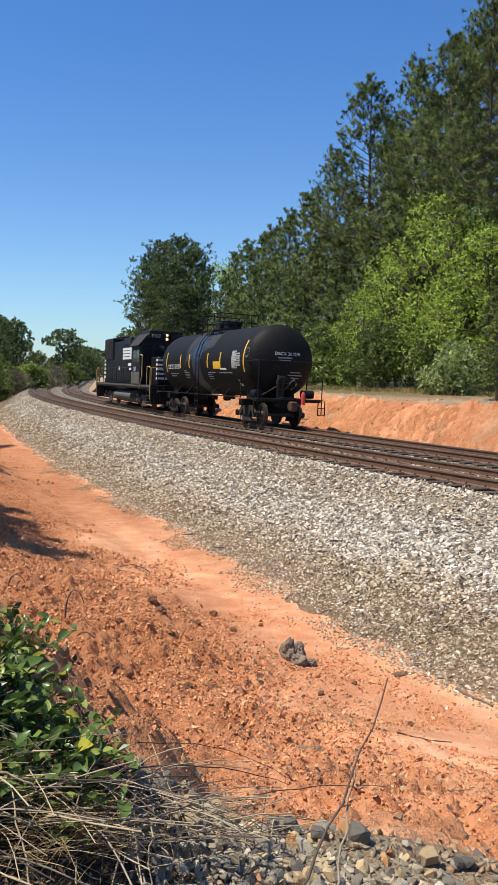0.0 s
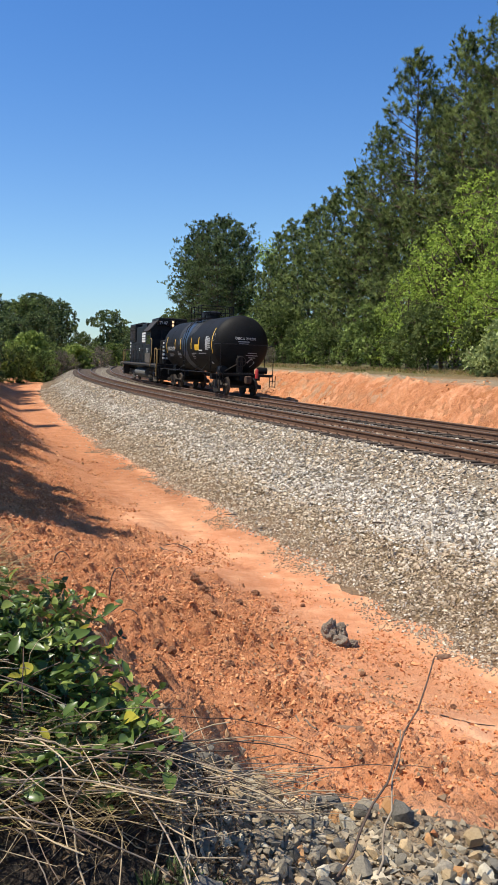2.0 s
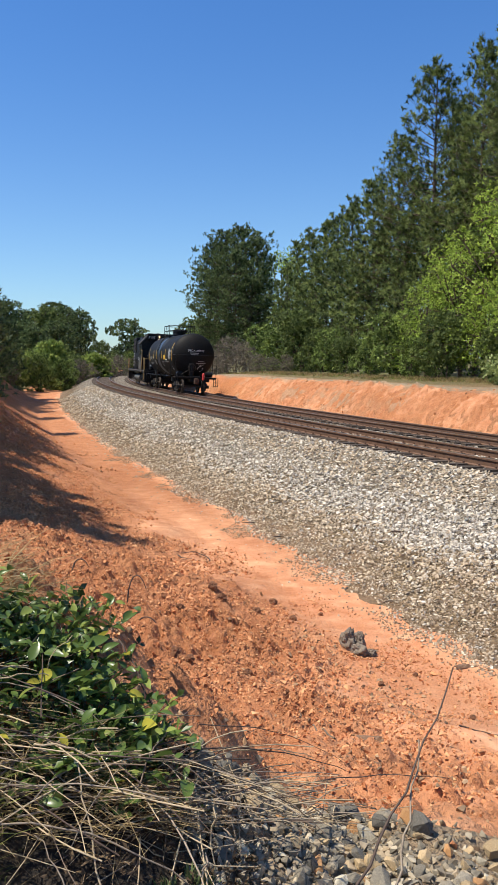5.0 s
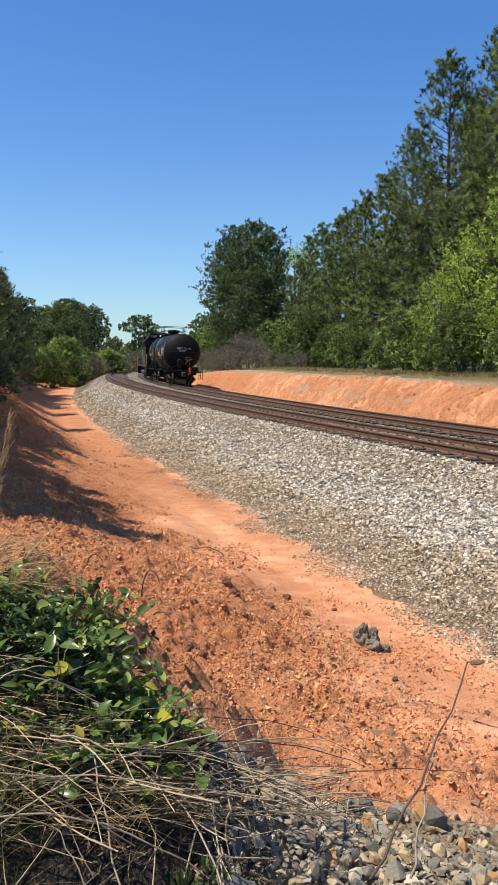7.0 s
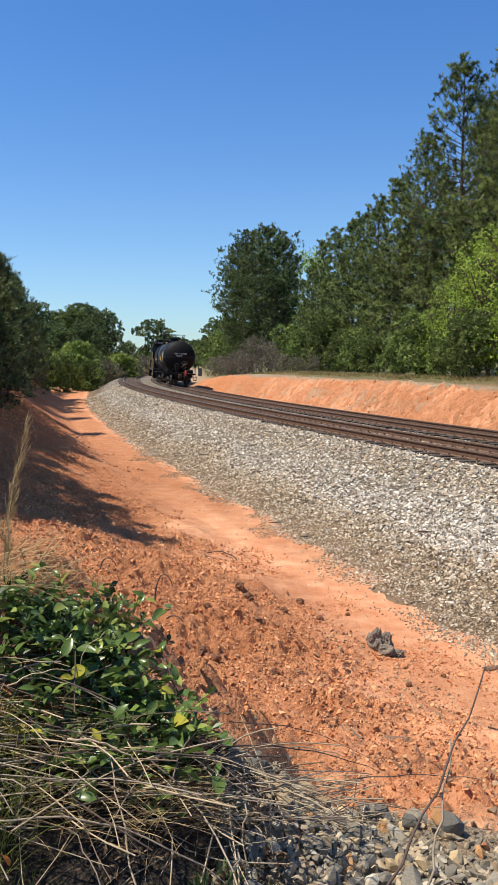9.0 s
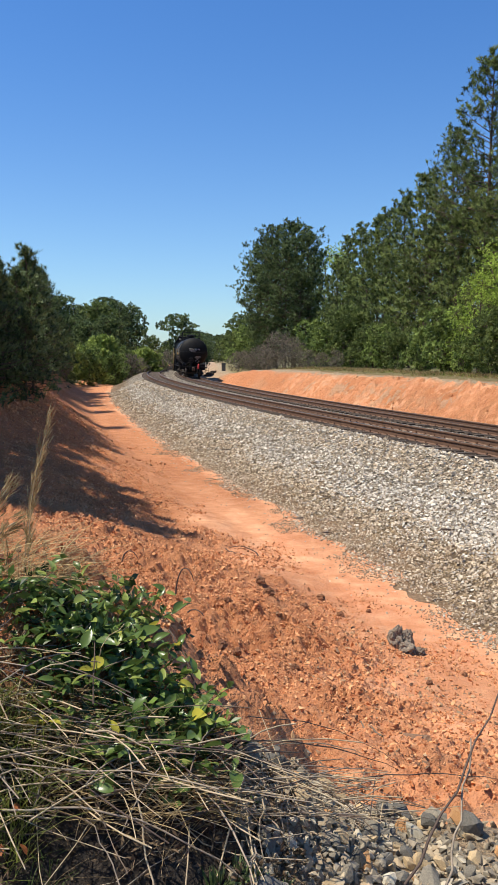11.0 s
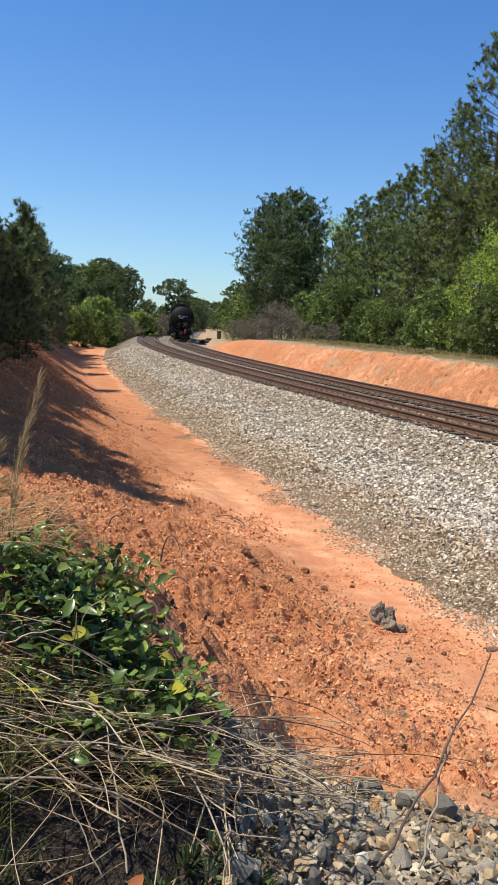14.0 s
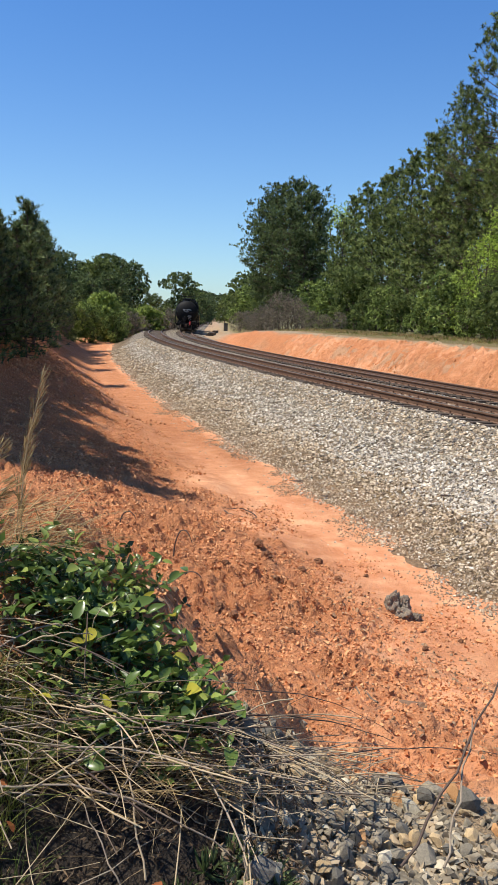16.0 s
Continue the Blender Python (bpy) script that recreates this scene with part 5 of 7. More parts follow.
    # plain white emblem bars and lettering on the hood side and the cab side
    rows = [(-0.985, -1.3, 3.0 + 0.2 * k, -0.965, 1.6, 3.15 + 0.2 * k) for k in range(4)] + [(-0.987, -1.5, 3.0, -0.966, -0.6, 3.75)]
    part("white_emblem", boxes(*rows), WHITE, hood, "white striped emblem bars")
    for y0, y1, z0, z1 in ((-1.6, -0.2, 2.55, 2.75), (-1.6, -0.5, 2.3, 2.45), (2.5, 2.8, 2.3, 2.55)):
        part("stencilled_line", boxes((-0.995, y0, z0, -0.982, y1, z1)), WHITE, hood)
    v, f = letters("7107", 0.42)
    piece("number", plain_mesh("number", [(-1.512, -4.3 - p[0], 2.3 + p[1]) for p in v], f, WHITE), cab, None, "white locomotive number")
    for k in range(3):
        part("horn", boxes((-0.1 + 0.12 * k, -4.8, 4.64, -0.02 + 0.12 * k, -4.3, 4.72), bevel=0.02), STEEL, cab)
    return th


tank = tank_car()
loco = locomotive()
SPEED, TANK_A, LOCO_A = 5.06, -165.2, -148.8


def car_pose(a):
    """Where a car stands on the far track, leaning with the track's cant, its chord along the line."""
    x, y = on_line(a, -4.71)
    return pose(float(x), float(y), TOP2 - 0.033, 0, CANT, heading(a))


# ---- stones, clods and debris ----
def hull(seed, points=11, flat=0.75):
    """A crushed stone: the hull of a few random points, about 1 across. Places and triangles."""
    rs = random.Random(seed)
    bm = bmesh.new()
    for _ in range(points):
        v = Vector((rs.gauss(0, 1), rs.gauss(0, 1), rs.gauss(0, 1))).normalized() * rs.uniform(0.42, 0.55)
        bm.verts.new((v.x * rs.uniform(0.95, 1.15), v.y * 0.85, v.z * flat))
    r = bmesh.ops.convex_hull(bm, input=bm.verts)
    bmesh.ops.delete(bm, geom=list({g for g in r["geom_interior"] if isinstance(g, bmesh.types.BMVert)}), context="VERTS")
    bmesh.ops.triangulate(bm, faces=bm.faces)
    bmesh.ops.recalc_face_normals(bm, faces=bm.faces)
    bm.verts.index_update()
    out = np.array([v.co[:] for v in bm.verts]), np.array([[v.index for v in f.verts] for f in bm.faces])
    bm.free()
    return out


def scatter(name, shapes, places, sizes, seed, mat, sink=0.25, tilt=0.5, flat=True):
    """Many loose pieces as one mesh: shapes laid at places, each turned and sized by chance."""
    rs = np.random.RandomState(seed)
    vs, fs, n = [], [], 0
    pick = rs.randint(len(shapes), size=len(places))
    for k, (v, f) in enumerate(shapes):
        p, s = places[pick == k], sizes[pick == k]
        m = len(p)
        if not m:
            continue
        a, b, c = rs.rand(m) * 6.283, rs.normal(size=m) * tilt, rs.normal(size=m) * tilt
        ca, sa, cb, sb, cc, sc = np.cos(a), np.sin(a), np.cos(b), np.sin(b), np.cos(c), np.sin(c)
        z, o = np.zeros(m), np.ones(m)
        rz = np.stack([np.stack([ca, -sa, z], -1), np.stack([sa, ca, z], -1), np.stack([z, z, o], -1)], 1)
        rx = np.stack([np.stack([o, z, z], -1), np.stack([z, cb, -sb], -1), np.stack([z, sb, cb], -1)], 1)
        ry = np.stack([np.stack([cc, z, sc], -1), np.stack([z, o, z], -1), np.stack([-sc, z, cc], -1)], 1)
        w = np.einsum("mij,mjk,mkl,vl->mvi", rz, rx, ry, v) * s[:, None, None] + p[:, None, :]
        w[:, :, 2] += (s * (0.33 - sink))[:, None]
        vs.append(w.reshape(-1, 3))
        fs.append((f[None] + (np.arange(m) * len(v))[:, None, None] + n).reshape(-1, 3))
        n += m * len(v)
    return mesh_of(name, np.concatenate(vs), np.concatenate(fs), mat, flat)


STONE_SHAPES = [hull(200 + k, 8) for k in range(8)]
GRAIN_SHAPES = [hull(350 + k, 6, 0.85) for k in range(12)]
CRUMB_SHAPES = [hull(300 + k, 8, 0.8) for k in range(6)]
rs = np.random.RandomState(5)


def strewn(a0, a1, w0, w1, per_m2):
    n = int((a1 - a0) * (w1 - w0) * per_m2)
    return rs.uniform(a0, a1, n), rs.uniform(w0, w1, n)


# ballast: full cover near, thinner and larger further along
ps, sz = [], []
for a0, a1, w0, w1, dens, big in ((-199, -187, 0.5, 5.3, 270, 0.080), (-187, -176, 0.5, 5.2, 190, 0.088), (-176, -158, 0.5, 5.1, 115, 0.10), (-193, -176, -3.3, 0.5, 60, 0.075), (-199, -186, 2.6, 5.9, 380, 0.058), (-186, -170, 2.8, 5.7, 170, 0.070), (-158, -125, 0.6, 5.0, 42, 0.13)):
    a, w = strewn(a0, a1, w0, w1, dens)
    keep = rs.rand(len(a)) < 1 - 0.97 * smooth(shoulder(a, w) + 0.5 * lumps(a * 0.8, w, 0.9, 3), 5.15, 5.5)
    a, w = a[keep], w[keep]
    x, y = on_line(a, w)
    ps.append(np.stack([x, y, np.maximum(ballast_z(a, w), ground_z(a, w))], -1))
    sz.append(big * rs.uniform(0.55, 1.45, len(a)) * (1 - 0.35 * smooth(w, 3.0, 4.8)))
ps, sz = np.concatenate(ps), np.concatenate(sz)
off = shoulder(*line_of(ps[:, 0], ps[:, 1]))
brown = rs.rand(len(ps)) < 0.08 + 0.8 * smooth(off + 0.8 * lumps(ps[:, 0], ps[:, 1], 2.2, 3), 3.1, 4.3) + 0.55 * (1 - smooth(off + 0.4 * lumps(ps[:, 0], ps[:, 1], 1.5, 3), 1.5, 2.5))
tagged(new("ballast_stones", scatter("ballast_stones", STONE_SHAPES, ps[~brown], sz[~brown], 1, STONES)), "loose pale grey crushed ballast stones beside the rails", "gravel", kind="stuff")
tagged(new("weathered_ballast_stones", scatter("weathered_ballast_stones", STONE_SHAPES, ps[brown], sz[brown], 11, BROWNSTONE)), "weathered brown-grey ballast stones down the shoulder", "gravel", kind="stuff")

# brown fines at the foot of the ballast
FINES = stone_material("brown_fines", [(0.0, (0.15, 0.10, 0.06)), (0.5, (0.33, 0.22, 0.13)), (1.0, (0.50, 0.37, 0.24))])
a, w = strewn(-199, -170, 3.4, 6.2, 800)
x, y = on_line(a, w)
keep = rs.rand(len(a)) < smooth(1.7 * lumps(x, y, 1.3, 4, 0.55) + 0.65 - 0.95 * np.abs(shoulder(a, w) - 4.85), 0.0, 0.35)
a, w, x, y = a[keep], w[keep], x[keep], y[keep]
ps = np.stack([x, y, np.maximum(ground_z(a, w), ballast_z(a, w))], -1)
tagged(new("gravel_fines", scatter("gravel_fines", GRAIN_SHAPES, ps, rs.uniform(0.02, 0.05, len(a)), 2, FINES)), "brown gravel fines along the foot of the ballast", "gravel", kind="stuff")

HEAP_EDGE = ([-0.6, -0.30, -0.15, -0.05, 0.07, 0.19, 0.31, 0.43, 0.7, 1.1], [2.3, 2.4, 2.75, 2.95, 3.05, 2.95, 2.7, 2.55, 2.4, 2.45])


def crumbs(x, y, size, seed):
    """Heights of a field of rounded clods of about the given size, 0 to 1 (arrays)."""
    i, j = np.floor(x / size).astype(int), np.floor(y / size).astype(int)
    best = np.zeros_like(x)
    for p in (-1, 0, 1):
        for q in (-1, 0, 1):
            u, v = (i + p + 40 * seed) % 256, (j + q + 90) % 256
            r = 0.25 + 0.55 * LATTICE[v, u] ** 1.5
            dx = x / size - (i + p + LATTICE[u, v])
            dy = y / size - (j + q + LATTICE[(u + 71) % 256, v])
            best = np.maximum(best, np.sqrt(np.maximum(r * r - dx * dx - dy * dy, 0)) * (0.6 + 0.8 * LATTICE[u, (v + 37) % 256]))
    return best


def loose(a, w):
    """How far the loosened clay lies above the firm ground, and how loose it is (arrays)."""
    x, y = on_line(a, w)
    out = smooth(w + 1.1 * lumps(x, y, 1.8, 3), 6.3, 7.8) * (0.5 + 0.5 * smooth(lumps(x + 7, y, 0.9, 3), -0.35, 0.25)) * (1 - 0.3 * smooth(x, 0.4, 1.6))
    out = out * smooth(w, 6.0, 6.5) * (1 - smooth(w, 10.6, 11.0)) * smooth(a, -198.4, -197.8) * (1 - smooth(a, -187.5, -186.2))
    past = y - np.interp(x, *HEAP_EDGE)
    out = out * smooth(past, -0.05, 0.4)
    u, v = x + 0.02 * lumps(x, y, 0.11, 2), y + 0.02 * lumps(x + 5, y, 0.11, 2)
    high = 0.07 * crumbs(u, v, 0.17, 1) + 0.105 * crumbs(u, v, 0.085, 2) - 0.05 * smooth(lumps(x, y, 0.16, 3, 0.6), 0.05, 0.35) + 0.06 * lumps(x, y, 0.35, 3)
    return out * high + 0.055 * smooth(out, 0.04, 0.3) - 0.03 - 0.06 * (1 - smooth(past, -0.3, 0.1)), out


# the loosened crust of the bank: clods grown together
crust, CA, CW = sheet("clay_crust", np.arange(-198.4, -186.2, 0.025), np.arange(6.0, 10.7, 0.025), lambda a, w: ground_z(a, w) + loose(a, w)[0], GROUND)
cx, cy = on_line(CA, CW)
soft_ = np.interp(loose(CA, CW)[1], [0, 0.3, 1], [0.60, 0.38, 0.22]) + 0.50 * smooth(cx, -1.0, 0.7) * (0.5 + 0.5 * smooth(lumps(cx, cy, 0.8, 3), -0.2, 0.3))
crust.attributes.new("zone", "FLOAT_COLOR", "POINT").data.foreach_set("color", np.stack([soft_, soft_ * 0, soft_ * 0, soft_ * 0 + 1], -1).astype(np.float32).ravel())
tagged(new("clay_crust", crust), "loose crumbled red clay crust on the bank", "soil", kind="stuff")

# crumbs of red clay lying thick on the crust, coarser further off and down the slope
for name, a0, a1, per, lo, hi, skew in (("clay_crumbs", -198.0, -190.5, 1700, 0.015, 0.046, 2.2), ("clay_clods", -199.0, -184.0, 150, 0.030, 0.080, 3.4), ("bank_crumbs", -190.5, -178.0, 560, 0.020, 0.056, 2.2), ("far_bank_crumbs", -178.0, -160.0, 120, 0.04, 0.11, 2.2)):
    a, w = strewn(a0, a1, 5.0, 10.4, per)
    x, y = on_line(a, w)
    r = np.hypot(x, y)
    patch_ = smooth(lumps(x + 7, y, 0.7, 4, 0.6), -0.30, 0.15)
    spread_ = smooth(w + 1.3 * lumps(x, y, 1.6, 3), 6.0, 7.4) * (0.15 + 0.85 * patch_) + 0.5 * smooth(lumps(x * 1.3, y * 0.8, 0.9, 4, 0.6), 0.05, 0.35) * smooth(w, 5.2, 6.0)
    keep = (y > np.interp(x, *HEAP_EDGE)) & (rs.rand(len(a)) < spread_) & ((x > -0.75 * y + 0.4) | (y > 6))
    a, w, x, y, r = a[keep], w[keep], x[keep], y[keep], r[keep]
    size = (lo + (hi - lo) * rs.rand(len(a)) ** skew) * np.interp(r, [2.5, 6, 12], [0.55, 0.95, 1.15])
    tagged(new(name, scatter(name, GRAIN_SHAPES, np.stack([x, y, ground_z(a, w) + np.maximum(loose(a, w)[0], 0)], -1), size, 3, CLODS, 0.15, 0.8)), "crumbled red clay clods covering the bank", "soil", kind="stuff")

# the eroded face of the cut bank across the tracks
def eroded(a, w):
    x, y = on_line(a, w)
    edge = smooth(-w, 7.1, 7.6) * (1 - smooth(-w, 10.0, 10.6)) * smooth(a, -199.5, -198) * (1 - smooth(a, -146, -141))
    scarp = lumps(x * 0.8 + 3, y * 0.8, 0.9, 4, 0.6)
    step = 0.075 * (smooth(scarp, 0.02, 0.10) + smooth(scarp, 0.26, 0.32))
    return edge * (step + 0.075 * crumbs(x, y, 0.24, 3) + 0.045 * lumps(x, y, 0.25, 3)) - 0.05 + 0.03 * edge, scarp


face_, FA, FW = sheet("bank_crust", np.arange(-199.5, -141, 0.11), np.arange(-10.6, -7.1, 0.09), lambda a, w: ground_z(a, w) + eroded(a, w)[0], GROUND)
fx, fy = on_line(FA, FW)
tan = np.clip(0.5 * smooth(lumps(FA * 0.4 + 30, FW * 0.9, 1.1, 5, 0.65), 0.05, 0.4) + smooth(-FW + 0.5 * lumps(fx, fy, 0.8, 3), 9.5, 10.2), 0, 1)
pale = 0.3 + 0.35 * smooth(lumps(fx + 8, fy, 1.2, 4), -0.15, 0.3)
face_.attributes.new("zone", "FLOAT_COLOR", "POINT").data.foreach_set("color", np.stack([pale, pale * 0, tan, pale * 0 + 1], -1).astype(np.float32).ravel())
face_.polygons.foreach_set("use_smooth", np.zeros(len(face_.polygons), bool))
tagged(new("bank_crust", face_), "eroded orange clay face of the cut bank", "soil", kind="stuff")

# clods and dirt on the cut bank across the tracks
a, w = strewn(-199, -150, -10.4, -7.0, 16)
keep = rs.rand(len(a)) < 0.25 + 0.75 * smooth(lumps(a * 0.5, w, 1.0, 3), -0.1, 0.4)
a, w = a[keep], w[keep]
x, y = on_line(a, w)
tagged(new("bank_clods", scatter("bank_clods", CRUMB_SHAPES, np.stack([x, y, ground_z(a, w)], -1), 0.04 + 0.16 * rs.rand(len(a)) ** 3, 31, CLODS, 0.35)), "orange clay clods on the cut bank", "soil", kind="stuff")

# grey chips of stone mixed into the clay near the gravel
CHIPS = stone_material("mixed_chips", [(0.0, (0.10, 0.060, 0.034)), (0.4, (0.28, 0.16, 0.085)), (0.8, (0.48, 0.25, 0.11)), (1.0, (0.55, 0.39, 0.24))])
n = 9000
x, y = rs.uniform(-1.4, 3.0, n), 2.4 + 7.2 * rs.rand(n)
a, w = line_of(x, y)
keep = (w > 5.4) & (rs.rand(n) < np.exp(-np.maximum(y - np.interp(x, *HEAP_EDGE), 0) / 0.5) * 0.8 + 0.55 * smooth(lumps(x + 2, y, 1.0, 4, 0.6), -0.05, 0.3) * smooth(x + 0.15 * y, 0.2, 1.2) + 0.03)
a, w, x, y = a[keep], w[keep], x[keep], y[keep]
tagged(new("stone_chips", scatter("stone_chips", STONE_SHAPES, np.stack([x, y, ground_z(a, w) + np.maximum(loose(a, w)[0], 0)], -1), (0.014 + 0.045 * rs.rand(len(a)) ** 2.2) * (0.7 + 0.06 * y), 4, CHIPS, 0.3)), "small grey and tan stone chips lying in the clay", "gravel", kind="stuff")


def zg(x, y):
    if y < 2.3:
        return ground_at(x, y)
    a, w = line_of(x, y)
    return ground_at(x, y) + max(0.0, float(loose(a, w)[0]))


# the gravel heap before the camera: each larger stone a piece
HEAP = [mottled("heap_stone_" + n, d, l, 14, 0.85, 0, 0.5, 0.006, 0.3) for n, d, l in (("grey", (0.16, 0.135, 0.10), (0.38, 0.33, 0.25)), ("pale", (0.42, 0.36, 0.26), (0.74, 0.66, 0.50)),
        ("tan", (0.34, 0.23, 0.12), (0.60, 0.45, 0.26)), ("rusty", (0.40, 0.19, 0.07), (0.58, 0.32, 0.14)), ("dark", (0.07, 0.065, 0.055), (0.20, 0.18, 0.15)))]
HEAPFILL = stone_material("heap_pebbles", [(0.0, (0.05, 0.04, 0.028)), (0.4, (0.20, 0.16, 0.11)), (0.75, (0.40, 0.28, 0.16)), (1.0, (0.62, 0.54, 0.40))])
heap = thing("gravel_heap", "heap of mixed grey, white and rusty gravel stones", "gravel heap")
meshes = [mesh_of("stone", *hull(400 + k, 16 + k % 6, 0.66), HEAP[(0, 4, 2, 4, 3, 2, 1, 2, 0, 0)[k % 10]]) for k in range(20)]
rg = random.Random(8)
placed = 0
while placed < 298:
    x, y = rg.uniform(-0.45, 1.1), rg.uniform(1.7, 3.8)
    if y > np.interp(x, *HEAP_EDGE) + rg.gauss(0.02, 0.17) or x < -0.30 - 0.1 * (y - 2):
        continue
    s = rg.uniform(0.03, 0.062) * (1.6 if rg.random() < 0.22 else 1)
    piece("stone", meshes[rg.randrange(20)], heap, pose(x, y, zg(x, y) + s * rg.uniform(0.15, 0.45), rg.uniform(-60, 60), rg.uniform(-60, 60), rg.uniform(0, 360)) @ Matrix.Scale(s, 4))
    placed += 1
n = 17000
x, y = rs.uniform(-0.5, 1.2, n), 1.6 + 2.4 * rs.rand(n)
keep = (y < np.interp(x, *HEAP_EDGE) + rs.normal(size=n) * 0.2 - 0.05) & (x > -0.32 - 0.1 * (y - 2))
x, y = x[keep], y[keep]
n = len(x)
a, w = line_of(x, y)
tagged(piece("pebble_fill", scatter("pebble_fill", STONE_SHAPES, np.stack([x, y, ground_z(a, w)], -1), 0.014 + 0.036 * rs.rand(n) ** 1.5, 6, HEAPFILL, 0.2), heap), kind="stuff")


def lump(name, x, y, size, seed, mat, label, category, group="", tall=0.8, sink=0.15, fine=3):
    """A single rough lump on the ground."""
    bm = bmesh.new()
    bmesh.ops.create_icosphere(bm, subdivisions=fine, radius=0.5)
    for v in bm.verts:
        k = 1 + 0.45 * noise.noise(v.co * 2.3 + Vector((seed, 0, 0))) + 0.30 * noise.noise(v.co * 6 + Vector((0, seed, 0))) + 0.16 * noise.noise(v.co * 14) + 0.05 * noise.noise(v.co * 30)
        v.co = Vector((v.co.x * k, v.co.y * k * 0.85, v.co.z * k * tall))
    ob = new(name, finish(bm, name, mat))
    ob.matrix_basis = pose(x, y, zg(x, y) + size * (0.5 * tall - sink), 0, 0, seed * 47) @ Matrix.Scale(size, 4)
    return tagged(ob, label, category, group)


ASPHALT = mottled("crumbling_asphalt", (0.11, 0.085, 0.062), (0.40, 0.32, 0.24), 12, 0.95, 0, 0.5, 0.02)
MUD = mottled("dark_dirt_clod", (0.20, 0.085, 0.04), (0.44, 0.20, 0.10), 12, 0.95, 0, 0.9, 0.02)
chunk = thing("asphalt_chunk", "broken chunk of dark grey asphalt on the clay", "rubble")
for dx, dy, s, hgt, seed in ((-0.07, 0.05, 0.19, 1.45, 1), (0.05, 0.07, 0.17, 1.55, 2), (0.04, -0.08, 0.19, 0.8, 3), (0.19, -0.02, 0.12, 0.85, 4)):
    o = lump("chunk_piece", 0.53 + dx, 9.15 + dy, s, seed, ASPHALT, "", "", tall=hgt, fine=4)
    for key in ("category", "label"):
        if key in o:
            del o[key]
    m = o.matrix_basis.copy()
    o.parent = chunk
    o.matrix_basis = m
for k, (x, y, s) in enumerate(((0.40, 9.33, 0.11), (-1.25, 10.31, 0.16), (-1.09, 9.85, 0.19), (-0.67, 10.08, 0.13), (-0.49, 10.87, 0.15), (-0.2, 10.22, 0.13), (-0.92, 9.31, 0.11), (-0.60, 7.66, 0.12), (-1.36, 7.93, 0.16),
                               (-1.18, 7.8, 0.13), (0.16, 10.7, 0.08), (0.75, 8.2, 0.09), (1.15, 8.6, 0.08), (-0.1, 8.6, 0.07), (-1.5, 9.2, 0.12), (0.3, 7.2, 0.09), (1.5, 7.3, 0.08), (-2.5, 8.7, 0.17), (-0.2, 6.6, 0.09))):
    lump("dirt_clod", x, y, s * 0.8, 5 + k, MUD, "dark dried clod of dirt on the red clay", "dirt clod", "dirt clods in the ditch", tall=0.75)


def stick(name, points, r0, r1, mat, label, category="stick", group=""):
    """A stick or cane through points, thinning towards its end."""
    n = len(points) - 1
    p = np.array(points, float)
    d = np.gradient(p, axis=0)
    d /= np.linalg.norm(d, axis=1, keepdims=True)
    u = np.cross(d, (0.21, 0.13, 0.97))
    u /= np.linalg.norm(u, axis=1, keepdims=True)
    w, ang = np.cross(d, u), np.arange(6) * math.pi / 3
    r = np.linspace(r0, r1, n + 1)[:, None, None]
    ring = p[:, None] + r * (np.cos(ang)[None, :, None] * u[:, None] + np.sin(ang)[None, :, None] * w[:, None])
    i = np.arange((n + 1) * 6).reshape(n + 1, 6)
    j = np.roll(i, -1, 1)
    ob = new(name, mesh_of(name, ring.reshape(-1, 3), np.stack([i[:-1], j[:-1], j[1:], i[1:]], -1).reshape(-1, 4), mat, False))
    return tagged(ob, label, category, group)


DEADWOOD = mottled("weathered_dead_wood", (0.09, 0.06, 0.04), (0.27, 0.195, 0.135), 20, 0.9, 0, 0.4, 0.003)
DARKTWIG = mottled("dark_twig", (0.055, 0.036, 0.026), (0.15, 0.10, 0.075), 25, 0.85, 0, 0.4, 0.003)
STRAW = mottled("dry_straw", (0.31, 0.225, 0.13), (0.60, 0.47, 0.30), 18, 0.8, 0, 0.2, 0.002)
PALESTEM = mottled("pale_dry_stem", (0.19, 0.145, 0.10), (0.42, 0.335, 0.245), 18, 0.85, 0, 0.2, 0.002)

# slabs of wood on the ballast and bark in the ditch
for x, y, ln, rz in ((1.47, 13.92, 0.36, 8), (-1.26, 16.5, 0.42, 32), (-0.53, 15.1, 0.40, 25), (-4.2, 26.0, 0.5, 15)):
    a, w = line_of(x, y)
    bm = bmesh.new()
    pick = random.Random(int(ln * 1000 + rz))
    for k in range(16):
        u = pick.uniform(-0.5, 0.5)
        bm.verts.new((u * ln, pick.uniform(-0.035, 0.035) * (1 - 0.9 * abs(u)), pick.uniform(-0.012, 0.016) + 0.02 * u))
    bmesh.ops.convex_hull(bm, input=bm.verts)
    ob = new("wood_slab", finish(bm, "wood_slab", DARKTWIG))
    ob.matrix_basis = pose(x, y, max(float(ballast_z(a, w)), float(ground_z(a, w))) + 0.045, 4, 6, rz)
    tagged(ob, "dark splintered wood slab lying on the stones", "wood", "wood slabs on the ballast")
BARKPIECE = mottled("bark_slab", (0.14, 0.075, 0.045), (0.33, 0.20, 0.12), 30, 0.9, 0, 0.6, 0.006)
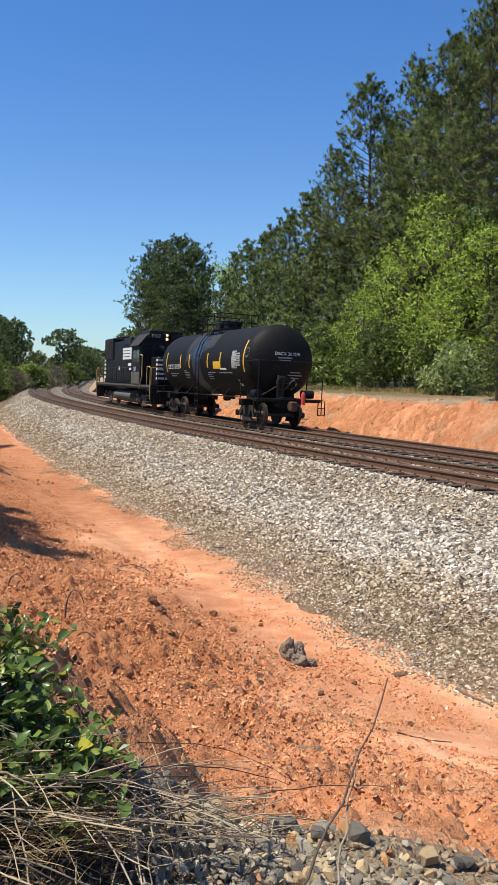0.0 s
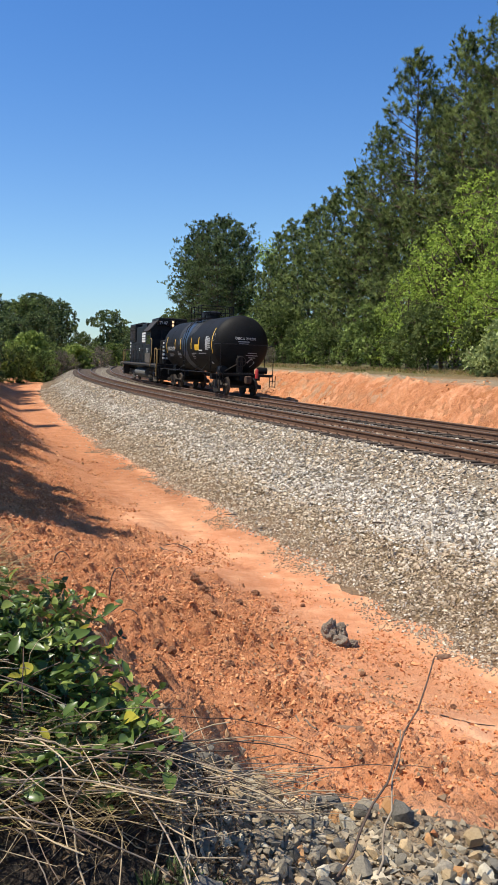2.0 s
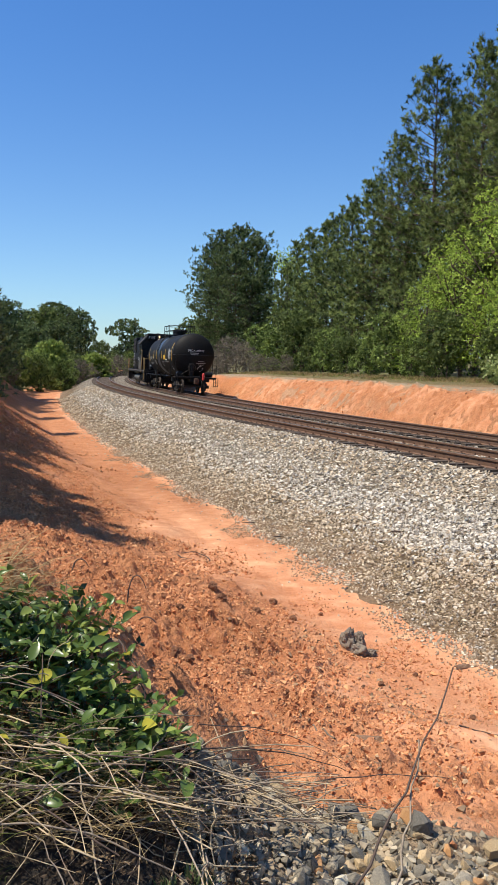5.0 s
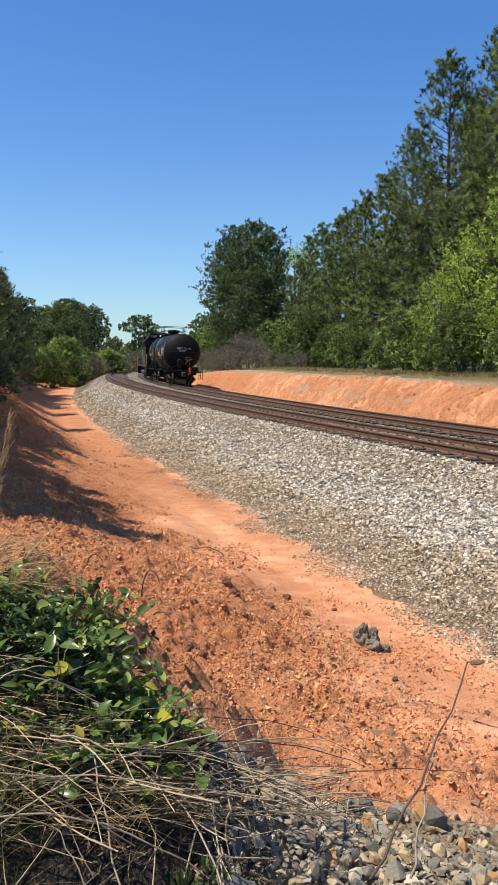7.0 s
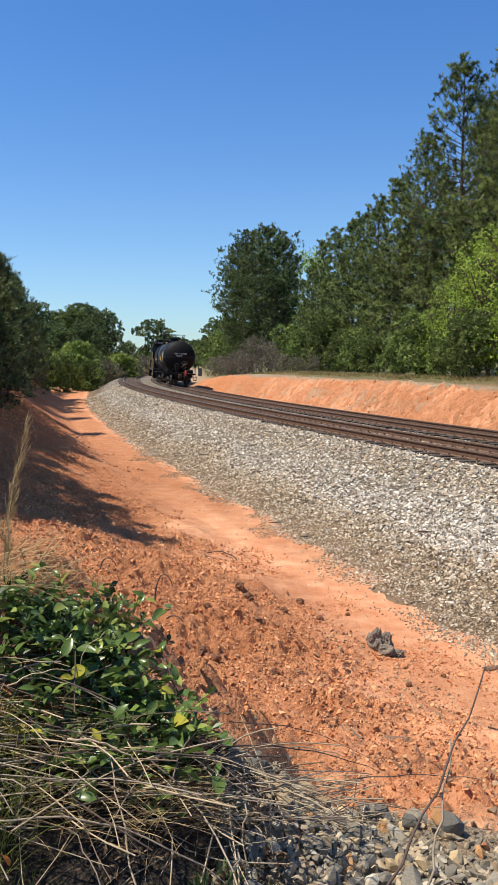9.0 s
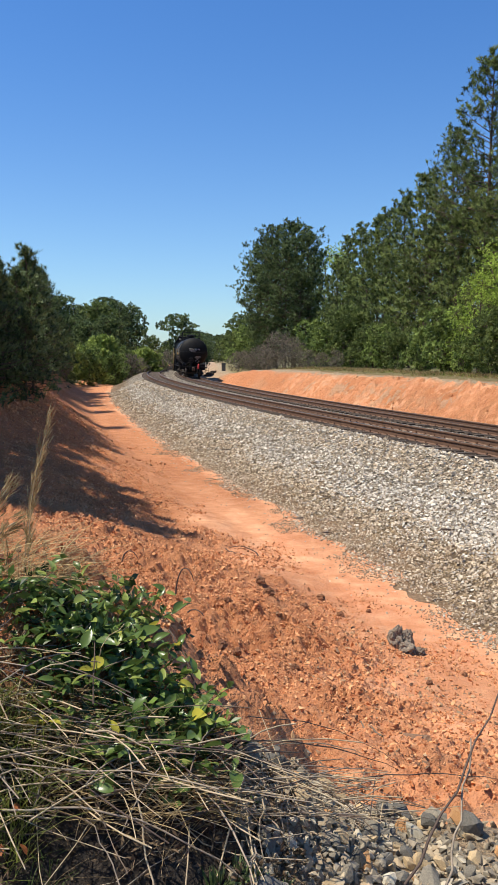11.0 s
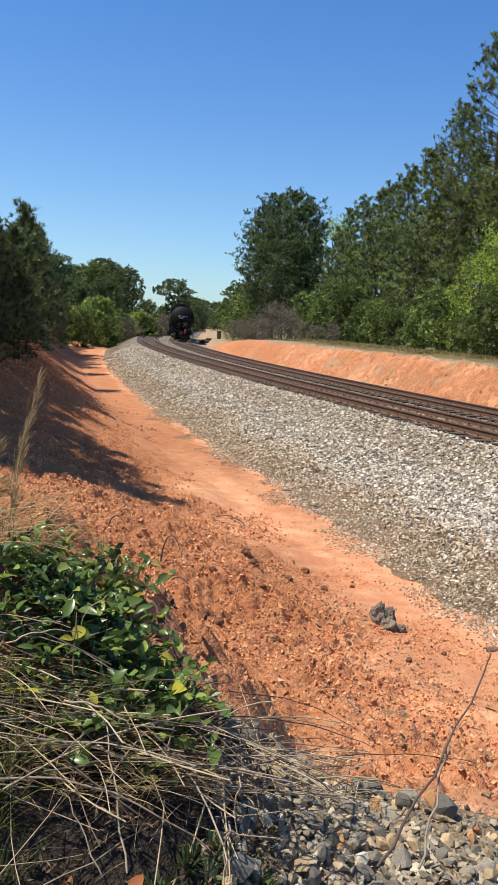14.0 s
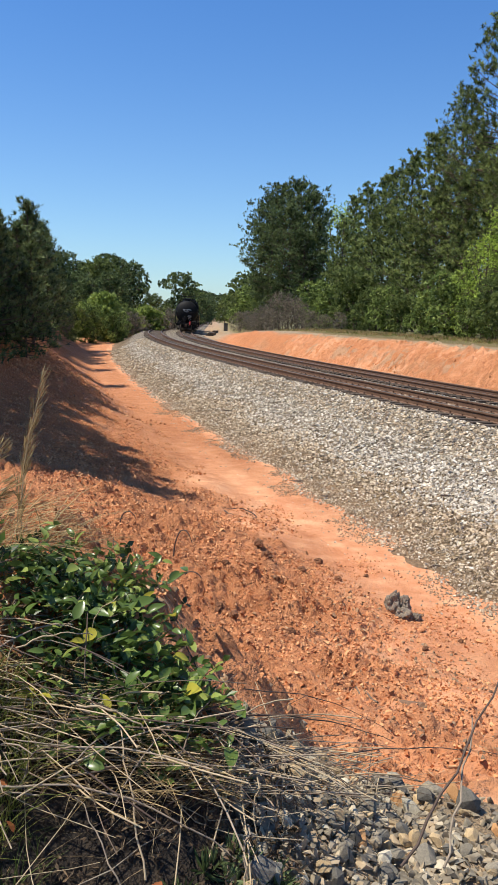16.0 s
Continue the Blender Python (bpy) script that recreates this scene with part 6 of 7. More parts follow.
for x, y, ln, wd, rz in ((0.43, 5.74, 0.22, 0.10, 5), (1.7, 8.9, 0.2, 0.08, 30)):
    bm = bmesh.new()
    g = bmesh.ops.create_grid(bm, x_segments=8, y_segments=5, size=0.5)
    for v in bm.verts:
        u, t = v.co.x, v.co.y
        v.co = Vector((u * ln, t * wd * (1 - 0.5 * abs(u)), wd * (0.42 - 1.5 * t * t) * 0.9 + 0.012 * noise.noise(Vector((u * 7, t * 9, rz)))))
    bmesh.ops.solidify(bm, geom=bm.faces[:], thickness=0.012)
    ob = new("bark_piece", finish(bm, "bark_piece", BARKPIECE))
    ob.matrix_basis = pose(x, y, zg(x, y) + 0.012, 0, 4, rz)
    tagged(ob, "curled brown piece of bark on the clay", "bark", "pieces of bark")

# the hooped stick in the ditch and bent roots on the bank
stick("bent_stick", [(-1.93 + 0.27 * math.cos(q), 13.30 + 0.16 * math.sin(q), zg(-1.93 + 0.27 * math.cos(q), 13.30 + 0.16 * math.sin(q)) + 0.02 + 0.02 * math.sin(q)) for q in np.linspace(-2.9, 2.6, 22)], 0.012, 0.007, DARKTWIG,
      "thin dark hooped stick lying on pale silt")
for x, y, h in ((-2.05, 8.9, 0.34), (-1.85, 8.45, 0.12), (-2.9, 9.6, 0.2)):
    z0 = zg(x, y)
    stick("bent_root", [(x + 0.11 - 0.12 * math.cos(q), y + 0.02 * math.sin(2 * q), z0 - 0.04 + (h + 0.04) * math.sin(q) ** 0.8) for q in np.linspace(0.0, 2.55, 11)], 0.011, 0.005, DARKTWIG,
          "dark bent root sticking out of the clay bank", "root", "bent roots on the bank")

# ---- plants before the camera ----
LEAF = leaf_material("honeysuckle_leaf", (0.016, 0.038, 0.012), (0.19, 0.28, 0.062), 0.30, 0.25)
LEAF.node_tree.nodes["Principled BSDF"].inputs["Specular IOR Level"].default_value = 0.4
PALELEAF = leaf_material("pale_leaf", (0.22, 0.30, 0.06), (0.46, 0.52, 0.14), 0.3, 0.4)
YLEAF = leaf_material("yellowing_leaf", (0.45, 0.40, 0.04), (0.65, 0.58, 0.10), 0.4, 0.4)
REDLEAF = leaf_material("dead_red_leaf", (0.30, 0.09, 0.03), (0.45, 0.16, 0.06), 0.6, 0.3)


def leaf_mesh(name, seed, mat, ln=1.0, wd=0.5):
    """A pointed oval leaf, folded along its rib and bent down at the tip."""
    rs = random.Random(seed)
    v, f = [], []
    bend, fold, twist = rs.uniform(0.1, 0.5), rs.uniform(0.12, 0.3), rs.uniform(-0.25, 0.25)
    for i in range(6):
        u = i / 5
        half = wd / 2 * math.sin(math.pi * u**0.8) ** 0.75
        z = 0.25 * u - bend * u * u
        v += [(-half, u * ln, z + half * fold * 2 + twist * u * half), (0, u * ln, z), (half, u * ln, z + half * fold * 2 - twist * u * half)]
    for i in range(5):
        for j in range(2):
            f.append((3 * i + j, 3 * i + j + 1, 3 * i + j + 4, 3 * i + j + 3))
    me = plain_mesh(name, v, f, mat)
    for p in me.polygons:
        p.use_smooth = True
    return me


# the vine's leaves, then the tangle of stalks, grass and canes round it
LEAVES = [leaf_mesh("leaf", 500 + k, LEAF, 1, 0.42 + 0.03 * (k % 4)) for k in range(8)]
PALES = [leaf_mesh("leaf", 540 + k, PALELEAF, 1, 0.48) for k in range(3)]
YLEAVES = [leaf_mesh("leaf", 520 + k, YLEAF, 1, 0.5) for k in range(2)]
vines = [thing("honeysuckle_vine", "low green honeysuckle vine sprawling over dead stalks", "vine", "honeysuckle vines") for _ in range(4)]
rv = random.Random(21)
# plan outline of the vine on its hump
VINE_PLAN = [(-1.35, 1.92), (-1.08, 2.12), (-0.93, 2.40), (-0.80, 2.66), (-0.69, 2.64), (-0.60, 2.42), (-0.48, 2.28), (-0.35, 2.16), (-0.34, 2.04), (-0.46, 1.88), (-0.60, 1.75), (-0.70, 1.80), (-0.80, 1.92), (-0.95, 1.90)]


def inside(x, y, plan):
    """Whether a place lies within a plan outline."""
    odd = False
    for (x0, y0), (x1, y1) in zip(plan, plan[1:] + plan[:1]):
        if (y0 > y) != (y1 > y) and x < x0 + (y - y0) * (x1 - x0) / (y1 - y0):
            odd = not odd
    return odd


def within(plan):
    xs_, ys_ = [p[0] for p in plan], [p[1] for p in plan]
    while True:
        x, y = rv.uniform(min(xs_), max(xs_)), rv.uniform(min(ys_), max(ys_))
        if inside(x, y, plan):
            return x, y


VINE_THICK = [(-0.95, 2.05), (-0.74, 2.45), (-0.52, 2.25), (-0.38, 2.10), (-0.48, 1.92), (-0.60, 1.80), (-0.74, 1.95)]
small_c, small_w, grown = [], [], [0, 0, 0, 0]
for s in range(200):
    x, y = within(VINE_THICK if s % 5 < 2 else VINE_PLAN)
    while lumps(x * 1.0 + 3, y, 0.22, 2) < -0.12:
        x, y = within(VINE_PLAN)
    z = zg(x, y)
    mine = s % 4
    h, az = rv.uniform(0.015, 0.09), rv.uniform(0, 6.28)
    p = [Vector((x, y, z - 0.01))]
    for k in range(4):
        p.append(p[-1] + Vector((math.cos(az) * 0.035, math.sin(az) * 0.035, h / 4)))
        az += rv.uniform(-0.6, 0.6)
    v, f = tubes([(p[i], p[i + 1], 0.0013, 0.001) for i in range(4)], 4)
    piece("stem", mesh_of("stem", v, f, DARKTWIG, False), vines[mine])
    for k in range(1, 5):
        for side in (0, 180):
            if grown[mine] >= 298 or rv.random() < 0.45 - 0.1 * k:
                continue
            big = rv.uniform(0.032, 0.058) * (1.35 if rv.random() < 0.15 else 1)
            me = LEAVES[rv.randrange(8)] if rv.random() > 0.22 else (PALES[rv.randrange(3)] if rv.random() < 0.85 else YLEAVES[rv.randrange(2)])
            piece("leaf", me, vines[mine], Matrix.Translation(p[k]) @ pose(0, 0, 0, rv.uniform(-25, 50), rv.uniform(-40, 40), math.degrees(az) + side + 90 * (k % 2) + rv.uniform(-35, 35)) @ Matrix.Scale(big, 4))
            grown[mine] += 1
    for k in range(3):
        q = p[0] + Vector((rv.gauss(0, 0.07), rv.gauss(0, 0.07), 0))
        small_c.append((q.x, q.y, zg(q.x, q.y) + rv.uniform(0.0, 0.06)))
        small_w.append((rv.gauss(0, 0.7), rv.gauss(0, 0.7), 0.7))
small_w = np.array(small_w)
small_w /= np.linalg.norm(small_w, axis=1, keepdims=True)
tagged(piece("small_leaves", mesh_of("small_leaves", *fans(np.array(small_c), small_w, np.random.RandomState(4), 3, 0.040, 0.018, 0.6, True), LEAF), vines[0]), "small dark green leaves", kind="stuff")
for x, y, me, s in ((-0.52, 1.90, YLEAVES[0], 0.045), (-0.60, 1.88, YLEAVES[1], 0.05)):
    piece("leaf", me, vines[0], pose(x, y, zg(x, y) + 0.05, 35, 10, 60) @ Matrix.Scale(s, 4), "bright yellow leaf")

# leaf litter under the stalks, coloured dark to carry the shade between them
LITTER = leaf_material("shaded_leaf_litter", (0.02, 0.014, 0.009), (0.20, 0.135, 0.08), 0.9, 0.05)
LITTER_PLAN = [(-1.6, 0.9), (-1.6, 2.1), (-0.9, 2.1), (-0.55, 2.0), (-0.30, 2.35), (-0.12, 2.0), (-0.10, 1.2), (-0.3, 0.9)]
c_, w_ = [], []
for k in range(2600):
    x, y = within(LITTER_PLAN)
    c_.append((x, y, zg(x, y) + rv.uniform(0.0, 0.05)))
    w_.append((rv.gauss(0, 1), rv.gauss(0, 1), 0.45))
tagged(new("leaf_litter", mesh_of("leaf_litter", *fans(np.array(c_), np.array(w_) / np.linalg.norm(w_, axis=1, keepdims=True), np.random.RandomState(12), 4, 0.022, 0.007, 0.45, True), LITTER)), "rotting leaf litter under dead stalks, darkened for their shade", "leaf litter", kind="stuff")


def arc_pts(p0, p1, rise, n=8, wave=0.0):
    p0, p1 = Vector(p0), Vector(p1)
    return [tuple(p0.lerp(p1, i / n) + Vector((wave * math.sin(i * 1.9), wave * math.cos(i * 2.3), rise * math.sin(math.pi * i / n)))) for i in range(n + 1)]


# dead stalks lying across the hump and heap, mostly side to side
stalks = [thing("dead_stalks", "tangle of grey and tan dead weed stalks", "dead stalks", "dead stalks before the camera") for _ in range(2)]
HEAP_PLAN = [(-0.50, 1.95), (-0.36, 2.12), (-0.10, 2.62), (0.12, 2.85), (0.10, 2.55), (-0.10, 2.15), (-0.30, 1.80), (-0.42, 1.72)]
MAT_PLAN = [(-1.3, 1.72), (-0.95, 1.95), (-0.62, 1.95), (-0.42, 2.05), (-0.28, 2.25), (-0.12, 2.5), (-0.05, 2.45), (-0.20, 2.08), (-0.36, 1.84), (-0.6, 1.66), (-1.2, 1.55)]
for k in range(345):
    flat = k < 190 or k > 284
    x, y = within((MAT_PLAN if k < 190 else HEAP_PLAN) if flat else LITTER_PLAN)
    ln, az = (rv.uniform(0.15, 0.62), rv.gauss(0.15, 0.7)) if flat else (rv.uniform(0.12, 0.5), rv.uniform(0, 6.28))
    lift = rv.uniform(0.015, 0.11)
    pts = []
    for i in range(6):
        u = i / 5 - 0.5
        px, py = x + u * ln * math.cos(az), y + u * ln * math.sin(az) + 0.02 * math.sin(5 * u + k)
        pts.append((px, py, max(zg(px, py) + 0.008, zg(x, y) + lift * (1 - 1.2 * u * u) + 0.08 * u * math.sin(k))))
    if not flat and k % 2:
        tip = Vector((x, y, zg(x, y))) + Vector((math.cos(az) * ln * 0.45, math.sin(az) * ln * 0.3, rv.uniform(0.08, 0.24)))
        pts = arc_pts((x, y, zg(x, y)), tip, 0.03, 5, 0.008)
    r = rv.uniform(0.0008, 0.0026)
    piece("stalk", mesh_of("stalk", *tubes([(pts[i], pts[i + 1], r, r * 0.85) for i in range(5)], 4), (STRAW, DEADWOOD, PALESTEM, STRAW, PALESTEM, STRAW, DARKTWIG)[k % 7], False), stalks[k > 284])

# long canes and upright stems that stand out singly
CANES = [
    ((0.11, 1.91, 0.69), (0.42, 2.36, 1.09), -0.03, 0.0068, 0.0035, DARKTWIG, "dark thorny twig leaning over the gravel"),
    ((0.21, 1.91, 0.70), (0.31, 2.25, 0.92), -0.01, 0.0055, 0.003, PALESTEM, "thin pale twig leaning over the gravel"),
    ((-0.65, 1.67, 0.98), (0.12, 2.77, 0.53), 0.05, 0.004, 0.002, PALESTEM, "long grey cane lying across the gravel"),
    ((-0.39, 2.05, 0.96), (0.16, 3.00, 0.42), 0.04, 0.0045, 0.002, DARKTWIG, "long dark cane lying across the gravel"),
    ((-0.12, 2.60, 0.56), (0.55, 3.10, 0.36), 0.03, 0.004, 0.002, DARKTWIG, "long dark cane lying across the gravel"),
    ((-0.35, 2.44, 0.85), (0.15, 3.10, 0.40), 0.05, 0.003, 0.0015, DARKTWIG, "thin cane arching over the clay"),
    ((-0.33, 2.27, 0.84), (-0.05, 2.44, 0.53), 0.02, 0.0042, 0.003, STRAW, "straw-coloured stem lying on the gravel"),
    ((-0.18, 1.95, 0.60), (-0.19, 2.05, 0.90), 0.0, 0.003, 0.002, PALESTEM, "thin upright dry stem in the gravel"),
    ((-0.44, 1.62, 0.80), (-0.56, 1.81, 1.06), 0.02, 0.004, 0.003, STRAW, "pale dry stem standing among the stalks"),
    ((-0.42, 1.78, 0.97), (-0.36, 2.40, 0.92), 0.05, 0.0035, 0.002, DEADWOOD, "grey dry stem leaning among the stalks"),
    ((-0.60, 2.43, 1.12), (-0.45, 2.26, 0.94), 0.03, 0.005, 0.003, DARKTWIG, "dark vine stem trailing down the bank"),
    ((-0.79, 1.63, 0.97), (-0.26, 1.74, 0.79), 0.07, 0.0042, 0.003, PALESTEM, "long curved cane across the stalks"),
    ((-0.48, 1.57, 0.82), (-0.60, 1.66, 0.95), 0.01, 0.003, 0.002, PALESTEM, "pale dry stem leaning among the stalks"),
    ((-0.65, 1.79, 1.09), (-0.49, 1.82, 1.03), 0.02, 0.0045, 0.003, STRAW, "thick pale stalk lying in the vine"),
    ((-0.83, 1.87, 1.18), (-0.67, 1.99, 1.18), 0.02, 0.0035, 0.002, STRAW, "pale dry stalk lying across the vine"),
    ((-1.05, 1.85, 1.24), (-0.70, 1.99, 1.19), 0.02, 0.003, 0.002, STRAW, "pale dry stalk lying across the vine"),
    ((-0.90, 1.95, 1.16), (-0.52, 1.98, 1.05), 0.05, 0.003, 0.002, PALESTEM, "long grey stalk lying across the vine"),
    ((-0.58, 1.72, 0.98), (-0.10, 2.35, 0.66), 0.05, 0.0045, 0.002, DEADWOOD, "long grey cane lying across the gravel"),
    ((-0.34, 2.05, 0.92), (0.02, 2.95, 0.50), 0.04, 0.0035, 0.002, STRAW, "long straw-coloured stem lying over the gravel"),
    ((-0.55, 1.90, 1.02), (0.00, 2.20, 0.70), 0.06, 0.004, 0.002, DEADWOOD, "long grey cane lying across the gravel"),
]
for p0, p1, rise, r0, r1, mat, label in CANES:
    stick("cane", arc_pts(p0, p1, rise, 9, 0.006), r0 * 0.62, r1 * 0.6, mat, label, "cane", "canes and stems before the camera")
# sticks and bark lying on the clay further down
for x0, y0, x1, y1, r0, mat, label in ((0.84, 5.33, 1.5, 4.93, 0.006, DEADWOOD, "dark twig lying on pale clay"), (0.78, 5.72, 1.06, 5.78, 0.010, DEADWOOD, "half-buried weathered stick in the clay"),
                                       (2.22, 8.42, 2.47, 7.98, 0.018, DEADWOOD, "weathered grey stick lying on the silt"), (0.18, 5.41, -0.07, 6.2, 0.008, DEADWOOD, "dark twig lying on crumbled clay"),
                                       (1.05, 4.25, 1.2, 4.0, 0.008, DARKTWIG, "short dark twig on the clay"), (1.25, 6.6, 1.75, 6.75, 0.007, DARKTWIG, "dark twig lying on pale clay")):
    stick("fallen_stick", [(x0 + (x1 - x0) * u, y0 + (y1 - y0) * u + 0.02 * math.sin(7 * u + x0), zg(x0 + (x1 - x0) * u, y0 + (y1 - y0) * u) + r0 * 0.8) for u in np.linspace(0, 1, 8)], r0, r0 * 0.6, mat, label, "stick", "sticks on the clay")


def arched(roots, seed, ln, wd, lean, mat, droop=0.35, spread=0.35):
    """Ribbon blades that rise from their roots and arch over. Places and faces go into one mesh."""
    rs = np.random.RandomState(seed)
    n = len(roots)
    roots = np.array(roots)
    d = np.array(lean) + rs.normal(size=(n, 3)) * np.array([spread, spread, 0.12])
    d /= np.linalg.norm(d, axis=1, keepdims=True)
    size = ln * rs.uniform(0.55, 1.15, (n, 1))
    out = d * np.array([1, 1, 0])
    side = np.stack([-d[:, 1], d[:, 0], rs.normal(size=n) * 0.25], -1)
    side /= np.linalg.norm(side, axis=1, keepdims=True) + 1e-9
    rows = []
    for u, w in ((0, 1.0), (0.35, 0.95), (0.7, 0.7), (1.0, 0.12)):
        c = roots + d * size * u + (out * 0.5 - np.array([0, 0, droop])) * size * u * u
        rows += [c - side * wd * w / 2, c + side * wd * w / 2]
    v = np.stack(rows, 1)
    f = np.array([(0, 1, 3, 2), (2, 3, 5, 4), (4, 5, 7, 6)])
    return v.reshape(-1, 3), (f[None] + (np.arange(n) * 8)[:, None, None]).reshape(-1, 4), mat


def tuft(name, label, plan, count, clump, seed, ln, wd, lean, mat, droop=0.35, spread=0.35, category="grass"):
    """Grass blades in clumps over a plan outline."""
    roots = []
    for k in range(count):
        x, y = within(plan)
        for _ in range(clump):
            qx, qy = x + rv.gauss(0, 0.018), y + rv.gauss(0, 0.018)
            roots.append((qx, qy, zg(qx, qy) - 0.005))
    v, f, m = arched(roots, seed, ln, wd, lean, mat, droop, spread)
    return tagged(new(name, mesh_of(name, v, f, m)), label, category, kind="stuff")


def blades(name, label, centres, ways, seed, per, ln, wd, spread, mat, category="grass", kind="stuff"):
    me = mesh_of(name, *fans(np.array(centres), np.array(ways), np.random.RandomState(seed), per, ln, wd, spread, True), mat)
    return tagged(new(name, me), label, category, kind=kind)


GRASS = leaf_material("green_grass", (0.07, 0.095, 0.018), (0.34, 0.36, 0.09), 0.5, 0.45)
# a darker grass green, with the shade low among the stalks painted in
SHADEGRASS = leaf_material("shaded_green_grass", (0.018, 0.032, 0.008), (0.10, 0.135, 0.03), 0.5, 0.25)
DEADGRASS = leaf_material("dead_brown_grass", (0.10, 0.070, 0.036), (0.50, 0.37, 0.21), 0.8, 0.25)
DRYGRASS = leaf_material("dry_grass", (0.20, 0.135, 0.06), (0.58, 0.43, 0.22), 0.7, 0.4)
tuft("grass_tuft", "green grass tuft arching beside dead stalks", [(-1.2, 1.55), (-1.2, 1.84), (-0.86, 1.86), (-0.75, 1.78), (-0.75, 1.60)], 110, 14, 3, 0.20, 0.0026, (0.10, 0.05, 0.95), GRASS, 0.3, 0.28)
tuft("shaded_grass_tuft", "green grass growing through dead stalks, coloured as in shade", [(-1.1, 1.3), (-1.1, 1.6), (-0.66, 1.62), (-0.46, 1.55), (-0.5, 1.3)], 46, 8, 4, 0.14, 0.0024, (0.15, 0.0, 0.95), SHADEGRASS)
tuft("dry_grass_tuft", "flattened dry tan grass under the vine", [(-1.0, 1.76), (-0.9, 1.95), (-0.55, 1.95), (-0.38, 1.95), (-0.42, 1.80), (-0.6, 1.70)], 80, 8, 5, 0.16, 0.0024, (0.7, 0.15, 0.45), DRYGRASS, 0.3, 0.5)
tuft("brown_grass", "thin dead brown grass among the stalks", LITTER_PLAN, 60, 5, 6, 0.13, 0.0018, (0.2, 0.05, 0.7), DEADGRASS, 0.2, 0.6)
c = []
for k in range(34):
    x, y = within([(-0.42, 1.55), (-0.30, 1.85), (-0.16, 1.92), (-0.14, 1.6)])
    c.append((x, y, zg(x, y)))
WEED = leaf_material("grey_green_weed", (0.05, 0.075, 0.025), (0.22, 0.27, 0.11), 0.6, 0.3)
blades("small_weed", "small green weed sprouting in the gravel", c, [(0.0, 0.0, 1.0)] * len(c), 6, 14, 0.05, 0.008, 0.5, WEED, "weed")
for x, y, s in ((-0.77, 1.66, 0.03), (-0.79, 1.60, 0.035), (-0.72, 1.60, 0.03), (-0.42, 1.57, 0.05), (-0.55, 1.55, 0.04)):
    ob = new("fallen_leaf", leaf_mesh("fallen_leaf", int(x * 100), REDLEAF, 1, 0.6))
    ob.matrix_basis = pose(x, y, zg(x, y) + 0.05, 30, 15, x * 900) @ Matrix.Scale(s, 4)
    tagged(ob, "curled rust-red dead leaf among stalks", "leaf", "dead leaves")
# tall dry grass standing on the hump's shoulder, with feathery heads
plume = thing("dry_grass_clump", "tall dry straw-coloured grass stems with feathery heads", "grass")
PLUMES = [((-1.05, 2.42), (-0.96, 2.37, 1.75), 0.02), ((-1.08, 2.45), (-1.00, 2.40, 1.63), 0.01), ((-1.17, 2.40), (-1.07, 2.34, 1.58), 0.03), ((-1.12, 2.30), (-1.03, 2.28, 1.48), 0.02)]
for (x, y), top_, bow in PLUMES:
    pts = [Vector(q) for q in arc_pts((x, y, zg(x, y) - 0.01), top_, 0.02, 10)]
    pts = [q + Vector((-bow * math.sin(math.pi * i / 10), 0, 0)) for i, q in enumerate(pts)]
    piece("grass_stem", mesh_of("grass_stem", *tubes([(pts[i], pts[i + 1], 0.0022, 0.0018) for i in range(10)], 4), STRAW, False), plume)
    c, d = [], []
    for i in range(2, 11):
        for _ in range(6):
            c.append(tuple(pts[i] + Vector((rv.gauss(0, 0.004), rv.gauss(0, 0.006), rv.uniform(-0.03, 0.03)))))
            d.append(tuple((pts[i] - pts[i - 1]).normalized() + Vector((rv.gauss(0.12, 0.15), rv.gauss(0, 0.15), 0))))
    piece("feathery_head", mesh_of("feathery_head", *fans(np.array(c), np.array(d), np.random.RandomState(int(-x * 100)), 3, 0.055, 0.003, 0.14, True), DRYGRASS), plume)
tuft("bank_grass", "short dry grass on the bank edge", [(-1.5, 2.15), (-1.4, 2.7), (-1.05, 2.7), (-0.88, 2.45), (-0.98, 2.2), (-1.1, 2.1)], 60, 7, 8, 0.24, 0.0034, (0.5, 0.0, 0.6), DRYGRASS, 0.3, 0.4)

# the verge under the trees
a, w = strewn(-198, -112, -16.0, -11.0, 15)
x, y = on_line(a, w)
keep = rs.rand(len(a)) < smooth(-w + 1.5 * lumps(x, y, 2.5, 3), 12.2, 13.8)
a, w, x, y = a[keep], w[keep], x[keep], y[keep]
pts = np.stack([x, y, ground_z(a, w)], -1)
half = rs.rand(len(a)) < 0.7
up = np.tile((0.0, 0.0, 1.0), (len(a), 1))
blades("verge_grass", "dry tan grass along the foot of the woods", pts[half], up[half], 9, 9, 0.26, 0.014, 0.42, DRYGRASS)
blades("verge_weeds", "green weeds along the foot of the woods", pts[~half], up[~half], 10, 8, 0.22, 0.02, 0.45, GRASS)

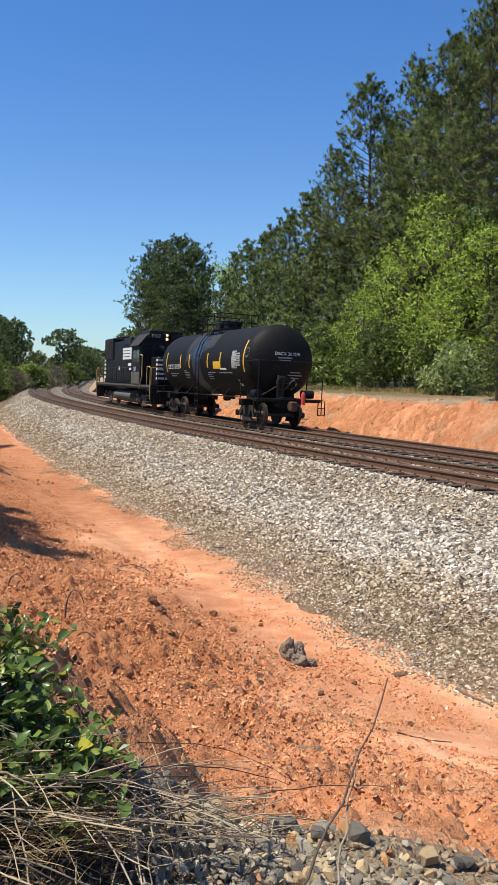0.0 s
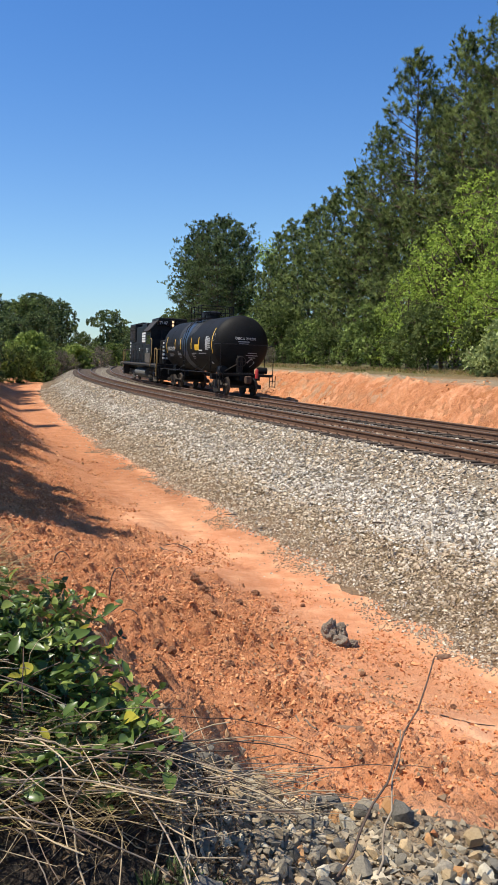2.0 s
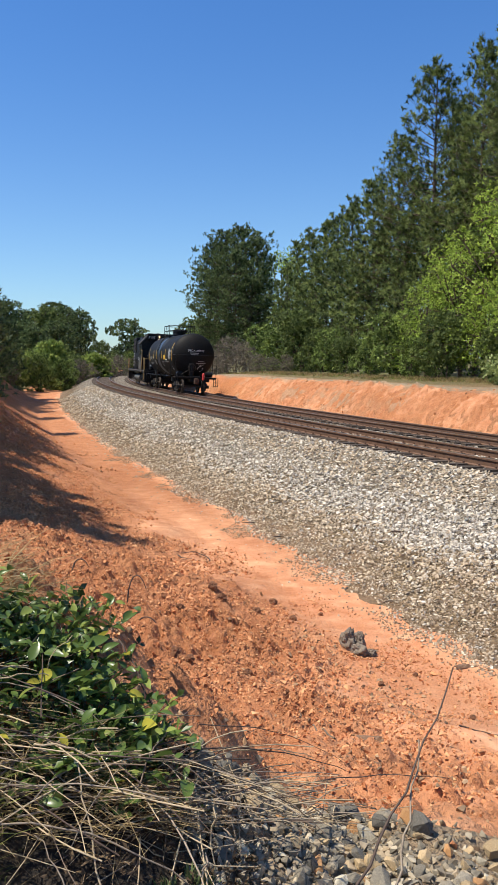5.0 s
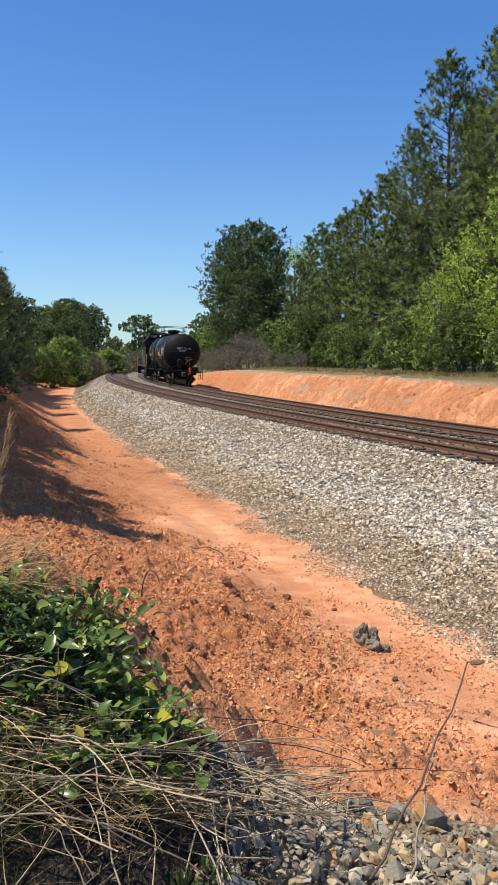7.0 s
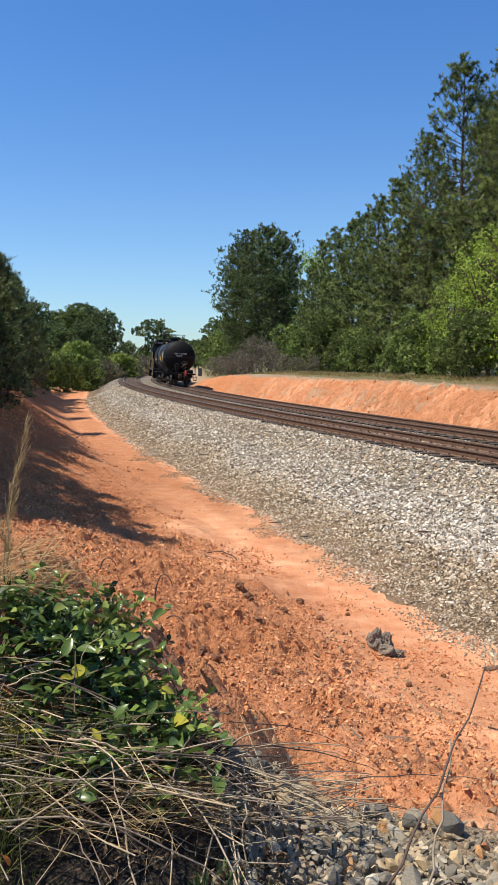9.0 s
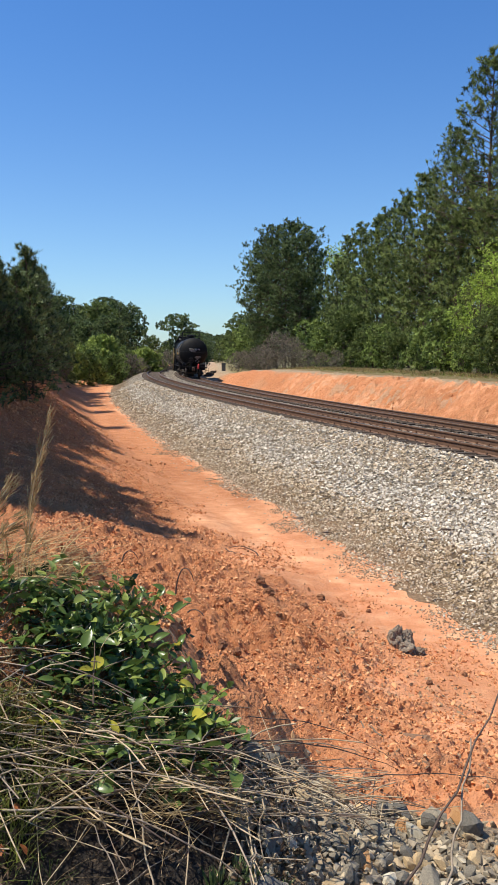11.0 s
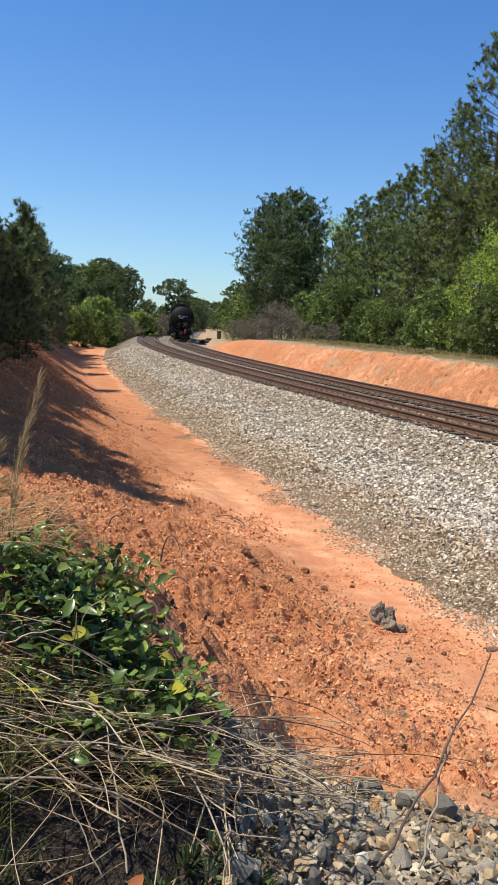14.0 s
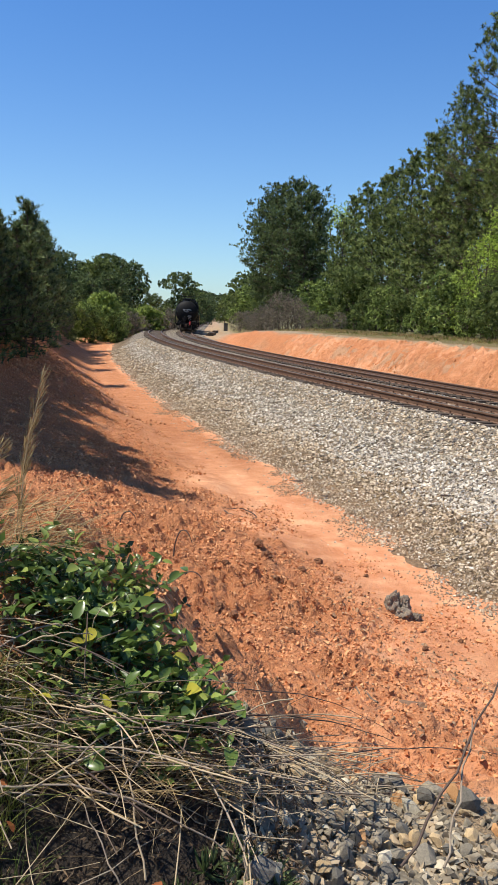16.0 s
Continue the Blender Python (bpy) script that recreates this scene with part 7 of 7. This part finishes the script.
# ---- small things by the track ----
fast = []
for k in range(20, 200):
    a0 = -215 + 0.53 * k
    for mid, top in ((-0.75, 0.0), (-4.71, TOP2)):
        for sgn, dz in ((1, 0.0), (-1, -0.067)):
            for off, sx, sy, z0, z1 in ((0.0, 0.13, 0.09, -0.20, -0.166), (0.09, 0.016, 0.016, -0.17, -0.125), (-0.09, 0.016, 0.016, -0.17, -0.125)):
                fast.append((a0, mid + sgn * 0.75 + off, sx, sy, top + dz + z0, top + dz + z1))
fast = np.array(fast)
corner = np.array([(i, j, k) for k in (0, 1) for j in (-1, 1) for i in (-1, 1)], float)
A, W = fast[:, None, 0] + corner[None, :, 1] * fast[:, None, 3], fast[:, None, 1] + corner[None, :, 0] * fast[:, None, 2]
x, y = on_line(A, W)
z = fast[:, None, 4] + corner[None, :, 2] * (fast[:, None, 5] - fast[:, None, 4])
quad = np.array([(0, 2, 3, 1), (4, 5, 7, 6), (0, 1, 5, 4), (2, 6, 7, 3), (0, 4, 6, 2), (1, 3, 7, 5)])
f = (quad[None] + (np.arange(len(fast)) * 8)[:, None, None]).reshape(-1, 4)
tagged(piece("spikes_and_tie_plates", mesh_of("spikes_and_tie_plates", np.stack([x, y, z], -1).reshape(-1, 3), f, RUST), near_track), "rusty spikes and tie plates", kind="stuff")

for a0, w0, n in ((-95.0, -7.9, 7), (-86.0, -8.6, 6)):
    x, y = on_line(a0, w0)
    st = thing("tie_stack", "low stack of dark old railway ties", "tie stack", "stacks of old ties", pose(float(x), float(y), ground_at(x, y), 0, 0, heading(a0) + 80))
    for k in range(n):
        part("tie", boxes((-1.3, -0.5 + 0.26 * (k % 4), 0.0 + 0.2 * (k // 4), 1.3, -0.27 + 0.26 * (k % 4), 0.19 + 0.2 * (k // 4)), bevel=0.02), TIE, st)
x, y = on_line(-76, -10.6)
cab_ = thing("signal_cabinet", "small grey metal signal cabinet by the track", "cabinet", m=pose(float(x), float(y), ground_at(x, y), 0, 0, 10))
part("housing", boxes((-0.3, -0.25, 0.0, 0.3, 0.25, 1.15), bevel=0.03), GREYTANK, cab_)
part("lid", boxes((-0.34, -0.29, 1.15, 0.34, 0.29, 1.22), bevel=0.02), GREYTANK, cab_)
part("door", boxes((-0.25, -0.262, 0.1, 0.25, -0.25, 1.05), bevel=0.004), GREYTANK, cab_)


def motions():
    """The train rolls away round the curve at a steady pace, its wheels turning."""
    walk(tank, [(t, car_pose(TANK_A + SPEED * t)) for t in range(17)])
    walk(loco, [(t, car_pose(LOCO_A + SPEED * t)) for t in range(17)])
    turn = math.degrees(SPEED / WHEEL_R)
    for w, y in WHEELSETS:
        walk(w, [(0.125 * k, pose(0, y, WHEEL_R, -turn * 0.125 * k)) for k in range(129)])


motions()
